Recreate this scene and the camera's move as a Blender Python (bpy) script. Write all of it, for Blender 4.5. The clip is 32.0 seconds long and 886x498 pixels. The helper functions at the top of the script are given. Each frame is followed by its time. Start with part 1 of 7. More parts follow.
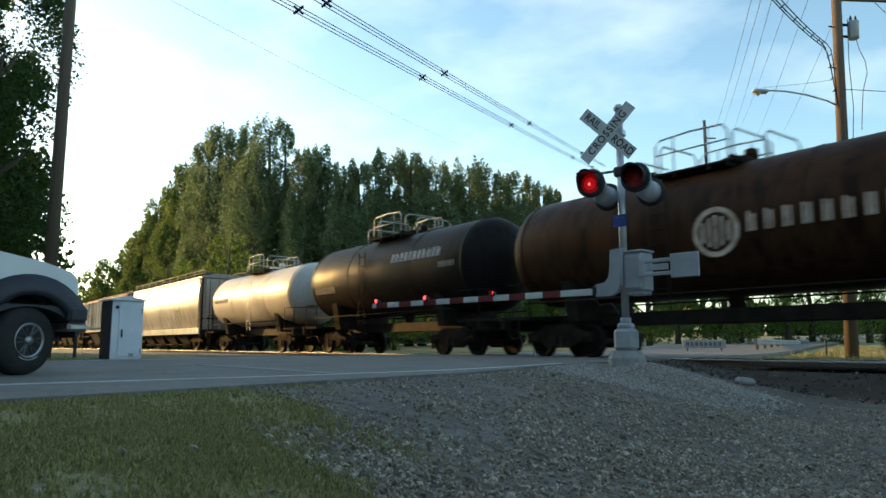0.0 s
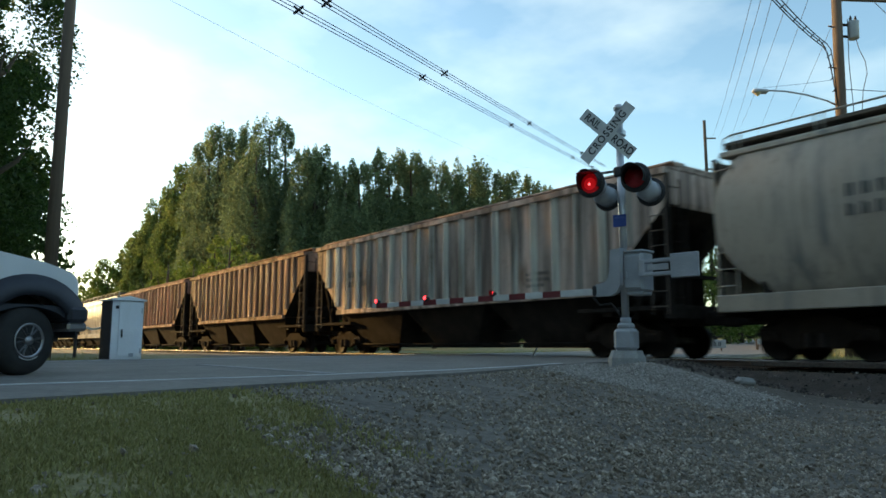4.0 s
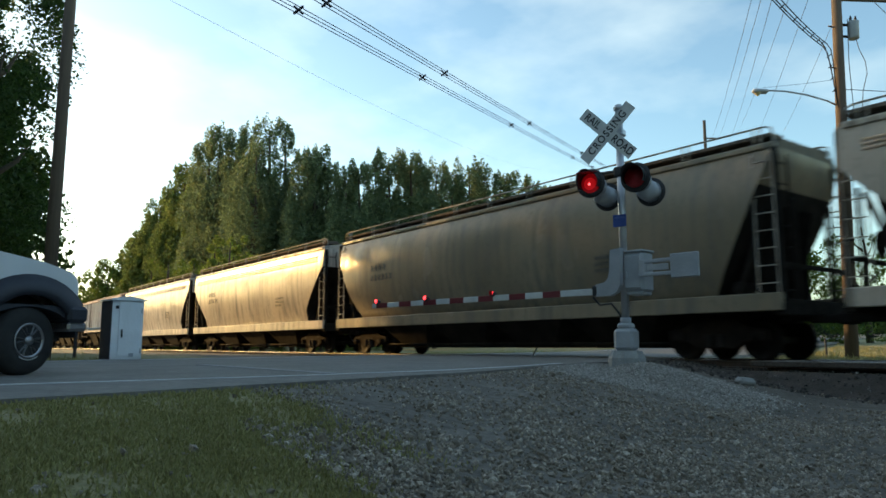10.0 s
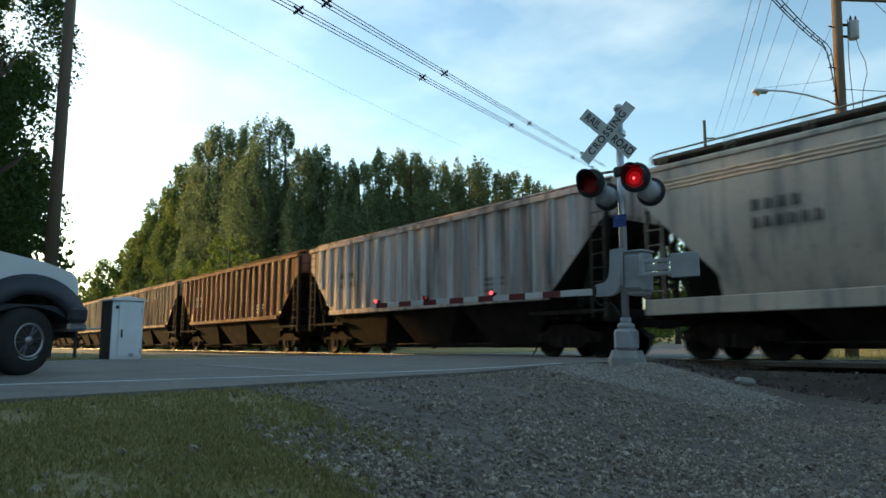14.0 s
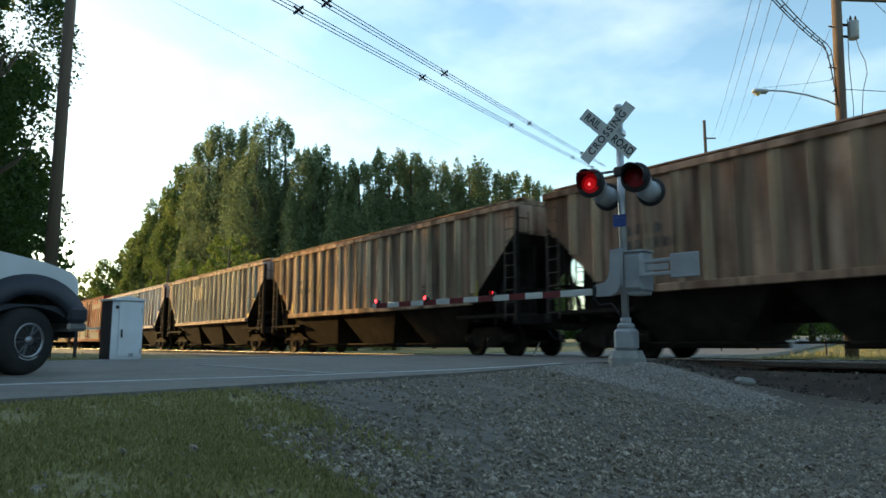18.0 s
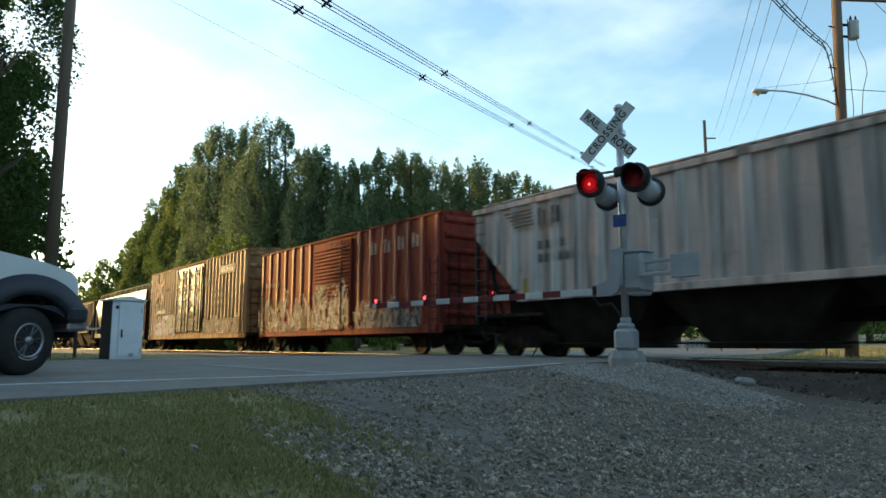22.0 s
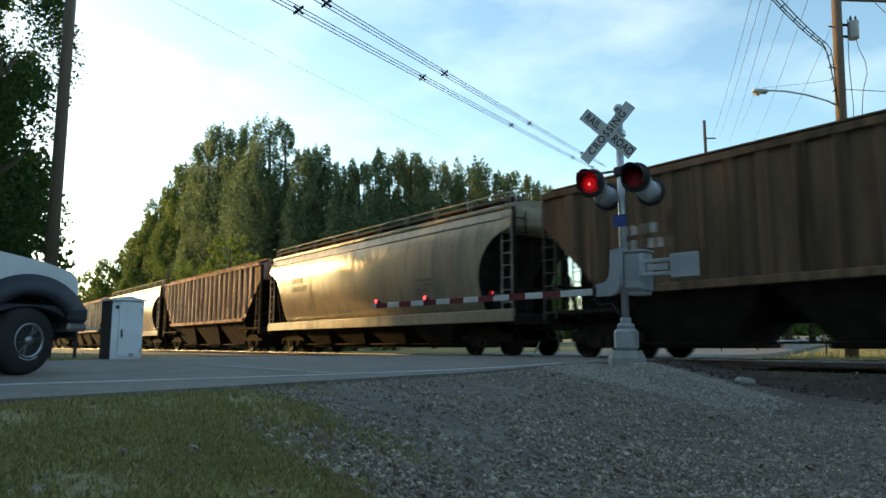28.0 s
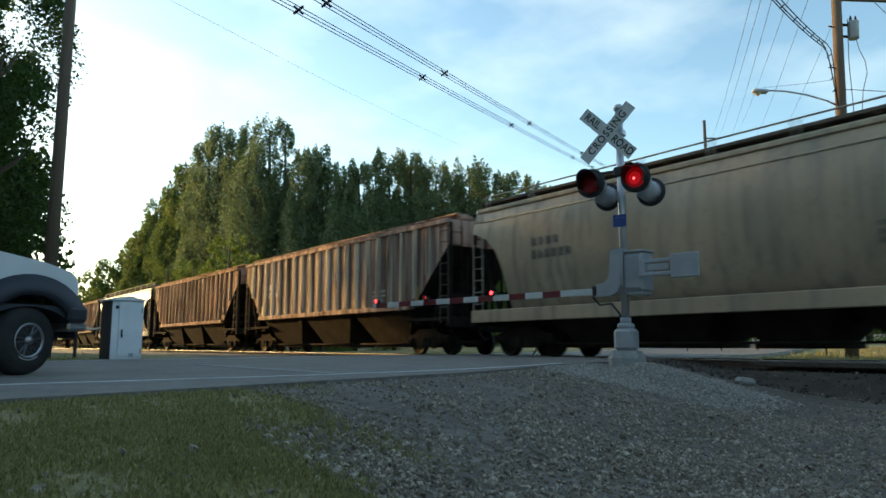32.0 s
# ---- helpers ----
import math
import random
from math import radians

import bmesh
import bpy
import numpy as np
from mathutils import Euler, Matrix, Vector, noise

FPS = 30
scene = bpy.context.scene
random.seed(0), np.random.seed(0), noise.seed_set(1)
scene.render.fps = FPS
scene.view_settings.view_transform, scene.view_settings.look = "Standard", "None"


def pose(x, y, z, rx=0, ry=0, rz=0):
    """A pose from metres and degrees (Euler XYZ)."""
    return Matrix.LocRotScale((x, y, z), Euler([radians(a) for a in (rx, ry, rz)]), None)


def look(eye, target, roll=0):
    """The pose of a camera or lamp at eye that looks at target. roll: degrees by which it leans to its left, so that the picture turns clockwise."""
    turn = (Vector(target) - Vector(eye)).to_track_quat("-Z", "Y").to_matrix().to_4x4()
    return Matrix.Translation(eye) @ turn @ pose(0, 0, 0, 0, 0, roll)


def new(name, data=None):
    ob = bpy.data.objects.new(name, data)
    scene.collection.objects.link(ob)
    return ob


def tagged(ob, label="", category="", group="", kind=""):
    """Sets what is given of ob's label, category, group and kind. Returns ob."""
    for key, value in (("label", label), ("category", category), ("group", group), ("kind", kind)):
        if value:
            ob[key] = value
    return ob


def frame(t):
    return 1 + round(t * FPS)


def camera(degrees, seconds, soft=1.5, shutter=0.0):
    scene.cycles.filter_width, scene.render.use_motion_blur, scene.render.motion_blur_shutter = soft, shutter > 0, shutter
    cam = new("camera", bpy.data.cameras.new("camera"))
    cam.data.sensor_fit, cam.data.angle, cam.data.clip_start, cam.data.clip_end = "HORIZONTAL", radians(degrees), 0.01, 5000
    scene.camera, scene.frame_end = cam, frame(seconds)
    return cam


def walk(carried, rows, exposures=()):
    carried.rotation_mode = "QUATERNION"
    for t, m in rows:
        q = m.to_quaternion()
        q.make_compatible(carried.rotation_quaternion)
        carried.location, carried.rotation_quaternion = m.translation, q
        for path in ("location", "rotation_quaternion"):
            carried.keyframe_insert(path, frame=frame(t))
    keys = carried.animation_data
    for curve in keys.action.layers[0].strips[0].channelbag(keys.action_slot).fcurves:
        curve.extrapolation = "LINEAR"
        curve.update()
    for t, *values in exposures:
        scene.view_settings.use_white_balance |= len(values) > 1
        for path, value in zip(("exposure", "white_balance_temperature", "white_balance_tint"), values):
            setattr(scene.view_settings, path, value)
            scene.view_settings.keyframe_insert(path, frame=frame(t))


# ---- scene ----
cam = camera(64.2, 32.0, soft=1.6, shutter=0.32)
EYE = pose(0, 0, 0.30, 97.79, 0, 0)
walk(cam, [(0, EYE), (32.0, EYE)], exposures=[(t, 1.55 + d, 8000, -2) for t, d in (
    (0, 0.09), (1, 0.07), (2, -0.08), (3, -0.05), (6, 0.10), (7, 0.0), (8, -0.07), (10, -0.08), (13, -0.11), (14, -0.05), (17, 0.11),
    (19, 0.11), (22, 0.13), (23, 0.08), (24, -0.02), (25, 0.05), (28, 0.09), (30, 0.03), (32, 0.02))])

# ---- world and sun ----
SUN_ELEV, SUN_AZ = radians(12), radians(-58)  # azimuth from +y, clockwise
world = bpy.data.worlds.new("evening_sky")
scene.world = world
world.use_nodes = True
wn, wl = world.node_tree.nodes, world.node_tree.links
sky = wn.new("ShaderNodeTexSky")
sky.sky_type, sky.sun_disc = "NISHITA", False
sky.sun_elevation, sky.sun_rotation = SUN_ELEV, SUN_AZ
sky.air_density, sky.dust_density, sky.ozone_density = 1.0, 0.95, 3.0
bg = wn["Background"]
bg.inputs["Strength"].default_value = 0.14
# thin high cloud, streaked, all over the sky
tc = wn.new("ShaderNodeTexCoord")
mp = wn.new("ShaderNodeMapping")
mp.inputs["Scale"].default_value = (1.6, 1.2, 3.5)
mp.inputs["Rotation"].default_value = (0.3, 0.5, 0.6)
cl = wn.new("ShaderNodeTexNoise")
cl.inputs["Scale"].default_value, cl.inputs["Detail"].default_value = 2.2, 6
cr = wn.new("ShaderNodeValToRGB")
cr.color_ramp.elements[0].position, cr.color_ramp.elements[1].position = 0.50, 0.82
cr.color_ramp.elements[1].color = (0.22, 0.22, 0.22, 1)
mixc = wn.new("ShaderNodeMixRGB")
mixc.inputs["Color2"].default_value = (6.5, 6.8, 7.0, 1)
wl.new(tc.outputs["Generated"], mp.inputs["Vector"])
wl.new(mp.outputs["Vector"], cl.inputs["Vector"])
wl.new(cl.outputs["Fac"], cr.inputs["Fac"])
wl.new(cr.outputs["Color"], mixc.inputs["Fac"])
wl.new(sky.outputs["Color"], mixc.inputs["Color1"])
wl.new(mixc.outputs["Color"], bg.inputs["Color"])

sun = new("sun", bpy.data.lights.new("sun", "SUN"))
sun.data.energy, sun.data.angle, sun.data.color = 2.0, radians(1.2), (1.0, 0.605, 0.25)
sd = Vector((math.sin(SUN_AZ) * math.cos(SUN_ELEV), math.cos(SUN_AZ) * math.cos(SUN_ELEV), math.sin(SUN_ELEV)))
sun.matrix_world = look((sd * 100)[:], (0, 0, 0))

# ---- plan ----
TH = math.atan2(939, 1250)             # the track's bearing, left of +y
CT, ST = math.cos(TH), math.sin(TH)
P_SIDE, P_TRACK, A_FOOT = 16.87 * CT, 16.87 * CT + 1.6, -16.87 * ST
SPEED = 12.47
RH = radians(34)                       # the road's bearing, right of +y
RD, RN = Vector((math.sin(RH), math.cos(RH))), Vector((math.cos(RH), -math.sin(RH)))
R0 = Vector((-2.45, 4.13))               # on the road's near edge
ROAD_W = 10.4
MAST = Vector((3.04, 11.8))


def track_xy(p, a):
    return Vector((p * CT - a * ST, p * ST + a * CT))


def road_xy(e, k):
    return R0 + RN * e + RD * k


def sstep(x, a, b):
    t = np.clip((x - a) / (b - a), 0, 1)
    return t * t * (3 - 2 * t)


def road_z(x, y):
    p = x * CT + y * ST
    return 0.02 * np.maximum(0, p - 24) * sstep(p, 22, 40) + 0 * x


def edge_shift(k):
    """The road's near edge draws in towards the gate mast."""
    return -0.60 * sstep(k, 5.0, 8.6)


def road_e(x, y):
    """Distance to the right of the road's near edge."""
    k = (x - R0.x) * RD.x + (y - R0.y) * RD.y
    return (x - R0.x) * RN.x + (y - R0.y) * RN.y - edge_shift(k)


def heap(x, y):
    """Distance from the gravel heap's top, in units of its slope."""
    return np.sqrt(((x - MAST.x - 0.15) / 1.1) ** 2 + np.where(y < MAST.y - 0.3, (y - MAST.y + 0.3) / 1.75, (y - MAST.y + 0.3) / 1.0) ** 2 + 0.06)


def ground_z(x, y):
    x, y = np.asarray(x, float), np.asarray(y, float)
    p = x * CT + y * ST
    e = road_e(x, y)
    z = -0.02 - 0.56 * sstep(e, -0.3, 4.2)
    z = np.where(e < 0, -0.05 - 0.13 * sstep(-e, 0.1, 0.5), z)
    z = np.where(e < -ROAD_W, -0.07, z)
    far = sstep(p, 17, 19)
    z = z * (1 - far) + far * np.where((e < 0) & (e > -ROAD_W), -0.18, -0.10)
    z = z + road_z(x, y)
    d = np.abs(p - P_TRACK)
    zt = np.where(d < 1.6, -0.20, -0.20 - (d - 1.6) * 0.42)
    z = np.where((e > 0) | (e < -ROAD_W), np.maximum(z, zt), np.where(d < 1.6, -0.2, z))
    d2 = heap(x, y)
    z = np.where(e > 0.0, np.maximum(z, 0.10 - 0.34 * d2), z)
    z = z + 0.025 * np.sin(x * 1.7 + y * 0.6) * np.sin(y * 1.3 - x * 0.8) * (e > 0.6) * (p < 12)
    return z


# ---- materials ----
def shader(name, rough=0.7, metal=0.0, spec=0.5):
    m = bpy.data.materials.new(name)
    m.use_nodes = True
    b = m.node_tree.nodes["Principled BSDF"]
    b.inputs["Roughness"].default_value, b.inputs["Metallic"].default_value = rough, metal
    b.inputs["Specular IOR Level"].default_value = spec
    return m, m.node_tree.nodes, m.node_tree.links, b


def noise_fac(n, l, scale, lo, hi, stretch=(1, 1, 1), detail=5, coords="Object", own=False):
    """A band of noise; own gives every object a stretch of its own."""
    t, mp2, nz, mr = n.new("ShaderNodeTexCoord"), n.new("ShaderNodeMapping"), n.new("ShaderNodeTexNoise"), n.new("ShaderNodeMapRange")
    if own:
        oi, mu = n.new("ShaderNodeObjectInfo"), n.new("ShaderNodeMath")
        mu.operation = "MULTIPLY"
        mu.inputs[1].default_value = 60.0
        l.new(oi.outputs["Random"], mu.inputs[0])
        l.new(mu.outputs["Value"], mp2.inputs["Location"])
    mp2.inputs["Scale"].default_value = stretch
    nz.inputs["Scale"].default_value, nz.inputs["Detail"].default_value = scale, detail
    mr.inputs["From Min"].default_value, mr.inputs["From Max"].default_value = lo, hi
    l.new(t.outputs[coords], mp2.inputs["Vector"])
    l.new(mp2.outputs["Vector"], nz.inputs["Vector"])
    l.new(nz.outputs["Fac"], mr.inputs["Value"])
    return mr.outputs["Result"]


def mix(n, l, fac, a, b):
    m = n.new("ShaderNodeMixRGB")
    for sock, v in (("Fac", fac), ("Color1", a), ("Color2", b)):
        if isinstance(v, (int, float)):
            m.inputs[sock].default_value = v
        elif isinstance(v, tuple):
            m.inputs[sock].default_value = (*v, 1)
        else:
            l.new(v, m.inputs[sock])
    return m.outputs["Color"]


def bump(n, l, b, fac, strength, dist):
    bp = n.new("ShaderNodeBump")
    bp.inputs["Strength"].default_value, bp.inputs["Distance"].default_value = strength, dist
    l.new(fac, bp.inputs["Height"])
    l.new(bp.outputs["Normal"], b.inputs["Normal"])


def surface(name, a, b2, scale=8.0, rough=0.75, metal=0.0, fine=0.25, relief=0.15, stretch=(1, 1, 1), vary=0.0, coords="Object", spec=0.5):
    """Two colours mixed by noise at two scales, with fine relief."""
    m, n, l, b = shader(name, rough, metal, spec)
    f1 = noise_fac(n, l, scale, 0.35, 0.65, stretch, coords=coords)
    col = mix(n, l, f1, a, b2)
    f2 = noise_fac(n, l, scale * 9, 0.3, 0.7, stretch, coords=coords)
    dark = tuple(c * (1 - fine) for c in a)
    g = n.new("ShaderNodeMath")
    g.operation = "MULTIPLY"
    g.inputs[1].default_value = fine * 1.6
    l.new(f2, g.inputs[0])
    col = mix(n, l, g.outputs["Value"], col, dark)
    if vary:
        oi, hs, mr = n.new("ShaderNodeObjectInfo"), n.new("ShaderNodeHueSaturation"), n.new("ShaderNodeMapRange")
        mr.inputs["To Min"].default_value, mr.inputs["To Max"].default_value = 1 - vary, 1 + vary
        l.new(oi.outputs["Random"], mr.inputs["Value"])
        l.new(mr.outputs["Result"], hs.inputs["Value"])
        l.new(col, hs.inputs["Color"])
        col = hs.outputs["Color"]
    l.new(col, b.inputs["Base Color"])
    if relief:
        bump(n, l, b, f2, relief, 0.02)
    return m


def car_paint(name, base, stain, rust, amount=0.5, rough=0.42, grime=0.5, spec=0.3, soot=0.0, dent=0.35):
    """Weathered car paint: vertical streaks of stain, patches of rust, fine grime, dents."""
    m, n, l, b = shader(name, rough, 0, spec)
    streak = noise_fac(n, l, 2.2, 0.54 - 0.22 * amount, 0.68, (1.6, 1.6, 0.09), 6, own=True)
    runs = noise_fac(n, l, 8.0, 0.60 - 0.14 * amount, 0.80 - 0.08 * amount, (1.3, 1.3, 0.055), 4, own=True)
    broad = noise_fac(n, l, 0.45, 0.35, 0.7, (1, 1, 0.7), 4, own=True)
    patch = noise_fac(n, l, 1.1, 0.70 - 0.22 * amount, 0.80, (1, 1, 0.45), 8, own=True)
    spots = noise_fac(n, l, 14, 0.56, 0.75, (1, 1, 0.5), 6, own=True)
    c = mix(n, l, broad, base, tuple(v * (1 - 0.28 * grime) for v in base))
    c = mix(n, l, streak, c, stain)
    c = mix(n, l, patch, c, rust)
    c = mix(n, l, runs, c, tuple(0.38 * a + 0.62 * v * 0.62 for a, v in zip(stain, base)))
    if soot:
        smear = noise_fac(n, l, 0.55, 0.50, 0.66, (1, 1, 0.22), 7)
        k = n.new("ShaderNodeMath")
        k.operation = "MULTIPLY"
        k.inputs[1].default_value = soot
        l.new(smear, k.inputs[0])
        c = mix(n, l, k.outputs["Value"], c, tuple(v * 0.35 for v in stain))
    g = n.new("ShaderNodeMath")
    g.operation = "MULTIPLY"
    g.inputs[1].default_value = 0.35 * grime
    l.new(spots, g.inputs[0])
    c = mix(n, l, g.outputs["Value"], c, tuple(v * 0.4 for v in stain))
    l.new(c, b.inputs["Base Color"])
    r = n.new("ShaderNodeMapRange")
    r.inputs["To Min"].default_value, r.inputs["To Max"].default_value = rough, min(0.95, rough + 0.35)
    l.new(patch, r.inputs["Value"])
    l.new(r.outputs["Result"], b.inputs["Roughness"])
    dents = noise_fac(n, l, 0.9, 0.2, 0.8, (1, 1, 0.35), 3)
    bump(n, l, b, dents, dent, 0.05)
    return m


def glowing(name, colour, strength):
    m, n, l, b = shader(name, 0.4)
    b.inputs["Base Color"].default_value = (*colour, 1)
    b.inputs["Emission Color"].default_value = (*colour, 1)
    b.inputs["Emission Strength"].default_value = strength
    return m


def leaf(name, a, b2):
    m, n, l, b = shader(name, 0.55, 0, 0.3)
    gi, rp = n.new("ShaderNodeNewGeometry"), n.new("ShaderNodeValToRGB")
    rp.color_ramp.elements[0].color, rp.color_ramp.elements[1].color = (*a, 1), (*b2, 1)
    l.new(gi.outputs["Random Per Island"], rp.inputs["Fac"])
    l.new(rp.outputs["Color"], b.inputs["Base Color"])
    tr, mx = n.new("ShaderNodeBsdfTranslucent"), n.new("ShaderNodeMixShader")
    l.new(rp.outputs["Color"], tr.inputs["Color"])
    mx.inputs["Fac"].default_value = 0.5
    l.new(b.outputs["BSDF"], mx.inputs[1])
    l.new(tr.outputs["BSDF"], mx.inputs[2])
    l.new(mx.outputs["Shader"], n["Material Output"].inputs["Surface"])
    return m


def islands(name, stops, rough=0.85):
    """Each loose piece takes a colour of its own."""
    m, n, l, b = shader(name, rough)
    gi, rp = n.new("ShaderNodeNewGeometry"), n.new("ShaderNodeValToRGB")
    els = rp.color_ramp.elements
    while len(els) < len(stops):
        els.new(0.5)
    for i, (e, c) in enumerate(zip(els, stops)):
        e.position, e.color = i / (len(stops) - 1), (*c, 1)
    l.new(gi.outputs["Random Per Island"], rp.inputs["Fac"])
    f = noise_fac(n, l, 60, 0.3, 0.7)
    l.new(mix(n, l, f, rp.outputs["Color"], tuple(v * 0.7 for v in stops[0])), b.inputs["Base Color"])
    return m


M_ASPHALT = surface("asphalt", (0.185, 0.170, 0.153), (0.245, 0.228, 0.207), 1.2, 0.85, fine=0.4, relief=0.5, spec=0.3)
M_LINEWORN = surface("worn_road_paint", (0.34, 0.34, 0.335), (0.20, 0.198, 0.19), 4, 0.8, fine=0.5)
M_MOUND = surface("pale_gravel_bed", (0.24, 0.22, 0.19), (0.32, 0.295, 0.26), 9, 0.95, fine=0.6, relief=0.6)
M_LINE = surface("road_paint", (0.62, 0.63, 0.62), (0.40, 0.41, 0.41), 5, 0.7, fine=0.4)
M_SOIL = surface("gravelly_soil", (0.13, 0.112, 0.092), (0.225, 0.196, 0.162), 1.6, 0.95, fine=0.5, relief=0.6)
M_TRACKBED = surface("dark_track_bed", (0.06, 0.05, 0.042), (0.11, 0.09, 0.075), 3, 0.95, fine=0.5, relief=0.6)
M_GRASSY = surface("short_grass", (0.28, 0.25, 0.10), (0.34, 0.28, 0.155), 3.0, 0.95, fine=0.5, relief=0.6)
M_STONE = islands("grey_gravel", [(0.18, 0.145, 0.108), (0.295, 0.244, 0.188), (0.38, 0.318, 0.25), (0.48, 0.41, 0.325), (0.70, 0.62, 0.52)])
M_PALESTONE = islands("pale_gravel", [(0.25, 0.225, 0.195), (0.34, 0.31, 0.275), (0.42, 0.385, 0.345), (0.51, 0.475, 0.43), (0.66, 0.62, 0.57)])
M_BALLAST = islands("dark_ballast", [(0.04, 0.034, 0.03), (0.07, 0.06, 0.054), (0.10, 0.088, 0.078), (0.15, 0.13, 0.115), (0.34, 0.32, 0.29)])
M_BLADE = islands("grass_blades", [(0.30, 0.28, 0.095), (0.355, 0.325, 0.12), (0.41, 0.36, 0.16), (0.47, 0.40, 0.215)], 0.7)
M_RAIL = surface("rusty_rail", (0.07, 0.045, 0.033), (0.11, 0.07, 0.05), 6, 0.6, 0.3)
M_RAILTOP = surface("worn_rail_head", (0.45, 0.44, 0.43), (0.32, 0.31, 0.30), 6, 0.25, 0.9)
M_TIE = surface("creosoted_tie", (0.06, 0.047, 0.038), (0.11, 0.09, 0.075), 3, 0.9, stretch=(1, 8, 8), vary=0.3)
M_CONCRETE = surface("weathered_concrete", (0.30, 0.30, 0.29), (0.40, 0.40, 0.38), 4, 0.9, fine=0.3)
M_ALU = surface("brushed_aluminium", (0.55, 0.56, 0.58), (0.42, 0.43, 0.45), 3, 0.38, 0.75, fine=0.2)
M_GREYPAINT = surface("silver_grey_paint", (0.40, 0.42, 0.44), (0.32, 0.34, 0.36), 3, 0.5, 0.1, fine=0.2)
M_BLACK = surface("matt_black_paint", (0.018, 0.018, 0.02), (0.03, 0.03, 0.032), 6, 0.6)
M_STEELDARK = surface("grimy_dark_steel", (0.022, 0.018, 0.016), (0.045, 0.035, 0.03), 3, 0.8, 0.1, spec=0.15)
M_WHITE = surface("white_sheeting", (0.62, 0.64, 0.62), (0.50, 0.52, 0.51), 5, 0.55, fine=0.12)
M_REDSHEET = surface("red_sheeting", (0.17, 0.018, 0.024), (0.13, 0.014, 0.019), 5, 0.5, fine=0.15)
M_BLUE = surface("blue_sign", (0.03, 0.08, 0.30), (0.025, 0.06, 0.24), 6, 0.5)
M_POLE = surface("weathered_pole_wood", (0.15, 0.105, 0.073), (0.10, 0.072, 0.052), 2, 0.9, stretch=(6, 6, 0.4), fine=0.4)
M_BARK = surface("bark", (0.10, 0.08, 0.06), (0.055, 0.045, 0.035), 4, 0.95, stretch=(3, 3, 0.6), fine=0.4)
M_WIRE = surface("wire", (0.035, 0.037, 0.042), (0.05, 0.052, 0.057), 2, 0.7, relief=0, spec=0.1)
M_CABINET = surface("white_cabinet_paint", (0.80, 0.82, 0.84), (0.70, 0.72, 0.74), 2, 0.5, fine=0.15)
M_LEAF = leaf("poplar_leaves", (0.098, 0.145, 0.078), (0.19, 0.25, 0.125))
M_LEAF5 = leaf("sunlit_leaves", (0.09, 0.14, 0.04), (0.18, 0.235, 0.075))
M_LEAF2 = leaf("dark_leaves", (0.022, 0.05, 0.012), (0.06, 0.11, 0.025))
# Sunlight is put into this brighter green, for the bushes before the poplars.
M_LEAF4 = leaf("bright_sunlit_leaves", (0.13, 0.19, 0.035), (0.24, 0.30, 0.07))
M_LEAF3 = leaf("shrub_leaves", (0.07, 0.12, 0.02), (0.15, 0.20, 0.045))
M_REDGLOW = glowing("lit_red_lens", (0.5, 0.005, 0.014), 0.07)
M_REDMID = glowing("lens_glow", (1.0, 0.015, 0.03), 0.10)
M_REDCORE = glowing("lamp_core_glow", (1.0, 0.10, 0.14), 1.2)
M_REDDARK = surface("unlit_red_lens", (0.38, 0.014, 0.020), (0.30, 0.011, 0.016), 9, 0.25, relief=0)
M_REDGLOW2 = glowing("lit_arm_lens", (1.0, 0.03, 0.05), 2.5)


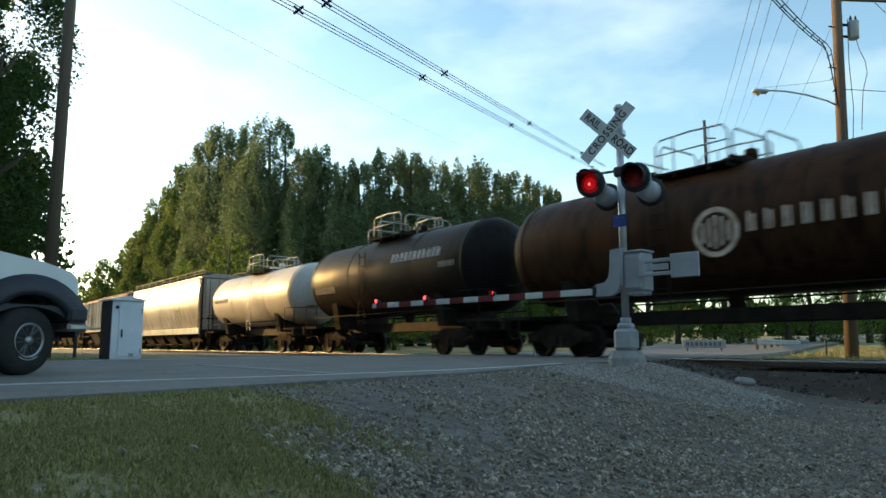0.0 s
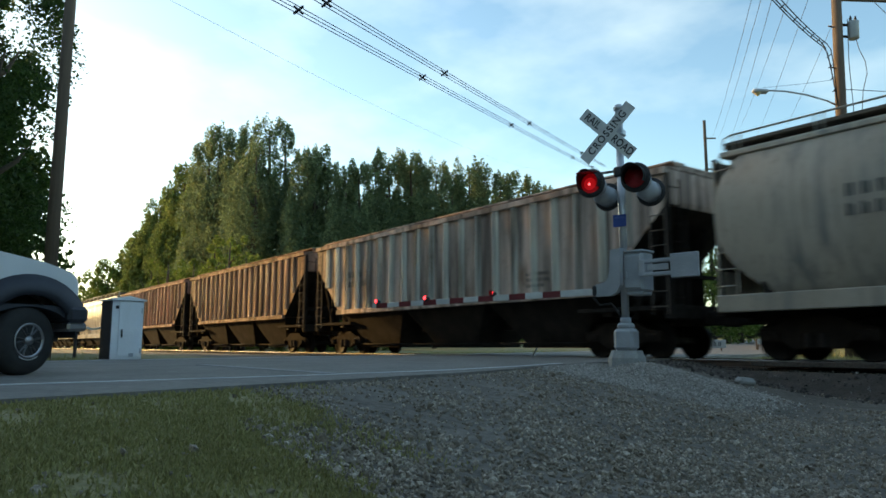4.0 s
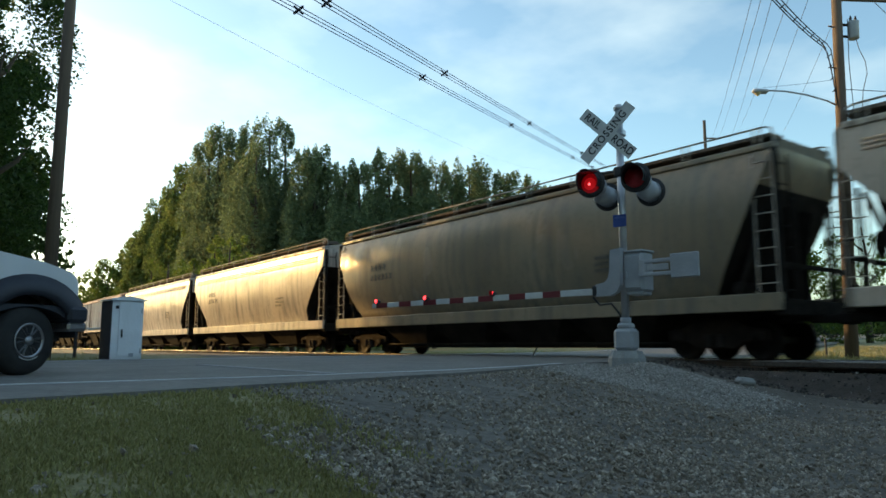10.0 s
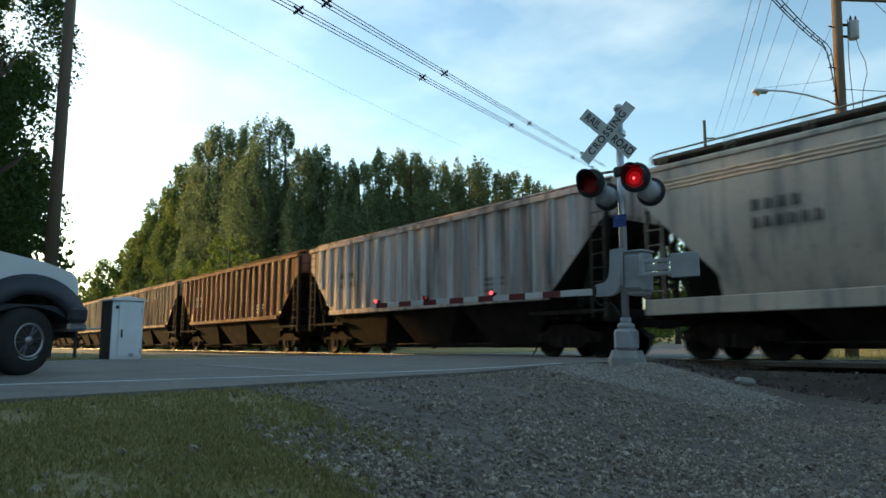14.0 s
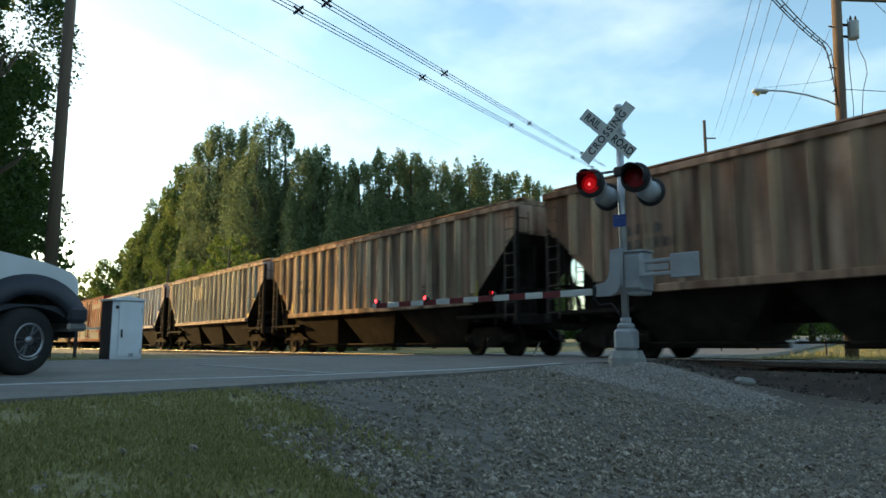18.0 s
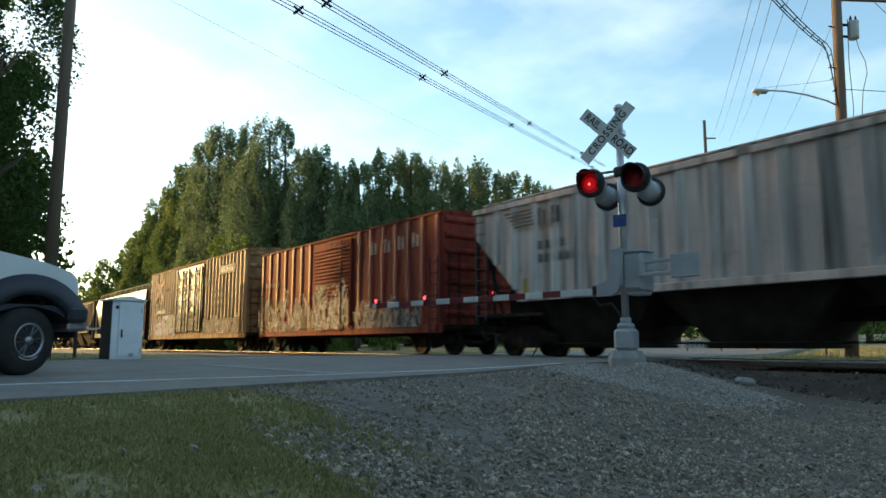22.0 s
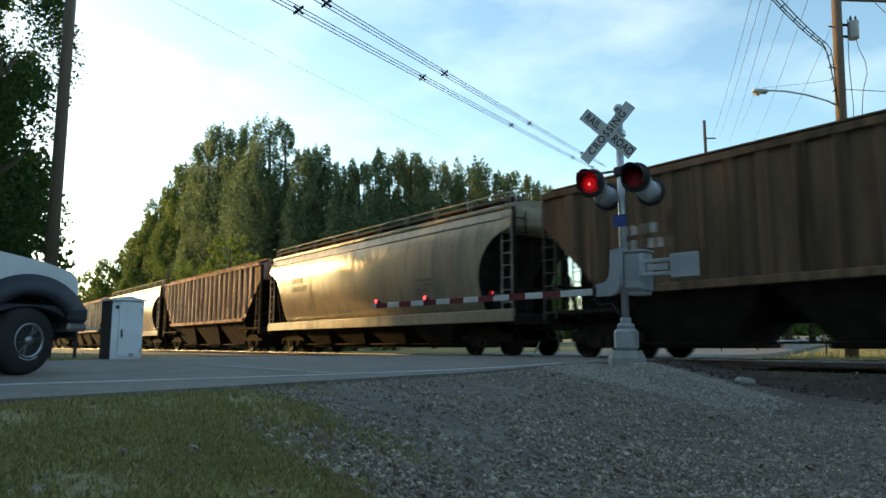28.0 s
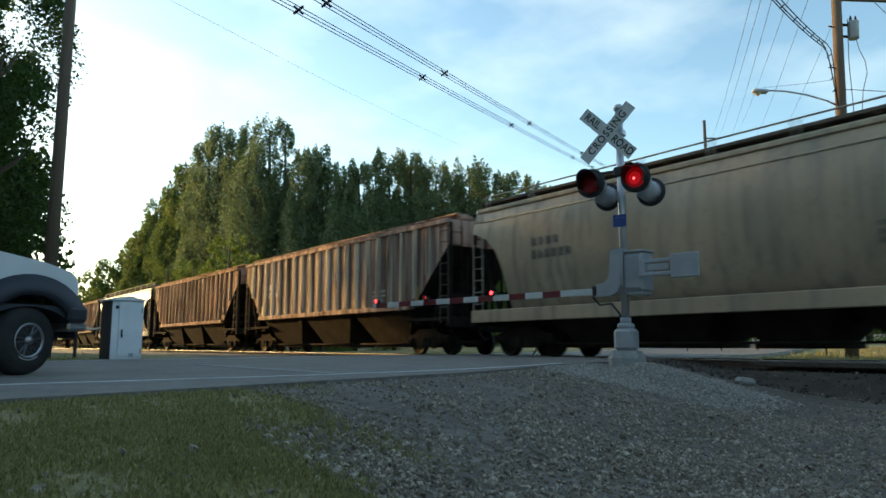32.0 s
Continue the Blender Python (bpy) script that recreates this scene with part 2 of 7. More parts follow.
# ---- mesh helpers ----
class Build:
    """Collects points and faces of one mesh."""

    def __init__(self):
        self.v, self.f, self.s = [], [], []

    def add(self, vs, fs, smooth=False):
        o = len(self.v)
        self.v += [tuple(p) for p in vs]
        self.f += [tuple(i + o for i in f) for f in fs]
        self.s += [smooth] * len(fs)
        return self

    def box(self, c, size, ch=0.0, m=None):
        """A box with chamfered edges."""
        hx, hy, hz = (s / 2 for s in size)
        if not ch:
            vs = [(x, y, z) for x in (-hx, hx) for y in (-hy, hy) for z in (-hz, hz)]
            fs = [(0, 1, 3, 2), (4, 6, 7, 5), (0, 4, 5, 1), (2, 3, 7, 6), (0, 2, 6, 4), (1, 5, 7, 3)]
        else:
            ch = min(ch, hx * 0.9, hy * 0.9, hz * 0.9)
            vs, idx = [], {}
            for sx in (-1, 1):
                for sy in (-1, 1):
                    for sz in (-1, 1):
                        for k in range(3):
                            q = [hx, hy, hz]
                            for j in range(3):
                                if j != k:
                                    q[j] -= ch
                            idx[sx, sy, sz, k] = len(vs)
                            vs.append((sx * q[0], sy * q[1], sz * q[2]))
            fs = []
            sg = (-1, 1)
            for s in sg:
                fs.append([idx[s, a, b, 0] for a, b in ((-1, -1), (1, -1), (1, 1), (-1, 1))][::s])
                fs.append([idx[a, s, b, 1] for a, b in ((-1, -1), (1, -1), (1, 1), (-1, 1))][::-s])
                fs.append([idx[a, b, s, 2] for a, b in ((-1, -1), (1, -1), (1, 1), (-1, 1))][::s])
            for a in sg:
                for b in sg:
                    fs.append([idx[-1, a, b, 1], idx[1, a, b, 1], idx[1, a, b, 2], idx[-1, a, b, 2]][::a * b * -1])
                    fs.append([idx[a, -1, b, 0], idx[a, 1, b, 0], idx[a, 1, b, 2], idx[a, -1, b, 2]][::a * b])
                    fs.append([idx[a, b, -1, 0], idx[a, b, 1, 0], idx[a, b, 1, 1], idx[a, b, -1, 1]][::a * b * -1])
                    for d in sg:
                        fs.append([idx[a, b, d, k] for k in range(3)][::a * b * d])
        m = (m or Matrix()) if m is None else m
        t = Matrix.Translation(c) @ m if m is not None else Matrix.Translation(c)
        return self.add([t @ Vector(p) for p in vs], fs)

    def tube(self, pts, radii, n=10, caps=True, smooth=True):
        """A round tube through points, with a radius at each."""
        pts = [Vector(p) for p in pts]
        if isinstance(radii, (int, float)):
            radii = [radii] * len(pts)
        vs, fs = [], []
        for i, p in enumerate(pts):
            d = (pts[min(i + 1, len(pts) - 1)] - pts[max(i - 1, 0)]).normalized()
            up = Vector((0, 0, 1)) if abs(d.z) < 0.95 else Vector((1, 0, 0))
            u = d.cross(up).normalized()
            w = d.cross(u)
            for k in range(n):
                a = 2 * math.pi * k / n
                vs.append(p + (u * math.cos(a) + w * math.sin(a)) * radii[i])
        for i in range(len(pts) - 1):
            for k in range(n):
                fs.append((i * n + k, i * n + (k + 1) % n, (i + 1) * n + (k + 1) % n, (i + 1) * n + k))
        self.add(vs, fs, smooth)
        if caps:
            o = len(self.v) - len(vs)
            self.f += [tuple(o + k for k in range(n)), tuple(o + (len(pts) - 1) * n + k for k in reversed(range(n)))]
            self.s += [False, False]
        return self

    def lathe(self, prof, m=None, n=24, smooth=True):
        """Profile of (along x, radius) turned about the x axis, then moved by m."""
        m = m or Matrix()
        vs, fs = [], []
        for x, r in prof:
            for k in range(n):
                a = 2 * math.pi * k / n
                vs.append(m @ Vector((x, r * math.cos(a), r * math.sin(a))))
        for i in range(len(prof) - 1):
            for k in range(n):
                fs.append((i * n + k, i * n + (k + 1) % n, (i + 1) * n + (k + 1) % n, (i + 1) * n + k))
        o = len(self.v)
        self.add(vs, fs, smooth)
        for i, rev in ((0, True), (len(prof) - 1, False)):
            if prof[i][1] > 1e-4:
                r = [o + i * n + k for k in range(n)]
                self.f.append(tuple(reversed(r) if rev else r))
                self.s.append(False)
        return self

    def prism(self, poly, a, b, axis="y"):
        """An outline in the plane across axis, pulled from a to b."""
        put = {"y": lambda p, t: (p[0], t, p[1]), "x": lambda p, t: (t, p[0], p[1]), "z": lambda p, t: (p[0], p[1], t)}[axis]
        n = len(poly)
        vs = [put(p, a) for p in poly] + [put(p, b) for p in poly]
        fs = [tuple(range(n)), tuple(reversed(range(n, 2 * n)))]
        fs += [(i, i + n, (i + 1) % n + n, (i + 1) % n) for i in range(n)]
        return self.add(vs, fs)

    def mesh(self, name="mesh", mat=None, fix=True):
        me = bpy.data.meshes.new(name)
        me.from_pydata(self.v, [], self.f)
        me.polygons.foreach_set("use_smooth", self.s)
        if fix:
            bm = bmesh.new()
            bm.from_mesh(me)
            bmesh.ops.recalc_face_normals(bm, faces=bm.faces)
            bm.to_mesh(me)
            bm.free()
        if mat:
            me.materials.append(mat)
        me.update()
        return me


def fast_mesh(name, v, f, mat, smooth=False):
    """A mesh out of arrays; all faces have the same number of corners."""
    me = bpy.data.meshes.new(name)
    v, f = np.asarray(v, np.float32), np.asarray(f, np.int32)
    me.vertices.add(len(v))
    me.vertices.foreach_set("co", v.ravel())
    me.loops.add(f.size)
    me.loops.foreach_set("vertex_index", f.ravel())
    me.polygons.add(len(f))
    me.polygons.foreach_set("loop_start", np.arange(0, f.size, f.shape[1], dtype=np.int32))
    me.polygons.foreach_set("use_smooth", np.full(len(f), smooth))
    me.materials.append(mat)
    me.update(calc_edges=True)
    me.validate()
    return me


def part(name, b, material, parent, label="", m=None):
    """One mesh object under a thing or a part; b is a Build or a mesh that others share."""
    me = b.mesh(name) if isinstance(b, Build) else b
    if not me.materials:
        me.materials.append(material)
    ob = new(name, me)
    ob.material_slots[0].link = "OBJECT"
    ob.material_slots[0].material = material
    ob.parent = parent
    if m is not None:
        ob.matrix_local = m
    return tagged(ob, label)


def thing(name, label, category, m=None, group="", kind=""):
    ob = new(name)
    ob.empty_display_size = 0.2
    if m is not None:
        ob.matrix_world = m
    return tagged(ob, label, category, group, kind)


def solid(name, b, material, label, category="", m=None, group="", kind=""):
    me = b.mesh(name, material) if isinstance(b, Build) else b
    ob = new(name, me)
    if m is not None:
        ob.matrix_world = m
    return tagged(ob, label, category, group, kind)


def bars(b, x, z, w, h, n, y, rng, gap=0.3, fill=1.0):
    """A row of plain upright bars on a side at y, for writing that cannot be read."""
    step = w / n
    for i in range(n):
        bw = step * (1 - gap)
        x0 = x + i * step
        for f, k in ((0.22, 1.0), (0.72, 0.8 + 0.2 * rng.random())):
            b.box((x0 + bw * f, y, z + h * fill * k / 2), (bw * 0.30, 0.006, h * fill * k))
    return b


# ---- ground, road and track ----
def make_ground():
    xs = np.concatenate([-np.geomspace(400, 9, 26), np.arange(-8.8, 12, 0.16), np.geomspace(12.4, 700, 34)])
    ys = np.concatenate([-np.geomspace(200, 3, 14), np.arange(-2.6, 24, 0.16), np.geomspace(24.5, 1500, 44)])
    gx, gy = np.meshgrid(xs, ys)
    gz = ground_z(gx, gy)
    n, k = len(ys), len(xs)
    v = np.stack([gx, gy, gz], -1).reshape(-1, 3)
    i = np.arange(n * k).reshape(n, k)
    f = np.stack([i[:-1, :-1], i[:-1, 1:], i[1:, 1:], i[1:, :-1]], -1).reshape(-1, 4)
    me = fast_mesh("ground", v, f, M_SOIL, True)
    me.materials.append(M_GRASSY)
    me.materials.append(M_TRACKBED)
    me.materials.append(M_MOUND)
    c = v[f].mean(1)
    p = c[:, 0] * CT + c[:, 1] * ST
    e = road_e(c[:, 0], c[:, 1])
    edge = -0.9 + (4.3 - c[:, 1]) * 0.45 + 0.25 * np.sin(c[:, 1] * 5 + c[:, 0] * 3)
    grass = (p > P_TRACK + 3.2) | ((e < -ROAD_W - 0.3) & (p < P_TRACK - 6) & (p < 8)) | ((c[:, 0] < edge) & (e > 0) & (p < 10)) | (c[:, 1] < -3)
    bed = (np.abs(p - P_TRACK) < 3.0) & ((c[:, 0] - MAST.x) ** 2 + (c[:, 1] - MAST.y) ** 2 > 1.4)
    me.polygons.foreach_set("material_index", np.where((heap(c[:, 0], c[:, 1]) < 1.45) & (e > 0.1), 3, np.where(bed, 2, grass.astype(np.int32))).astype(np.int32))
    return tagged(new("ground", me), "grey gravelly verge with patches of grass", "ground", kind="structure")


def ribbon(e0, e1, k0, k1, dk, z, thick, shift=0):
    """A strip along the road between two offsets, with thickness."""
    b = Build()
    ks = np.arange(k0, k1 + 1e-6, dk)
    vs, fs = [], []
    for k in ks:
        for e in (e0, e1 + shift * float(edge_shift(k))):
            q = road_xy(e, k)
            zz = float(road_z(q.x, q.y)) + z
            vs += [(q.x, q.y, zz), (q.x, q.y, zz - thick)]
    for i in range(len(ks) - 1):
        o = i * 4
        fs += [(o, o + 4, o + 6, o + 2), (o + 1, o + 3, o + 7, o + 5), (o, o + 1, o + 5, o + 4), (o + 2, o + 6, o + 7, o + 3)]
    fs += [(0, 2, 3, 1), (len(vs) - 4, len(vs) - 3, len(vs) - 1, len(vs) - 2)]
    return b.add(vs, fs)


def make_road():
    solid("road", ribbon(-ROAD_W, 0, -60, 220, 1.0, 0.0, 0.12, 1), M_ASPHALT, "worn grey asphalt road over the railway", "road", kind="structure")
    way = [Vector(q) for q in ((-37.2, -23.8), (-3.46, 5.45), (-1.6, 7.05), (0.0, 8.75), (1.05, 10.35), (2.0, 12.2))]
    b = Build()
    vs, fs = [], []
    for i, q in enumerate(way):
        d = (way[min(i + 1, len(way) - 1)] - way[max(i - 1, 0)]).normalized() * 0.055
        vs += [(q.x + s * d.y, q.y - s * d.x, z) for s in (-1, 1) for z in (0.006, 0.001)]
    for i in range(len(way) - 1):
        o = i * 4
        fs += [(o, o + 4, o + 6, o + 2), (o + 1, o + 3, o + 7, o + 5), (o, o + 1, o + 5, o + 4), (o + 2, o + 6, o + 7, o + 3)]
    solid("edge_line", b.add(vs, fs), M_LINE, "white painted edge line on the road", "road marking", kind="structure")
    solid("edge_line", ribbon(-ROAD_W + 0.7, -ROAD_W + 0.82, -60, 200, 2.0, 0.006, 0.005), M_LINE, "white painted edge line on the road", "road marking", kind="structure")
    b = Build()
    p0 = 3.5
    vs = []
    for p in (p0 + 0.1, p0 + 0.30):
        for a in (6.9, 11.2):
            q = track_xy(p, a)
            vs.append((q.x, q.y, 0.007))
    b.add(vs + [(x, y, 0.002) for x, y, _ in vs], [(0, 1, 3, 2), (4, 6, 7, 5), (0, 4, 5, 1), (2, 3, 7, 6), (0, 2, 6, 4), (1, 5, 7, 3)])
    solid("stop_line", b, M_LINEWORN, "worn white stop line before the crossing", "road marking", kind="structure")


def make_track():
    tr = thing("railway_track", "single railway track on dark ballast", "railway track", kind="structure")
    m0 = Matrix.Translation((*track_xy(P_TRACK, 0), 0)) @ Matrix.Rotation(TH, 4, "Z")  # local y runs along the track
    prof = [(-0.07, -0.175), (0.07, -0.175), (0.07, -0.155), (0.01, -0.14), (0.01, -0.045), (0.036, -0.035), (0.036, -0.008), (-0.036, -0.008), (-0.036, -0.035), (-0.01, -0.045), (-0.01, -0.14), (-0.07, -0.155)]
    for s in (-0.753, 0.753):
        rail = part("rail", Build().prism([(x + s, z) for x, z in prof], -80, 320), M_RAIL, tr, m=m0)
        part("rail_head", Build().prism([(s - 0.034, -0.008), (s + 0.034, -0.008), (s + 0.030, 0.0), (s - 0.030, 0.0)], -80, 320), M_RAILTOP, rail, "shiny worn rail head")
    tie = Build().box((0, 0, 0), (2.6, 0.22, 0.17), 0.012).mesh("tie")
    plate = Build().box((0, 0, 0), (0.30, 0.18, 0.02)).mesh("tie_plate")
    rng = random.Random(3)
    for i in range(190):
        a = -16 + i * 0.53
        t = part("tie", tie, M_TIE, tr, m=m0 @ pose(rng.uniform(-0.05, 0.05), a, -0.262, 0, 0, rng.uniform(-1.2, 1.2)))
    # timber crossing panels where the road passes over the rails
    plank = Build().box((0, 0, 0), (0.30, 2.6, 0.10), 0.012).mesh("crossing_plank")
    a0, a1 = -5.6, 6.4
    for x in (-1.35, -1.02, -0.40, -0.0, 0.40, 1.02, 1.35):
        for j in range(5):
            part("crossing_plank", plank, M_TIE, tr, m=m0 @ pose(x, a0 + (j + 0.5) * 2.62 + 0.3, -0.055))


# ---- the train ----
CAR_MESH = {}


def cached(key, make):
    if key not in CAR_MESH:
        CAR_MESH[key] = make().mesh(key[0] if isinstance(key, tuple) else key)
    return CAR_MESH[key]


def hull(rows, nx=24, ends=True):
    """A car body by rows of (height, half width, half length): sides, ends, top and bottom."""
    b = Build()
    n = len(rows)
    for s in (-1, 1):
        vs, fs = [], []
        for z, w, xe in rows:
            for i in range(nx + 1):
                vs.append((xe * (2 * i / nx - 1), s * w, z))
        for j in range(n - 1):
            for i in range(nx):
                o = j * (nx + 1) + i
                fs.append((o, o + 1, o + nx + 2, o + nx + 1))
        b.add(vs, fs, n > 4)
    for s in (-1, 1) if ends else ():
        vs, fs = [], []
        for z, w, xe in rows:
            vs += [(s * xe, -w, z), (s * xe, w, z)]
        b.add(vs, [(2 * j, 2 * j + 1, 2 * j + 3, 2 * j + 2) for j in range(n - 1)], n > 4)
    for z, w, xe in (rows[0], rows[-1]):
        b.add([(-xe, -w, z), (xe, -w, z), (xe, w, z), (-xe, w, z)], [(0, 1, 2, 3)])
    return b


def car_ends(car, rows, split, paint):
    """The upright end panel and the slanted slope sheet below it, darkened for shade, at both ends."""
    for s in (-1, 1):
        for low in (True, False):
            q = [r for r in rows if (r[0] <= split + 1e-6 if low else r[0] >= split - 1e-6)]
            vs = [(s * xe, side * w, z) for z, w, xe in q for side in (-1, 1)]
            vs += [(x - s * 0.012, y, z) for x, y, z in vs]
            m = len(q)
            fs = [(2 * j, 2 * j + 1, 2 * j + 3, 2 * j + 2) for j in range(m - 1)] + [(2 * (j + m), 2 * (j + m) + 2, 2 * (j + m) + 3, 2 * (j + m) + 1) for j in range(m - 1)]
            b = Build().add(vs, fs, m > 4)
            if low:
                part("slope_sheet", b, M_UNDER, car, "slope sheet in a dirty near-black that includes shade")
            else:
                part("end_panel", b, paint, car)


def wheelset_mesh():
    b = Build()
    for s in (-1, 1):
        b.lathe([(0.0, 0.13), (0.0, 0.36), (-0.02, 0.37), (-0.02, 0.44), (0.0, 0.455), (0.02, 0.445), (0.03, 0.425), (0.13, 0.415), (0.135, 0.39), (0.10, 0.36), (0.06, 0.18), (0.16, 0.11)],
                pose(0, s * 0.69, 0, 0, 0, 90 * s), 28)
    b.tube([(0, -1.0, 0), (0, 1.0, 0)], 0.085, 10)
    return b


def side_frame_mesh():
    b = Build()
    out = [(-1.15, 0.40), (-1.15, 0.62), (-0.75, 0.70), (-0.45, 0.86), (0.45, 0.86), (0.75, 0.70), (1.15, 0.62), (1.15, 0.40), (0.70, 0.40), (0.45, 0.24), (-0.45, 0.24), (-0.70, 0.40)]
    b.prism(out, -0.07, 0.07)
    for s in (-1, 1):
        b.box((s * 0.88, 0, 0.48), (0.34, 0.20, 0.22), 0.03)
        b.lathe([(0, 0.10), (0.05, 0.10), (0.07, 0.05), (0.07, 0)], pose(s * 0.88, -0.10, 0.46, 0, 0, -90), 12)
    return b


def truck(parent, x, mat):
    t = part("truck", cached("bolster", lambda: Build().box((0, 0, 0.62), (0.42, 2.1, 0.26), 0.04).box((0, 0, 0.84), (0.5, 0.5, 0.18), 0.03)), mat, parent, "grimy steel four-wheel truck", pose(x, 0, 0))
    for s in (-1, 1):
        part("side_frame", cached("side_frame", side_frame_mesh), mat, t, m=pose(0, s * 1.02, 0, 0, 0, 0 if s < 0 else 180))
        part("spring_nest", cached("spring_nest", lambda: [None, Build()][1].lathe([(0, 0.09)] + [(0.02 * i, 0.09 if i % 2 else 0.075) for i in range(1, 14)] + [(0.27, 0.09)], pose(-0.14, 0, 0, 0, -90, 0), 10).lathe([(0, 0.09)] + [(0.02 * i, 0.09 if i % 2 else 0.075) for i in range(1, 14)] + [(0.27, 0.09)], pose(0.14, 0, 0, 0, -90, 0), 10)), M_STEELDARK, t, m=pose(0, s * 1.11, 0.27))
    for dx in (-0.88, 0.88):
        w = part("wheelset", cached("wheelset", wheelset_mesh), M_WHEEL, t, m=pose(dx, 0, 0.415))
        WHEELS.append((w, dx, x))
    return t


def ladder_mesh(h, w, rungs, rad=0.014):
    b = Build()
    for s in (-1, 1):
        b.box((s * w / 2, 0, h / 2), (0.036, 0.03, h), 0.005)
    for i in range(rungs):
        z = (i + 0.5) * h / rungs
        b.tube([(-w / 2, 0, z), (w / 2, 0, z)], rad, 6)
    return b


def ladder(parent, mat, x, y, z, h, w=0.42, rungs=7, turn=0, name="ladder"):
    return part(name, cached(("ladder", round(h, 2), w, rungs), lambda: ladder_mesh(h, w, rungs)), mat, parent, m=pose(x, y, z, 0, 0, turn))


def coupler(parent, half, sgn):
    b = Build().box((0, 0, 0), (0.9, 0.16, 0.18), 0.03).box((0.42, 0.05, 0), (0.26, 0.26, 0.26), 0.05)
    part("coupler", cached("coupler", lambda: b), M_STEELDARK, parent, m=pose(sgn * (half - 0.35), 0, 0.85, 0, 0, 0 if sgn > 0 else 180))
    part("air_hose", cached("air_hose", lambda: Build().tube([(0, 0, 0), (0.12, 0.02, -0.18), (0.26, 0.05, -0.28), (0.42, 0.03, -0.22)], 0.025, 6)), M_BLACK, parent, m=pose(sgn * (half - 0.55), -0.3 * sgn, 0.75, 0, 0, 0 if sgn > 0 else 180))


def running_board(parent, L, z, mat, rails=True, half=0.42, thick=0.10, top=0.21, rail_y=0.0):
    """Two grated walkways along the roof, with a low rail on paired posts at each eave."""
    n = int(L / 1.1)
    rb = Build().box((0, -half, 0), (L, 0.50, thick), 0.01).box((0, half, 0), (L, 0.50, thick), 0.01)
    for i in range(n + 1):
        rb.box((-L / 2 + i * L / n, 0, -0.06), (0.06, 2 * half + 0.4, 0.06))
    part("running_board", rb, mat, parent, m=pose(0, 0, z))
    if rails:
        rl = Build()
        ry, n = rail_y or half + 0.27, int(L / 1.75)
        for s in (-1, 1):
            rl.tube([(-L / 2 - 0.12, s * ry, -0.45), (-L / 2, s * ry, top - 0.05), (-L / 2 + 0.15, s * ry, top), (L / 2 - 0.15, s * ry, top), (L / 2, s * ry, top - 0.05), (L / 2 + 0.12, s * ry, -0.45)], 0.022, 6)
            for i in range(n + 1):
                for d in (-0.08, 0.08):
                    x = -L / 2 + 0.3 + i * (L - 0.6) / n + d
                    rl.tube([(x, s * ry, -0.30), (x, s * ry, top)], 0.018, 6)
        part("roof_railing", rl, M_ROOFRAIL, parent, "pale worn roof railing", pose(0, 0, z))


def end_frame(parent, half, mat, z_top, slope_z):
    """Stub platform, posts, ladders and braces at both ends of a hopper."""
    def post():
        b = Build()
        for s in (-1, 1):
            b.box((0, s * 1.42, (z_top + 0.9) / 2), (0.10, 0.10, z_top - 0.9), 0.01)
            b.box((0, s * 0.75, (slope_z + 0.9) / 2), (0.08, 0.08, slope_z - 0.9), 0.01)
        b.box((0, 0, 1.9), (0.07, 2.85, 0.09), 0.01).box((0, 0, 1.02), (0.24, 3.0, 0.26), 0.02)
        return b
    for s in (-1, 1):
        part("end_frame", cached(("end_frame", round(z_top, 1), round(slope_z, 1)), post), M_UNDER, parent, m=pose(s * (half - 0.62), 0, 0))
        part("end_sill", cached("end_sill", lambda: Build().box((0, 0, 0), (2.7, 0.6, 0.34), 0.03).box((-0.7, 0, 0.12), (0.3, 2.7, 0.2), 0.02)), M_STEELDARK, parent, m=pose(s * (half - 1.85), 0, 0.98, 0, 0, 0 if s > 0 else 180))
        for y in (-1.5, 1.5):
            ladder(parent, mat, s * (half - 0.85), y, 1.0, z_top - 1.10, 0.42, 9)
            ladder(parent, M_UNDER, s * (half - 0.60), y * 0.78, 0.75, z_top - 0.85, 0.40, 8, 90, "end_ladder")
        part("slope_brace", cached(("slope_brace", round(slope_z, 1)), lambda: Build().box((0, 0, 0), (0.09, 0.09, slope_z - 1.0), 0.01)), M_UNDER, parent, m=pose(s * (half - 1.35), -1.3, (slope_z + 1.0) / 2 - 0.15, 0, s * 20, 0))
    part("brake_wheel", cached("brake_wheel", lambda: Build().lathe([(0, 0.27), (0.02, 0.29), (0.04, 0.27), (0.02, 0.25), (0, 0.27)], None, 20).box((0.02, 0, 0), (0.02, 0.5, 0.04)).box((0.02, 0, 0), (0.02, 0.04, 0.5))), M_STEELDARK, parent, m=pose(-half + 0.5, 0.35, 2.3))


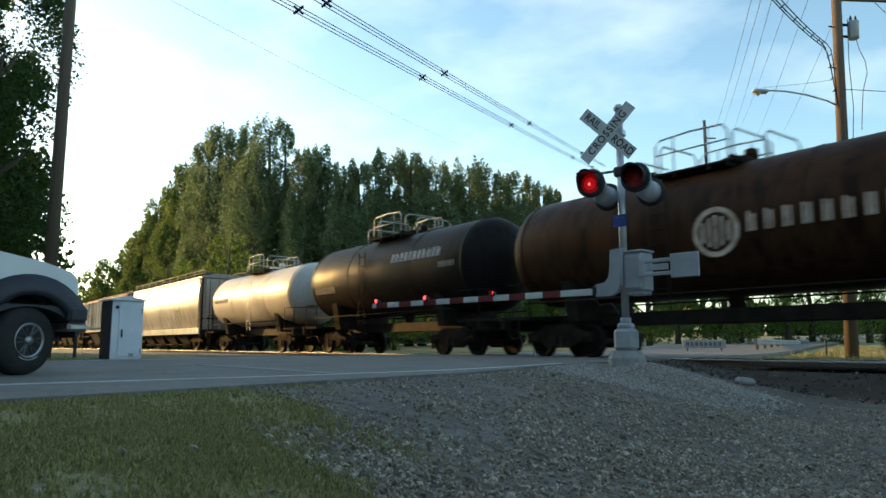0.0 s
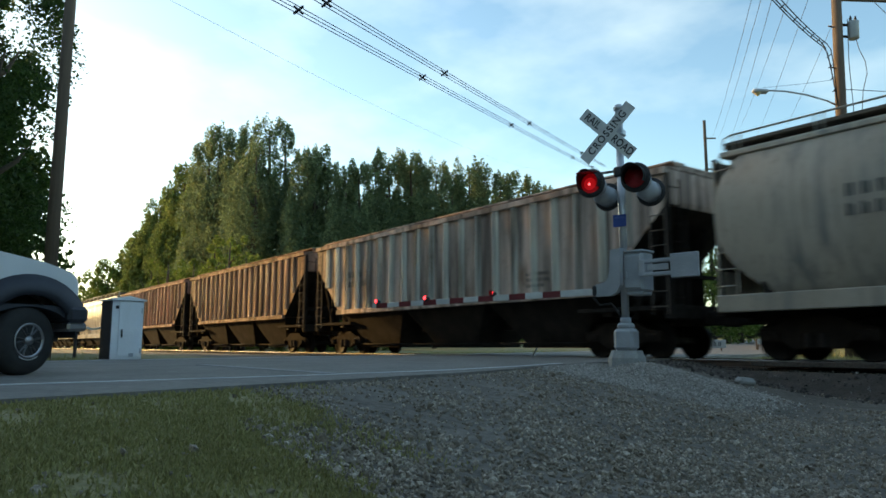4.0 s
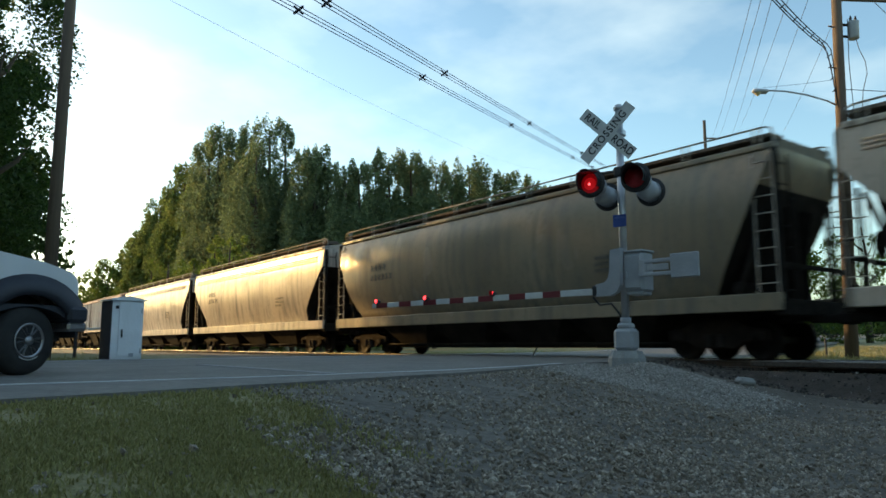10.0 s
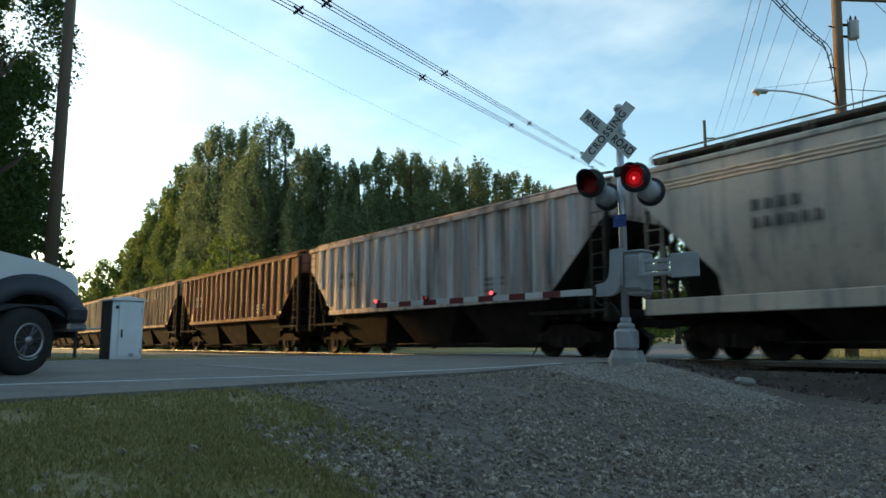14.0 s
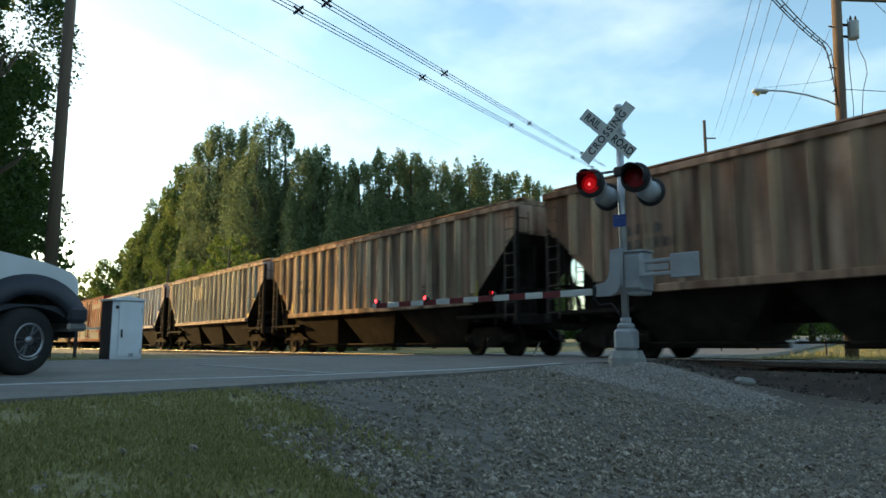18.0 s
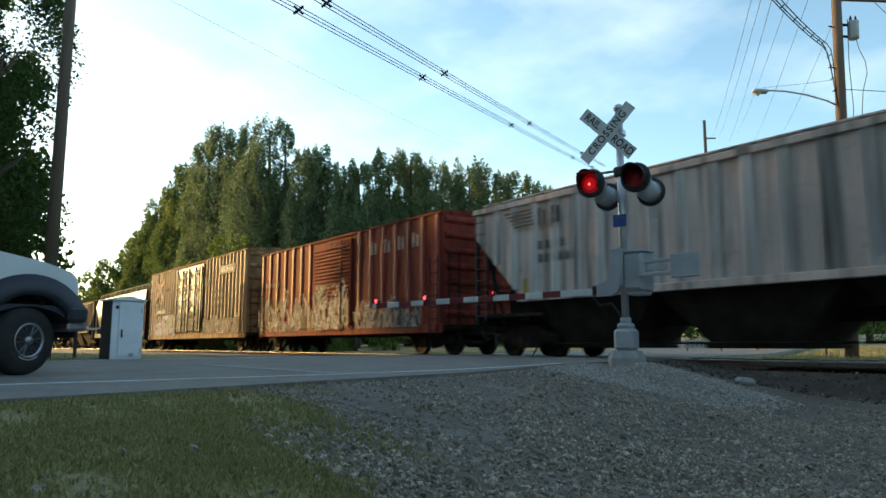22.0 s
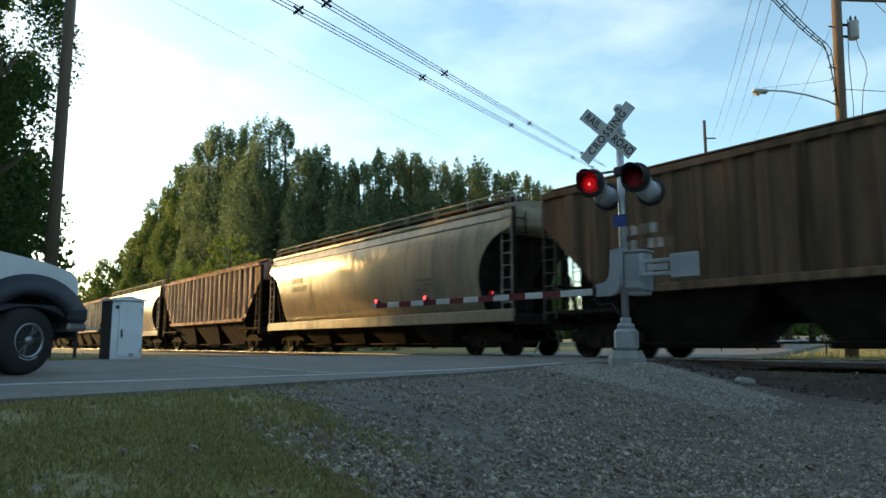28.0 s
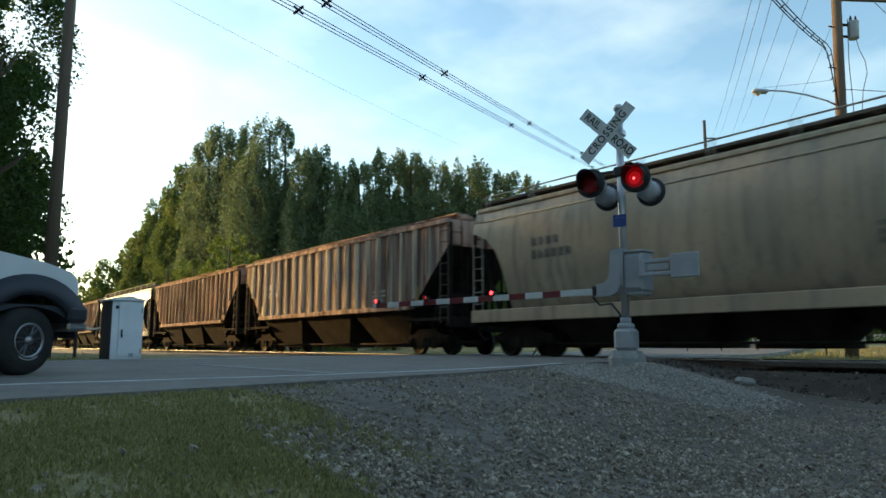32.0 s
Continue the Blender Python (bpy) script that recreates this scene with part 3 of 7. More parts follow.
def bays(parent, half_in, n, z_top, mat):
    pitch = 2 * half_in / n

    def make():
        b = Build()
        w0, w1, y0, y1, d = pitch * 0.49, pitch * 0.25, 1.42, 0.85, z_top - 0.38
        vs = [(-w0, -y0, 0), (w0, -y0, 0), (w0, y0, 0), (-w0, y0, 0), (-w1, -y1, -d), (w1, -y1, -d), (w1, y1, -d), (-w1, y1, -d)]
        b.add(vs, [(0, 1, 5, 4), (1, 2, 6, 5), (2, 3, 7, 6), (3, 0, 4, 7), (4, 5, 6, 7), (0, 3, 2, 1)])
        b.box((0, 0, -d - 0.07), (w1 * 2 + 0.2, 1.8, 0.14), 0.02)
        b.tube([(-w0, -1.0, -d - 0.02), (w0, -1.0, -d - 0.02)], 0.03, 6)
        return b
    for i in range(n):
        part("hopper_bay", cached(("bay", n, round(pitch, 1), z_top), make), mat, parent, m=pose(-half_in + (i + 0.5) * pitch, 0, z_top))
    part("centre_sill", cached("centre_sill%.1f" % half_in, lambda: Build().box((0, 0, 0), (2 * half_in + 5.0, 0.34, 0.30), 0.02)), M_STEELDARK, parent, m=pose(0, 0, 0.92))


def end_plates(car, hb):
    """Shear plates, gussets and brake gear under the slanted ends."""
    for s in (-1, 1):
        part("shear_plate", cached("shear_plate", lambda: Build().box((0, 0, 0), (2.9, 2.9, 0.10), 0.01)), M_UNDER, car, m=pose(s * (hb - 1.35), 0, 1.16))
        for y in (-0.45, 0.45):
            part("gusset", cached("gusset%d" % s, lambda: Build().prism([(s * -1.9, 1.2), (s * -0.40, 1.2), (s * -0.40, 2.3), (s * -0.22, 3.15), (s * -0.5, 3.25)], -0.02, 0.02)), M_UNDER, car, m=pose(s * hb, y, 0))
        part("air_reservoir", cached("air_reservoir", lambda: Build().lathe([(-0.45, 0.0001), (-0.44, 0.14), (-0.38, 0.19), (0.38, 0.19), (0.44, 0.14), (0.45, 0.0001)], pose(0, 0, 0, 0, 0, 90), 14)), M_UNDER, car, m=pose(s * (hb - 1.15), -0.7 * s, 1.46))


def rib_hopper(car, L, mats, rng):
    body, roof, under, mark, ribs = mats[:5]
    half, hb = L / 2, L / 2 - 0.60
    zb, zt = 1.60, 4.36
    rows = [(zb, 1.50, hb - 1.98), (3.50, 1.50, hb - 0.03), (3.62, 1.50, hb), (zt, 1.50, hb)]
    part("body", hull(rows, ends=False), body, car, "ribbed steel hopper side with slanted ends")
    car_ends(car, rows, 3.50, body)
    part("top_chord", Build().box((0, -1.53, zt - 0.06), (2 * hb + 0.05, 0.12, 0.16), 0.015).box((0, 1.53, zt - 0.06), (2 * hb + 0.05, 0.12, 0.16), 0.015), body, car)
    part("side_sill", Build().box((0, -1.55, zb), (2 * hb - 3.9, 0.14, 0.18), 0.015).box((0, 1.55, zb), (2 * hb - 3.9, 0.14, 0.18), 0.015), body, car)
    part("roof", Build().prism([(-1.52, zt + 0.02), (1.52, zt + 0.02), (0.5, zt + 0.15), (-0.5, zt + 0.15)], -hb - 0.02, hb + 0.02, "x"), roof, car)
    part("hatch_cover", cached(("trough", round(L, 1)), lambda: Build().box((0, 0, 0), (2 * hb - 1.6, 0.6, 0.12), 0.03)), roof, car, m=pose(0, 0, zt + 0.2))
    running_board(car, 2 * hb, zt + 0.19, roof, rails=False, half=0.95, thick=0.05)
    n = 20
    for i in range(n):
        x = -hb + 1.05 + i * (2 * hb - 2.1) / (n - 1)
        low = max(zb + 0.08, zb + 0.12 + (abs(x) - (hb - 1.98)) * 0.98)
        h = zt - 0.14 - low
        if h < 0.4:
            continue
        for s in (-1, 1):
            rib = cached(("side_rib", round(h, 2)), lambda: Build().prism([(-0.085, 0), (-0.05, 0), (-0.058, -0.10), (-0.080, -0.10)], 0, h, "z").prism([(0.05, 0), (0.085, 0), (0.080, -0.10), (0.058, -0.10)], 0, h, "z"))
            part("side_rib", rib, ribs, car, m=pose(x, s * 1.50, low, 0, 0, 0 if s < 0 else 180))
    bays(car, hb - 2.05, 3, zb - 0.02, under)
    end_frame(car, half, M_LADDER, zt - 0.1, 3.2)
    lettering(car, mark, rng, hb, 2.2, 2.9, -1.515)
    end_plates(car, hb)
    finish(car, half)


def smooth_hopper(car, L, mats, rng, style=0):
    body, roof, under, mark = mats[:4]
    half, hb = L / 2, L / 2 - 0.60
    zs, zt = (1.22, 4.34)
    rows = []
    for i in range(25):
        t = i / 24
        z = zs + t * (zt - zs)
        if style == 1:
            bulge = 1.60 - 0.13 * ((z - 3.3) / 1.3) ** 2
        else:
            bulge = 1.62 - 0.27 * abs((z - 3.0) / 1.4) ** 2.2
        if style == 1:
            end = hb - 0.04 - 1.75 * min(1, max(0, (3.55 - z) / 1.75))
        elif style == 3:
            end = hb - 0.06 - 0.9 * abs(2 * t - 1.15) ** 2.6
        elif style == 2:
            end = hb - 0.08 - 1.55 * (1 - t) ** 1.35
        else:
            end = hb - 0.04 - 1.45 * math.sqrt(max(0, 1 - min(1, max(0, (z - 2.0) / 1.62)) ** 2))
        rows.append((z, bulge, end))
    part("body", hull(rows, nx=30, ends=style == 3), body, car, "smooth curved steel hopper side")
    if style < 3:
        car_ends(car, rows, rows[18][0], body)
    we = 1.52 if style == 1 else 1.40
    part("roof", Build().prism([(-we, zt - 0.02), (-we + 0.06, zt + 0.10), (-0.6, zt + 0.24), (0.6, zt + 0.24), (we - 0.06, zt + 0.10), (we, zt - 0.02)], -hb + 0.1, hb - 0.1, "x"), roof, car)
    part("eave_rail", Build().box((0, -we, zt), (2 * hb - 0.3, 0.10, 0.12), 0.02).box((0, we, zt), (2 * hb - 0.3, 0.10, 0.12), 0.02), body, car)
    if style == 0:
        part("upper_bead", Build().tube([(-hb + 0.4, 0, 0), (hb - 0.4, 0, 0)], 0.03, 8), body, car, m=pose(0, -1.62 + 0.27 * ((zt - 0.36 - 3.0) / 1.4) ** 2.2, zt - 0.36))
    if style == 1:
        for dz in (0.34, 0.43, 0.52):
            part("upper_bead", cached(("bead", round(L, 1)), lambda: Build().tube([(-hb + 0.5, 0, 0), (hb - 0.5, 0, 0)], 0.030, 8)), body, car, m=pose(0, -1.60 + 0.13 * ((zt - dz - 3.3) / 1.3) ** 2, zt - dz))
        for x in [hb * q + d for q in (-0.62, -0.31, 0.0, 0.31, 0.62) for d in (-0.10, 0.10)]:
            seam = Build().add([(x + dx, -w - 0.008 * (dx == 0) - 0.002, z) for z, w, _ in rows[3:-6] for dx in (-0.035, 0, 0.035)], [(3 * j + i, 3 * j + i + 1, 3 * j + i + 4, 3 * j + i + 3) for j in range(len(rows) - 10) for i in (0, 1)])
            part("side_seam", seam, body, car)
    hatch = cached("round_hatch", lambda: Build().lathe([(0, 0.30), (0.10, 0.30), (0.14, 0.25), (0.15, 0)], pose(0, 0, 0, 0, -90, 0), 16))
    for i in range(8):
        part("roof_hatch", hatch, roof, car, m=pose(-hb + 1.6 + i * (2 * hb - 3.2) / 7, 0, zt + 0.23))
    if style == 1:
        running_board(car, 2 * hb - 0.3, zt + 0.30, M_WALKWAY, rails=True, half=1.08, thick=0.08, top=0.13, rail_y=1.34)
    else:
        running_board(car, 2 * hb - 0.3, zt + 0.28, M_WALKWAY, rails=True, half=0.98, thick=0.08, top=0.18, rail_y=1.24)
    part("side_sill", Build().box((0, -1.50, zs - 0.06), (2 * hb + 0.05, 0.12, 0.36), 0.02).box((0, 1.50, zs - 0.06), (2 * hb + 0.05, 0.12, 0.36), 0.02), body, car)
    bays(car, hb - 2.9, 3 if style == 1 else 4, zs - 0.1, under)
    end_frame(car, half, M_ROOFRAIL, zt - 0.05, 3.3)
    if style == 3:
        for s in (-1, 1):
            part("end_panel", Build().box((s * (hb - 0.02), 0, 2.75), (0.06, 2.96, 3.0), 0.01), body, car, "flat pale end panel")
            for y in (-1.2, -0.4, 0.4, 1.2):
                part("end_post", cached("end_post", lambda: Build().box((0, 0, 0), (0.10, 0.09, 3.0), 0.012)), body, car, m=pose(s * (hb + 0.06), y, 2.75))
    lettering(car, mark, rng, hb, 2.4, 3.0, -1.625)
    end_plates(car, hb)
    finish(car, half)


def box_car(car, L, mats, rng, tall=False):
    body, roof, under, mark = mats[:4]
    half = L / 2
    hb = half - (0.85 if tall else 1.08)
    zb, zt = 0.98, (5.26 if tall else 4.66)
    part("body", hull([(zb, 1.50, hb), (zt, 1.50, hb)], nx=4), body, car, "ribbed steel box")
    part("side_sill", Build().box((0, -1.50, zb - 0.12), (2 * hb, 0.10, 0.30), 0.015).box((0, 1.50, zb - 0.12), (2 * hb, 0.10, 0.30), 0.015), body, car)
    part("roof", Build().prism([(-1.56, zt - 0.06), (-1.56, zt + 0.02), (0, zt + 0.16), (1.56, zt + 0.02), (1.56, zt - 0.06)], -hb - 0.03, hb + 0.03, "x"), roof, car)
    for i in range(12):
        part("roof_seam", cached("roof_seam", lambda: Build().prism([(-1.55, 0), (0, 0.15), (1.55, 0), (1.55, 0.06), (0, 0.21), (-1.55, 0.06)], -0.04, 0.04, "x")), roof, car, m=pose(-hb + (i + 0.5) * 2 * hb / 12, 0, zt + 0.0))
    dw = 3.1 if not tall else 4.9
    n = 18 if not tall else 34
    for i in range(n):
        x = -hb + 0.25 + i * (2 * hb - 0.5) / (n - 1)
        if abs(x) < dw / 2 + 0.1:
            continue
        for s in (-1, 1):
            part("side_post", cached(("post", zt), lambda: Build().prism([(-0.10, 0), (0.10, 0), (0.06, -0.07), (-0.06, -0.07)] if not tall else [(-0.075, 0), (0.075, 0), (0.04, -0.075), (-0.04, -0.075)], 0, zt - zb - 0.1, "z")), mats[5], car, m=pose(x, s * 1.50, zb + 0.03, 0, 0, 0 if s < 0 else 180))
    for s in (-1, 1):
        for d in ((0,) if not tall else (-1, 1)):
            w = dw if not tall else dw / 2 - 0.03
            dr = part("door", cached(("door", w, zt), lambda: Build().box((0, 0, 0), (w, 0.08, zt - zb - 0.35), 0.02)), body if not tall else mats[4], car, "sliding steel door", pose(d * dw / 4, s * 1.56, (zt + zb) / 2 - 0.02))
            m = 9 if tall else 20
            for j in range(m):
                part("door_rib", cached(("door_rib", w), lambda: Build().box((0, 0, 0), (w - 0.2, 0.07, 0.14 if tall else 0.085), 0.03)), body if not tall else mats[4], dr, m=pose(0, s * 0.05, -(zt - zb) / 2 + 0.45 + j * (zt - zb - 0.9) / (m - 1)))
            part("lock_bar", cached(("lock_bar", zt), lambda: Build().tube([(0, 0, -(zt - zb) / 2 + 0.2), (0, 0, (zt - zb) / 2 - 0.2)], 0.03, 8)), M_STEELDARK, dr, m=pose(w * 0.3, s * 0.11, 0))
    for s in (-1, 1):
        for j in range(7):
            part("end_rib", cached("end_rib", lambda: Build().prism([(-0.13, 0), (0.13, 0), (0.04, 0.09), (-0.04, 0.09)], -1.4, 1.4)), body, car, m=pose(s * hb, 0, zb + 0.35 + j * (zt - zb - 0.6) / 6, 0, 90 * s, 0))
        for y in (-1.54, 1.54):
            ladder(car, mats[2], s * (hb - 0.35), y * 1.04, 0.6, 2.6 if not tall else 2.9, 0.42, 7)
        ladder(car, mats[2], s * (hb + 0.12), -1.1, 0.75, 2.6, 0.42, 7, 90, "end_ladder")
    part("centre_sill", Build().box((0, 0, 0.82), (2 * half - 1.2, 0.5, 0.36), 0.02), M_STEELDARK, car)
    part("floor_beam", Build().box((0, 0, 0.90), (2 * hb - 0.1, 2.8, 0.12), 0.01), M_STEELDARK, car)
    finish(car, half)


def base_pale(m):
    return m.get("pale", 0) > 0


def tank_car(car, L, mats, rng, rad=1.5, zc=2.85, px=-0.6):
    body, roof, under, mark = mats[:4]
    half, hb = L / 2, L / 2 - 0.47
    prof = [(-hb + 0.88 * (1 - math.cos(i / 8 * math.pi / 2)), rad * math.sin(i / 8 * math.pi / 2)) for i in range(9)]
    prof[0] = (-hb, 0.0001)
    prof += [(-hb + 1.0 + j * (2 * hb - 2.0) / 8, rad) for j in range(1, 8)] + [(-x, r) for x, r in reversed(prof)]
    part("tank_shell", Build().lathe(prof, pose(0, 0, zc), 48), body, car, "riveted cylindrical steel tank")
    for x in (-hb + 0.90, -hb * 0.36, hb * 0.36, hb - 0.90):
        part("weld_band", cached(("band", rad), lambda: Build().lathe([(-0.04, rad + 0.004), (-0.03, rad + 0.014), (0.03, rad + 0.014), (0.04, rad + 0.004)], None, 48)), body, car, m=pose(x, 0, zc))
    part("manway_dome", Build().lathe([(0, 0.42), (0.17, 0.42), (0.22, 0.36), (0.24, 0)], pose(px + 0.6, 0, zc + rad - 0.06, 0, -90, 0), 20), body, car)
    part("valve_cover", Build().lathe([(0, 0.16), (0.22, 0.16), (0.26, 0.1), (0.26, 0)], pose(px + 0.9, 0.1, zc + rad + 0.1, 0, -90, 0), 12), body, car)
    zt = zc + rad
    plat = part("platform", Build().box((px, -0.80, zt - 0.10), (2.2, 0.5, 0.05), 0.01).box((px, 0.80, zt - 0.10), (2.2, 0.5, 0.05), 0.01).box((px - 1.05, 0, zt - 0.02), (0.1, 2.0, 0.08)).box((px + 1.05, 0, zt - 0.02), (0.1, 2.0, 0.08)), under, car)
    # long bowed top rails on tall hoops, with a lower guard at either end
    for y in (-0.95, 0.95):
        rl = Build()
        rl.tube([(px - 0.95, y, zt - 0.2), (px - 0.95, y, zt + 0.62), (px - 0.82, y, zt + 0.76), (px, y, zt + 0.80), (px + 0.82, y, zt + 0.76), (px + 0.95, y, zt + 0.62), (px + 0.95, y, zt - 0.2)], 0.024, 6)
        rl.tube([(px - 0.95, y, zt + 0.40), (px + 0.95, y, zt + 0.40)], 0.02, 6)
        for x in (-0.45, 0.45):
            rl.tube([(px + x, y, zt - 0.2), (px + x, y, zt + 0.78)], 0.02, 6)
        part("side_railing", rl, M_GREYPAINT, plat, "pale tubular guard rail")
    for x in (-0.95, 0.95, -1.7, 1.7):
        rl = Build()
        h = 0.70 if abs(x) < 1.3 else 0.46
        rl.tube([(px + x, -0.75, zt - 0.2), (px + x, -0.75, zt + h - 0.12), (px + x, -0.62, zt + h), (px + x, 0.62, zt + h), (px + x, 0.75, zt + h - 0.12), (px + x, 0.75, zt - 0.2)], 0.024, 6)
        part("end_hoop", rl, M_GREYPAINT, plat, "pale tubular hoop")
    for s in (-1, 1):
        ladder(car, M_GREYPAINT if base_pale(body) else under, 0.75 if base_pale(body) else -0.9, s * 1.56, 1.05, zt - 1.7, 0.42, 8)
    part("centre_sill", Build().box((0, 0, 0.98), (2 * half - 1.0, 0.44, 0.34), 0.02), M_STEELDARK, car)
    for s in (-1, 1):
        part("saddle", Build().prism([(-1.1, 0.95), (1.1, 0.95), (1.30, zc - 0.92), (0.9, zc - 1.22), (0, zc - rad + 0.02), (-0.9, zc - 1.22), (-1.30, zc - 0.92)], s * (half - 2.9) - 0.2, s * (half - 2.9) + 0.2, "x"), under, car)
        part("end_platform", Build().box((s * (half - 1.0), 0, 1.05), (1.3, 2.9, 0.10), 0.015).box((s * (half - 0.55), 0, 0.92), (0.16, 3.0, 0.34), 0.02), under, car)
        er = Build()
        for y in (-1.42, 1.42):
            er.tube([(s * (half - 1.6), y, 1.1), (s * (half - 1.6), y, 2.0), (s * (half - 0.6), y, 2.0), (s * (half - 0.6), y, 1.1)], 0.02, 6)
        er.tube([(s * (half - 0.6), -1.42, 2.0), (s * (half - 0.6), 1.42, 2.0)], 0.02, 6)
        part("hand_rail", er, under, car)
        part("side_rail", cached(("siderail", round(L, 1)), lambda: Build().tube([(-half + 1.6, 0, 0), (half - 1.6, 0, 0)], 0.024, 6)), under, car, m=pose(0, s * 1.50, 1.45))
        part("sill_step", cached("sill_step", lambda: ladder_mesh(0.75, 0.4, 2)), under, car, m=pose((half - 1.0), s * 1.45, 0.45))
        part("sill_step", cached("sill_step", lambda: ladder_mesh(0.75, 0.4, 2)), under, car, m=pose(-(half - 1.0), s * 1.45, 0.45))
    part("bottom_outlet", Build().lathe([(0, 0.2), (0.4, 0.2), (0.5, 0.12), (0.7, 0.12)], pose(0, 0, zc - rad + 0.1, 0, 90, 0), 14), under, car)
    finish(car, half)


def lettering(car, mark, rng, hb, z0, z1, y):
    """Unreadable car numbers: rows of small bars."""
    if mark is None:
        return
    b = Build()
    x = -hb + 2.7
    bars(b, x, z1, 1.1, 0.24, 4, y, rng)
    bars(b, x, z1 - 0.36, 1.5, 0.24, 6, y, rng)
    bars(b, hb - 4.6, z0, 0.9, 0.10, 7, y, rng)
    bars(b, hb - 4.6, z0 - 0.16, 0.9, 0.10, 7, y, rng)
    bars(b, hb - 4.6, z0 - 0.32, 0.7, 0.10, 5, y, rng)
    tagged(part("lettering", b, mark, car, "faded stencilled lettering"), kind="stuff")


def finish(car, half):
    truck(car, half - 2.35, M_TRUCK)
    truck(car, -(half - 2.35), M_TRUCK)
    coupler(car, half, 1)
    coupler(car, half, -1)


M_WHEEL = surface("worn_wheel_steel", (0.016, 0.0135, 0.012), (0.030, 0.024, 0.021), 5, 0.7, 0.1, spec=0.1)
M_TRUCK = surface("rusty_truck_casting", (0.018, 0.014, 0.0115), (0.034, 0.025, 0.020), 3, 0.9, spec=0.05)
# Near-black: shade beneath the cars and in their ends is part of this colour.
M_UNDER = surface("shaded_dirty_underframe", (0.020, 0.0165, 0.0145), (0.036, 0.030, 0.026), 2, 0.9, spec=0.05)
M_ROOFRAIL = surface("worn_pale_steel", (0.42, 0.39, 0.34), (0.24, 0.20, 0.16), 3, 0.7, 0.1, relief=0, spec=0.2)
M_LADDER = surface("dull_grimy_steel", (0.085, 0.072, 0.062), (0.13, 0.11, 0.095), 4, 0.8, spec=0.1)
M_WALKWAY = surface("rusty_grating", (0.10, 0.085, 0.07), (0.17, 0.14, 0.115), 4, 0.9, spec=0.05)
M_MARKW = surface("white_stencil", (0.70, 0.70, 0.68), (0.45, 0.45, 0.43), 5, 0.6, relief=0, spec=0.08)
M_MARKB = surface("black_stencil", (0.06, 0.06, 0.06), (0.14, 0.14, 0.13), 5, 0.6, relief=0, spec=0.08)
WHEELS, CARS = [], []

RUST = (0.13, 0.055, 0.028)
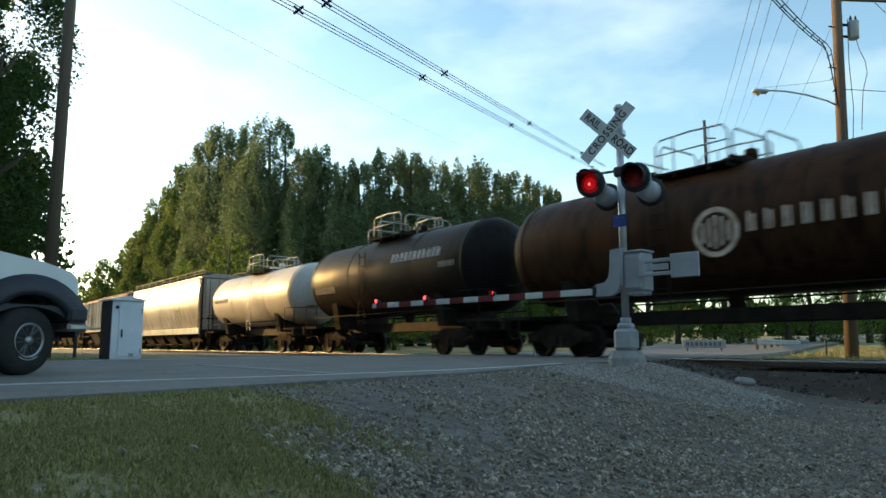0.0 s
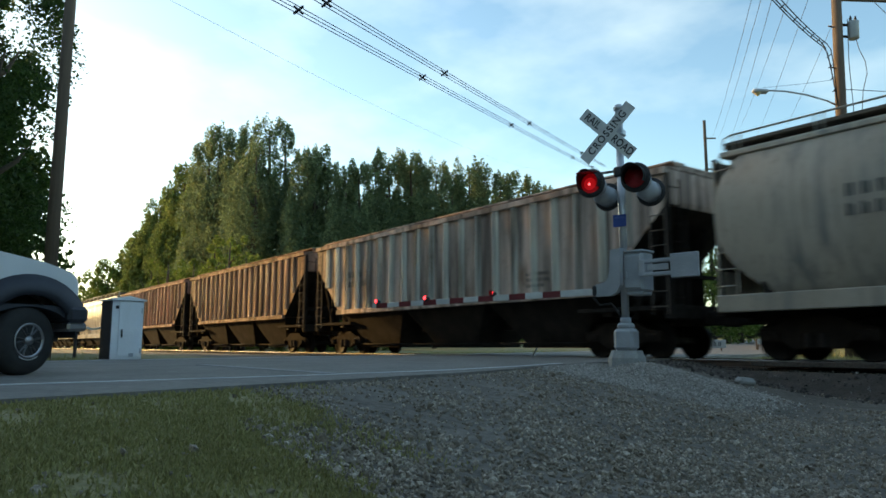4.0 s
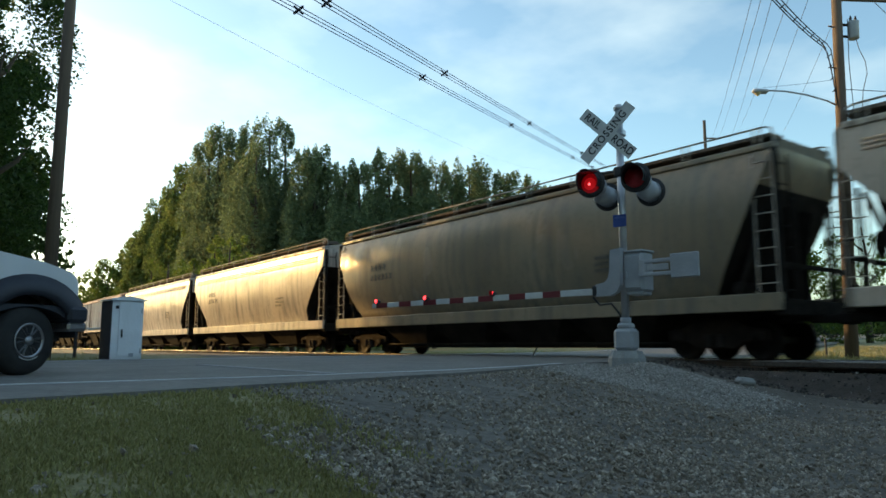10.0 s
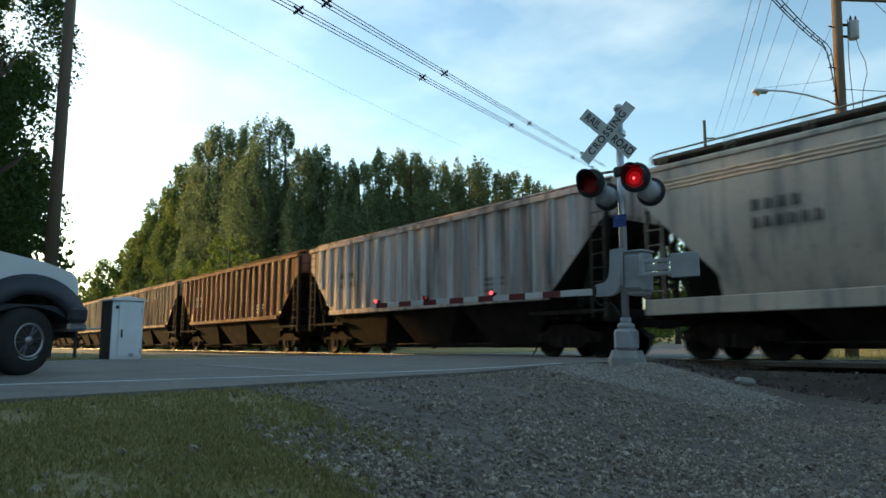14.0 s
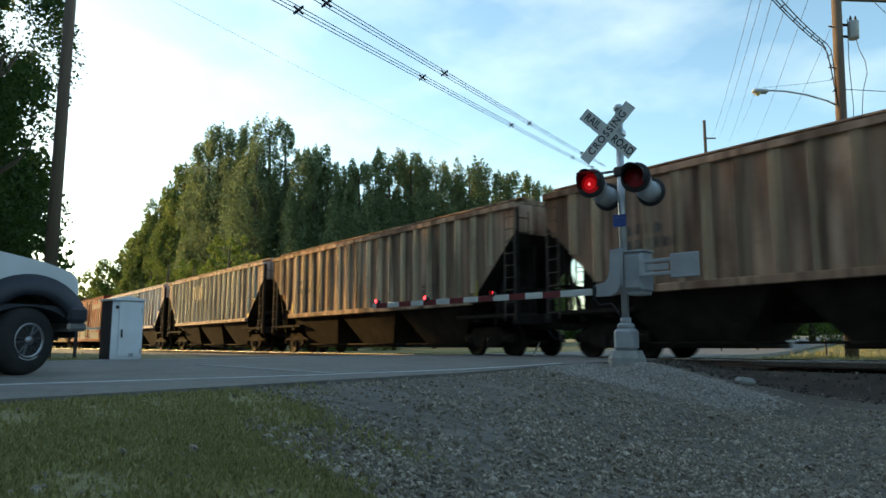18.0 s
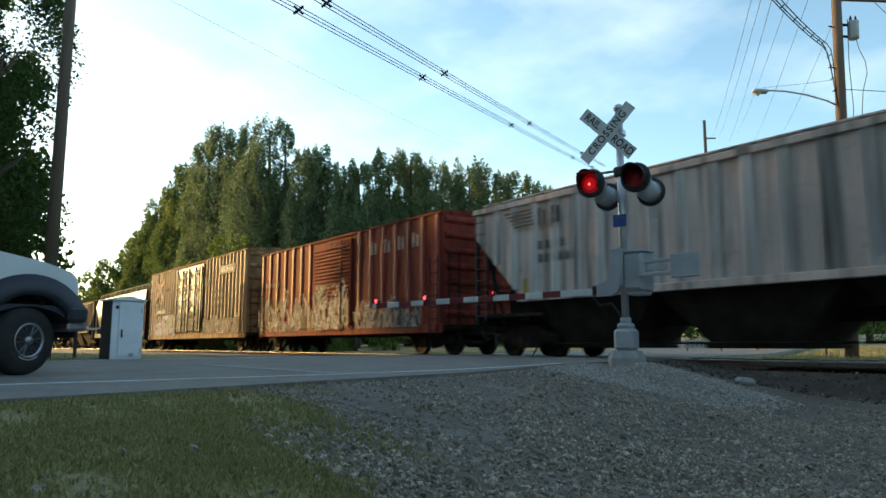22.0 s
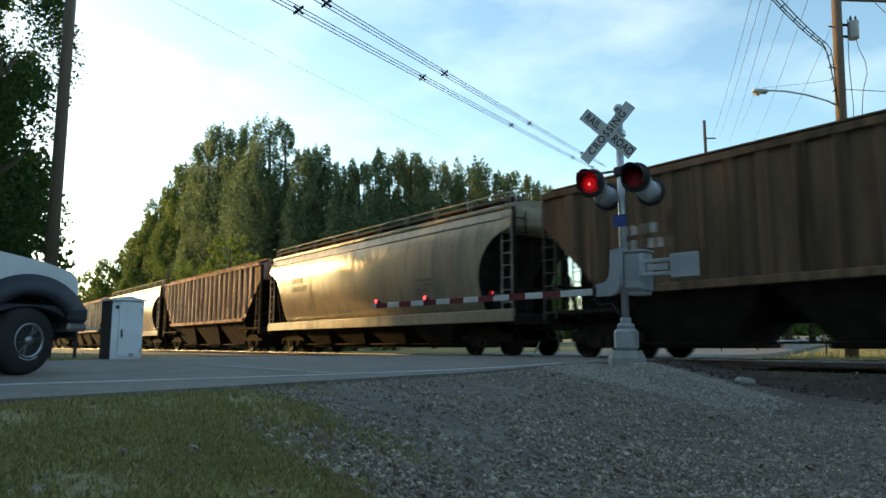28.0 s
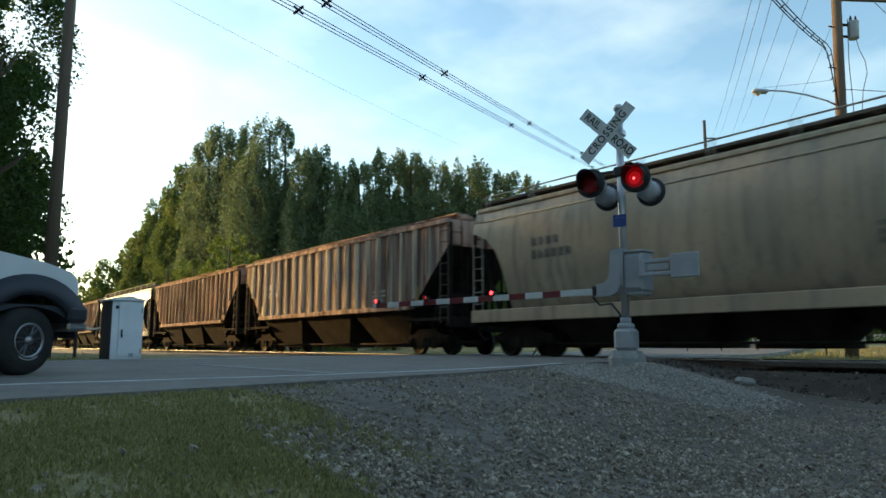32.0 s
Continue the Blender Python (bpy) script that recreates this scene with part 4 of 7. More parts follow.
# kind, crossing time at the rear, base, stain, rust, amount of rust, writing, label
TRAIN = [
    ("tank", 2.08, (0.062, 0.032, 0.018), (0.030, 0.017, 0.011), (0.075, 0.034, 0.016), 0.5, "w", "long black tank car with a round white emblem"),
    ("tank", 3.11, (0.022, 0.0195, 0.019), (0.018, 0.014, 0.012), (0.050, 0.030, 0.018), 0.15, "w", "short black tank car with faded white lettering"),
    ("tank", 4.12, (0.74, 0.72, 0.67), (0.92, 0.86, 0.74), (0.62, 0.54, 0.42), 0.05, "b", "dirty white tank car with a railed top platform"),
    ("smooth3", 5.535, (0.560, 0.540, 0.500), (0.36, 0.35, 0.33), (0.26, 0.24, 0.21), 0.2, "b", "light grey smooth-sided covered hopper"),
    ("rib", 7.02, (0.460, 0.418, 0.374), (0.24, 0.19, 0.16), RUST, 0.55, "b", "weathered grey ribbed covered hopper"),
    ("rib", 8.37, (0.324, 0.253, 0.198), (0.16, 0.10, 0.07), RUST, 0.85, "b", "rust-streaked grey-brown ribbed covered hopper"),
    ("rib", 9.8, (0.30, 0.20, 0.165), (0.15, 0.09, 0.06), RUST, 0.9, "b", "rusty brown ribbed covered hopper"),
    ("smooth1", 11.33, (0.538, 0.519, 0.486), (0.32, 0.28, 0.22), (0.20, 0.16, 0.12), 0.3, "b", "tan-grey covered hopper with beaded upper side and graffiti"),
    ("smooth2", 12.87, (0.450, 0.420, 0.360), (0.30, 0.27, 0.22), (0.20, 0.17, 0.13), 0.3, "b", "tan-grey smooth-sided covered hopper with curved ends"),
    ("smooth1", 14.29, (0.567, 0.557, 0.536), (0.44, 0.42, 0.39), (0.24, 0.20, 0.16), 0.22, "b", "dusty grey covered hopper with beaded upper side"),
    ("smooth1", 15.68, (0.626, 0.616, 0.605), (0.44, 0.43, 0.41), (0.26, 0.23, 0.20), 0.2, "b", "pale grey covered hopper with beaded upper side"),
    ("rib", 17.07, (0.45, 0.44, 0.43), (0.28, 0.26, 0.25), (0.20, 0.13, 0.10), 0.35, "b", "light grey ribbed covered hopper"),
    ("rib", 18.5, (0.176, 0.096, 0.068), (0.13, 0.075, 0.055), RUST, 0.7, "w", "red-brown ribbed covered hopper"),
    ("rib", 19.94, (0.390, 0.300, 0.228), (0.15, 0.09, 0.07), RUST, 0.85, "b", "rust-stained tan ribbed covered hopper"),
    ("rib", 21.38, (0.390, 0.318, 0.250), (0.17, 0.11, 0.08), RUST, 0.75, "b", "rust-streaked beige ribbed covered hopper"),
    ("rib", 22.73, (0.415, 0.378, 0.333), (0.20, 0.16, 0.14), RUST, 0.5, "b", "dirty grey ribbed covered hopper"),
    ("rib", 24.18, (0.43, 0.42, 0.41), (0.28, 0.26, 0.24), (0.20, 0.15, 0.12), 0.3, "b", "pale grey ribbed covered hopper with dark emblem"),
    ("box", 25.53, (0.25, 0.045, 0.032), (0.15, 0.035, 0.028), (0.12, 0.05, 0.03), 0.4, "w", "red boxcar with white lettering and graffiti"),
    ("tall", 27.1, (0.42, 0.275, 0.135), (0.15, 0.085, 0.05), (0.15, 0.085, 0.05), 0.8, "b", "tall yellow boxcar with graffiti-covered dark doors"),
    ("smooth", 28.54, (0.515, 0.465, 0.366), (0.38, 0.33, 0.25), (0.24, 0.19, 0.14), 0.2, "b", "cream smooth-sided covered hopper"),
    ("rib", 29.95, (0.135, 0.105, 0.072), (0.10, 0.076, 0.055), (0.08, 0.042, 0.026), 0.55, "w", "dark olive-brown ribbed covered hopper"),
    ("smooth", 31.41, (0.550, 0.506, 0.418), (0.36, 0.32, 0.26), (0.22, 0.18, 0.14), 0.25, "b", "cream-grey smooth-sided covered hopper"),
    ("rib", 32.81, (0.402, 0.296, 0.251), (0.15, 0.09, 0.07), RUST, 0.85, "w", "rusty brown-grey ribbed covered hopper"),
    ("smooth", 34.19, (0.72, 0.65, 0.56), (0.43, 0.37, 0.30), (0.26, 0.20, 0.15), 0.2, "b", "tan smooth-sided covered hopper with curved ends"),
    ("rib", 35.65, (0.413, 0.342, 0.300), (0.17, 0.11, 0.09), RUST, 0.7, "w", "rust-streaked grey ribbed covered hopper"),
    ("rib", 37.0, (0.364, 0.243, 0.182), (0.15, 0.09, 0.065), RUST, 0.8, "b", "brown ribbed covered hopper"),
    ("smooth", 38.4, (0.48, 0.43, 0.34), (0.33, 0.28, 0.22), (0.2, 0.16, 0.12), 0.3, "b", "tan smooth-sided covered hopper"),
    ("rib", 39.8, (0.24, 0.17, 0.13), (0.15, 0.09, 0.065), RUST, 0.8, "b", "rusty brown ribbed covered hopper"),
    ("smooth", 41.2, (0.48, 0.43, 0.34), (0.33, 0.28, 0.22), (0.2, 0.16, 0.12), 0.3, "b", "tan smooth-sided covered hopper"),
]


def strokes(b, rng, x0, x1, z0, z1, y, n, width):
    """Sprayed curved strokes on a car's side."""
    for _ in range(n):
        x, z = rng.uniform(x0, x1), rng.uniform(z0, z1)
        a, turn, r = rng.uniform(0, 6.28), rng.uniform(-1.3, 1.3), rng.uniform(0.10, 0.24)
        pts = [(x, z)]
        for _ in range(5):
            x, z = x + r * math.cos(a), z + r * 1.2 * math.sin(a)
            x, z = min(max(x, x0), x1), min(max(z, z0), z1)
            pts.append((x, z))
            a += turn
        w = width * rng.uniform(0.5, 1.2)
        vs, fs = [], []
        for i, (px, pz) in enumerate(pts):
            qx, qz = pts[min(i + 1, 5)][0] - pts[max(i - 1, 0)][0], pts[min(i + 1, 5)][1] - pts[max(i - 1, 0)][1]
            d = math.hypot(qx, qz) or 1
            vs += [(px - qz / d * w, y, pz + qx / d * w), (px + qz / d * w, y, pz - qx / d * w)]
        fs = [(2 * i, 2 * i + 1, 2 * i + 3, 2 * i + 2) for i in range(5)]
        b.add(vs, fs)
    return b


def scrawl(b, rng, x0, x1, z0, z1, y, n, width):
    """Jagged, mostly upright sprayed letters with a ragged top."""
    for _ in range(n):
        x = rng.uniform(x0, x1)
        top = z0 + (z1 - z0) * (0.55 + 0.45 * math.sin(x * 1.7) ** 2) * rng.uniform(0.7, 1.0)
        z = rng.uniform(z0, top)
        pts = [(x, z)]
        for k in range(4):
            x += rng.uniform(-0.16, 0.20)
            z = min(max(z + rng.choice((-1, 1)) * rng.uniform(0.12, 0.42), z0), top)
            pts.append((min(max(x, x0), x1), z))
        w = width * rng.uniform(0.5, 1.3)
        for (ax, az), (bx, bz) in zip(pts, pts[1:]):
            d = math.hypot(bx - ax, bz - az) or 1
            u, v = (bz - az) / d * w, (bx - ax) / d * w
            b.add([(ax - u, y, az + v), (ax + u, y, az - v), (bx + u, y, bz - v), (bx - u, y, bz + v)], [(0, 1, 2, 3)])
    return b


def make_train():
    front = 0.97
    for i, (kind, rear, base, stain, rust, amount, mark, label) in enumerate(TRAIN):
        rng = random.Random(100 + i)
        L = (rear - front) * SPEED
        mid = (rear + front) / 2
        car = thing("tank_car" if "tank" in kind else "boxcar" if kind in ("box", "tall") else "hopper_car", label, "freight car", group="cars of the freight train")
        base, stain = tuple(v * f for v, f in zip(base, (0.60, 0.54, 0.455) if kind in ("smooth", "smooth2") and i > 3 else (0.76, 0.69, 0.62) if i == 3 else (0.97, 0.86, 0.75) if "smooth" in kind else (1.56, 1.29, 1.18) if kind == "rib" else (0.90, 0.84, 0.80))), tuple(v * (0.56 if kind == "rib" else 0.58) for v in stain)
        paint = car_paint("weathered_car_paint", base, stain, rust, amount, soot=0.65 * amount if kind == "rib" else 0.0, grime=1.0 if kind == "rib" else 0.9 if "smooth" in kind else 0.5, dent=0.7 if "smooth" in kind else 0.35, rough=0.42 if kind == "tank" else 0.26 if "smooth" in kind else 0.75, spec=0.10 if kind in ("rib", "box", "tall") else 0.05 if i < 2 else 0.07 if kind == "smooth1" else 0.22)
        paint["pale"] = int(base[0] > 0.3)
        roofm = car_paint("weathered_roof_paint", tuple(v * 0.8 for v in base), stain, rust, amount, 0.8, spec=0.1)
        mk = M_MARKW if mark == "w" else M_MARKB
        # Lighter rib and post paint: wear, with the sun they catch put in.
        worn = car_paint("worn_lit_rib_paint", tuple(min(0.74, v * 1.5 + (0.16 if kind == "tall" else 0.0)) for v in base), stain, rust, amount * 0.7, 0.55, spec=0.3)
        mats = [paint, roofm, M_UNDER, mk, worn if kind == "rib" else M_DOORDARK, worn]
        if kind == "rib":
            rib_hopper(car, L, mats, rng)
        elif "smooth" in kind:
            smooth_hopper(car, L, mats, rng, {"smooth": 0, "smooth1": 1, "smooth2": 2, "smooth3": 3}[kind])
        elif kind in ("box", "tall"):
            box_car(car, L, mats, rng, kind == "tall")
        else:
            tank_car(car, L, mats, rng, 1.52 if i < 2 else 1.42, 2.92 if i < 2 else 2.74, (-0.4, -0.1, 0.0)[i])
        car_extras(i, car, L, rng, mk)
        CARS.append((car, mid))
        front = rear


M_DOORDARK = car_paint("dark_door_paint", (0.018, 0.019, 0.023), (0.035, 0.03, 0.026), (0.06, 0.04, 0.03), 0.4, 0.36, spec=0.3)
M_MARKT = surface("rusty_faded_white", (0.62, 0.53, 0.45), (0.34, 0.25, 0.19), 5, 0.7, relief=0, spec=0.08)
M_MARKT2 = surface("faded_tank_lettering", (0.50, 0.47, 0.43), (0.30, 0.26, 0.22), 5, 0.7, relief=0, spec=0.08)
M_MARKD = surface("faded_white_paint", (0.36, 0.30, 0.28), (0.20, 0.12, 0.10), 5, 0.7, relief=0, spec=0.08)
M_YSTRIP = surface("yellow_reflector", (0.50, 0.36, 0.06), (0.35, 0.25, 0.06), 5, 0.6, relief=0)
M_REDP = surface("red_emblem_paint", (0.34, 0.13, 0.07), (0.28, 0.15, 0.085), 3, 0.7, relief=0, spec=0.08)
M_BLUEP = surface("blue_emblem_paint", (0.10, 0.11, 0.20), (0.15, 0.14, 0.19), 3, 0.7, relief=0, spec=0.08)
M_SPRAYD = surface("smeared_dark_spray", (0.07, 0.06, 0.055), (0.14, 0.12, 0.10), 3, 0.7, relief=0, spec=0.08)
M_SPRAYL = surface("pale_green_spray", (0.12, 0.24, 0.12), (0.26, 0.30, 0.16), 3, 0.7, relief=0, spec=0.08)
M_SPRAYW = surface("white_spray_paint", (0.46, 0.42, 0.39), (0.24, 0.20, 0.19), 3, 0.6, relief=0, spec=0.08)
M_SPRAYG = surface("grey_spray_paint", (0.19, 0.19, 0.19), (0.11, 0.11, 0.11), 3, 0.6, relief=0, spec=0.08)
M_SPRAYB = surface("black_spray_paint", (0.02, 0.02, 0.022), (0.05, 0.05, 0.05), 3, 0.6, relief=0, spec=0.08)
M_SPRAYV = surface("violet_spray_paint", (0.11, 0.10, 0.21), (0.19, 0.175, 0.28), 3, 0.6, relief=0, spec=0.08)


def car_extras(i, car, L, rng, mk):
    hb = L / 2 - 0.60
    if i == 0:
        b = Build()
        n = 28
        ring = [(0.5 + r * math.cos(2 * math.pi * k / n), -1.536, 2.70 + r * math.sin(2 * math.pi * k / n)) for k in range(n) for r in (0.43, 0.54)]
        b.add(ring, [(2 * k, 2 * k + 1, (2 * k + 3) % (2 * n), (2 * k + 2) % (2 * n)) for k in range(n)])
        for x, h in ((-0.30, 0.44), (-0.15, 0.62), (0.0, 0.72), (0.15, 0.62), (0.30, 0.44)):
            b.box((0.5 + x, -1.537, 2.70), (0.075, 0.004, h))
        tagged(part("emblem", b, M_MARKT, car, "round faded white emblem"), kind="stuff")
        tagged(part("lettering", bars(Build(), 1.2, 2.62, 3.4, 0.42, 9, -1.535, rng, 0.42), M_MARKT, car, "faded white lettering"), kind="stuff")
    if i == 1:
        # lettering follows the tank's round side
        up = Matrix.Translation((0, 0, 2.92)) @ Matrix.Rotation(radians(-17), 4, "X")
        tagged(part("lettering", bars(Build(), 1.0, -0.16, 3.0, 0.34, 11, -1.532, rng, 0.22), M_MARKW, car, "white painted lettering", up), kind="stuff")
        low = Matrix.Translation((0, 0, 2.92)) @ Matrix.Rotation(radians(14), 4, "X")
        tagged(part("lettering", bars(Build(), -hb + 1.0, -0.15, 1.7, 0.28, 8, -1.532, rng), M_MARKT2, car, "faded white lettering", low), kind="stuff")
        tagged(part("lettering", bars(Build(), 3.9, -0.1, 0.9, 0.2, 6, -1.532, rng), M_MARKT2, car, "faded white lettering", Matrix.Translation((0, 0, 2.92))), kind="stuff")
    if i == 2:
        tagged(part("lettering", bars(Build(), -hb + 1.0, 2.6, 2.2, 0.26, 10, -1.43, rng), M_MARKB, car, "black stencilled lettering"), kind="stuff")
    if i in (6, 16):
        b = Build()
        for j in range(5):
            b.prism([(-6.95 + 0.10 * j, 4.06 - j * 0.105), (-5.85 + 0.02 * j, 4.06 - j * 0.105), (-5.89 + 0.02 * j, 4.00 - j * 0.105), (-6.99 + 0.10 * j, 4.00 - j * 0.105)], -1.606, -1.600)
        bars(b, -5.65, 3.55, 1.0, 0.48, 2, -1.60, rng)
        tagged(part("emblem", b, M_MARKB, car, "black painted stripes and letters"), kind="stuff")
    if i in (12, 14, 15, 16, 22, 24):
        part("reflector_strip", Build().box((hb - 1.75, -1.522, 2.02), (0.16, 0.006, 0.5)), M_YSTRIP, car, "yellow reflective strip")
        part("reflector_strip", Build().box((-hb + 2.2, -1.522, 1.95), (0.16, 0.006, 0.4)), M_YSTRIP, car, "yellow reflective strip")
    if i == 7:
        tagged(part("graffiti", strokes(Build(), rng, -5.6, -2.2, 1.4, 2.2, -1.650, 50, 0.05), M_SPRAYD, car, "dark smeared graffiti"), kind="stuff")
        tagged(part("graffiti", strokes(Build(), rng, -5.6, -2.2, 1.4, 2.4, -1.654, 26, 0.025), M_SPRAYG, car, "grey smeared graffiti"), kind="stuff")
    if i == 15:
        tagged(part("emblem", bars(Build(), -2.6, 3.0, 2.1, 0.8, 2, -1.60, rng), M_MARKB, car, "faded dark emblem"), kind="stuff")
    if i == 17:
        tagged(part("lettering", bars(Build(), 3.0, 3.62, 3.6, 0.50, 4, -1.585, rng, 0.45), M_MARKD, car, "large faded white letters"), kind="stuff")
        tagged(part("lettering", bars(Build(), -6.6, 3.0, 1.6, 0.22, 7, -1.585, rng, 0.45), M_MARKD, car, "small faded white lettering"), kind="stuff")
        tagged(part("graffiti", scrawl(Build(), rng, -7.4, -1.7, 0.95, 2.7, -1.576, 70, 0.045), M_SPRAYB, car, "black sprayed graffiti"), kind="stuff")
        tagged(part("graffiti", scrawl(Build(), rng, -7.4, -1.7, 0.95, 2.9, -1.580, 95, 0.022), M_SPRAYW, car, "white jagged sprayed graffiti"), kind="stuff")
        tagged(part("graffiti", scrawl(Build(), rng, -1.5, 1.5, 0.95, 2.9, -1.660, 50, 0.05), M_SPRAYB, car, "black sprayed graffiti on the door"), kind="stuff")
        tagged(part("graffiti", scrawl(Build(), rng, -1.5, 1.5, 0.95, 3.0, -1.664, 90, 0.024), M_SPRAYW, car, "white jagged graffiti on the door"), kind="stuff")
        tagged(part("graffiti", scrawl(Build(), rng, 1.7, 6.2, 0.95, 2.0, -1.576, 60, 0.05), M_SPRAYB, car, "black sprayed graffiti"), kind="stuff")
        tagged(part("graffiti", scrawl(Build(), rng, 1.7, 6.2, 0.95, 2.2, -1.580, 80, 0.018), M_SPRAYW, car, "thin white sprayed graffiti"), kind="stuff")
        tagged(part("graffiti", strokes(Build(), rng, -1.4, 1.4, 1.2, 2.7, -1.668, 26, 0.045), M_SPRAYG, car, "grey rounded sprayed letters"), kind="stuff")
    if i == 18:
        # crossed stripes, a number plate and smaller lettering
        for j, (mt, a) in enumerate(((M_REDP, 1), (M_REDP, -1), (M_BLUEP, 1), (M_BLUEP, -1))):
            w, h, e = (0.95, 0.62, 0.17) if j < 2 else (0.30, 0.45, 0.16)
            y = -1.588 - 0.003 * j
            b = Build().prism([(-6.5 - w, 4.05 - a * h - e), (-6.5 + w, 4.05 + a * h - e), (-6.5 + w, 4.05 + a * h + e), (-6.5 - w, 4.05 - a * h + e)], y, y + 0.003)
            part("emblem_stripe", b, mt, car, "crossed red and blue painted stripe")
        part("dark_panel", Build().box((-6.0, -1.585, 2.55), (2.2, 0.006, 0.26)), M_SPRAYB, car, "black painted panel")
        tagged(part("lettering", bars(Build(), -6.8, 2.46, 1.9, 0.18, 6, -1.590, rng), M_MARKW, car, "white stencilled row"), kind="stuff")
        tagged(part("lettering", bars(Build(), -7.4, 2.85, 2.0, 0.28, 6, -1.585, rng), M_SPRAYB, car, "black sprayed letters"), kind="stuff")
        tagged(part("lettering", bars(Build(), -5.0, 3.85, 0.9, 0.2, 6, -1.585, rng), M_MARKB, car, "black stencilled lettering"), kind="stuff")
        for j in range(3):
            tagged(part("lettering", bars(Build(), 4.0, 3.2 - j * 0.4, 1.7, 0.18, 7, -1.585, rng), M_MARKB, car, "black stencilled lettering"), kind="stuff")
        tagged(part("graffiti", strokes(Build(), rng, -7.4, -2.6, 1.0, 2.2, -1.582, 70, 0.09), M_SPRAYV, car, "violet sprayed graffiti"), kind="stuff")
        tagged(part("graffiti", strokes(Build(), rng, -7.4, -2.6, 1.0, 2.5, -1.586, 36, 0.035), M_SPRAYB, car, "black sprayed outlines"), kind="stuff")
        tagged(part("graffiti", strokes(Build(), rng, -4.2, -3.0, 1.4, 2.1, -1.590, 10, 0.05), M_SPRAYL, car, "pale green sprayed patch"), kind="stuff")
        tagged(part("graffiti", scrawl(Build(), rng, -7.4, -2.6, 1.0, 2.4, -1.588, 60, 0.018), M_SPRAYW, car, "thin pale sprayed outlines"), kind="stuff")
        tagged(part("graffiti", strokes(Build(), rng, 2.6, 8.2, 1.0, 1.75, -1.582, 90, 0.07), M_SPRAYD, car, "dark smeared graffiti"), kind="stuff")
        tagged(part("graffiti", scrawl(Build(), rng, 2.6, 8.2, 1.0, 2.1, -1.586, 60, 0.014), M_SPRAYW, car, "thin white sprayed outlines"), kind="stuff")
        tagged(part("graffiti", strokes(Build(), rng, 2.6, 3.6, 3.5, 4.4, -1.586, 22, 0.02), M_SPRAYB, car, "black sprayed tag"), kind="stuff")
        part("dark_panel", Build().box((6.3, -1.588, 4.42), (2.3, 0.006, 0.46)), M_SPRAYB, car, "black painted panel")
        tagged(part("lettering", bars(Build(), 5.35, 4.27, 1.9, 0.30, 5, -1.594, rng, 0.25), M_MARKW, car, "white painted row"), kind="stuff")
        tagged(part("graffiti", strokes(Build(), rng, -2.3, 2.3, 1.2, 2.3, -1.656, 60, 0.06), M_SPRAYB, car, "black sprayed graffiti"), kind="stuff")
        tagged(part("graffiti", strokes(Build(), rng, -2.3, 2.3, 1.4, 4.9, -1.662, 60, 0.014), M_SPRAYG, car, "grey sprayed graffiti"), kind="stuff")
        for x in (-2.35, -1.2, 0.0, 1.2, 2.35):
            part("door_bar", cached("door_bar", lambda: Build().box((0, 0, 0), (0.07, 0.09, 3.9), 0.015)), M_DOORDARK, car, m=pose(x, -1.66, 3.0))
        for k in range(4):
            for j in range(4):
                tagged(part("graffiti", bars(Build(), -2.2 + 1.16 * k, 1.7 + j * 0.85 + 0.2 * rng.random(), 0.75, 0.22 + 0.1 * rng.random(), 5, -1.664, rng, 0.5), M_SPRAYG, car, "grey sprayed lettering"), kind="stuff")


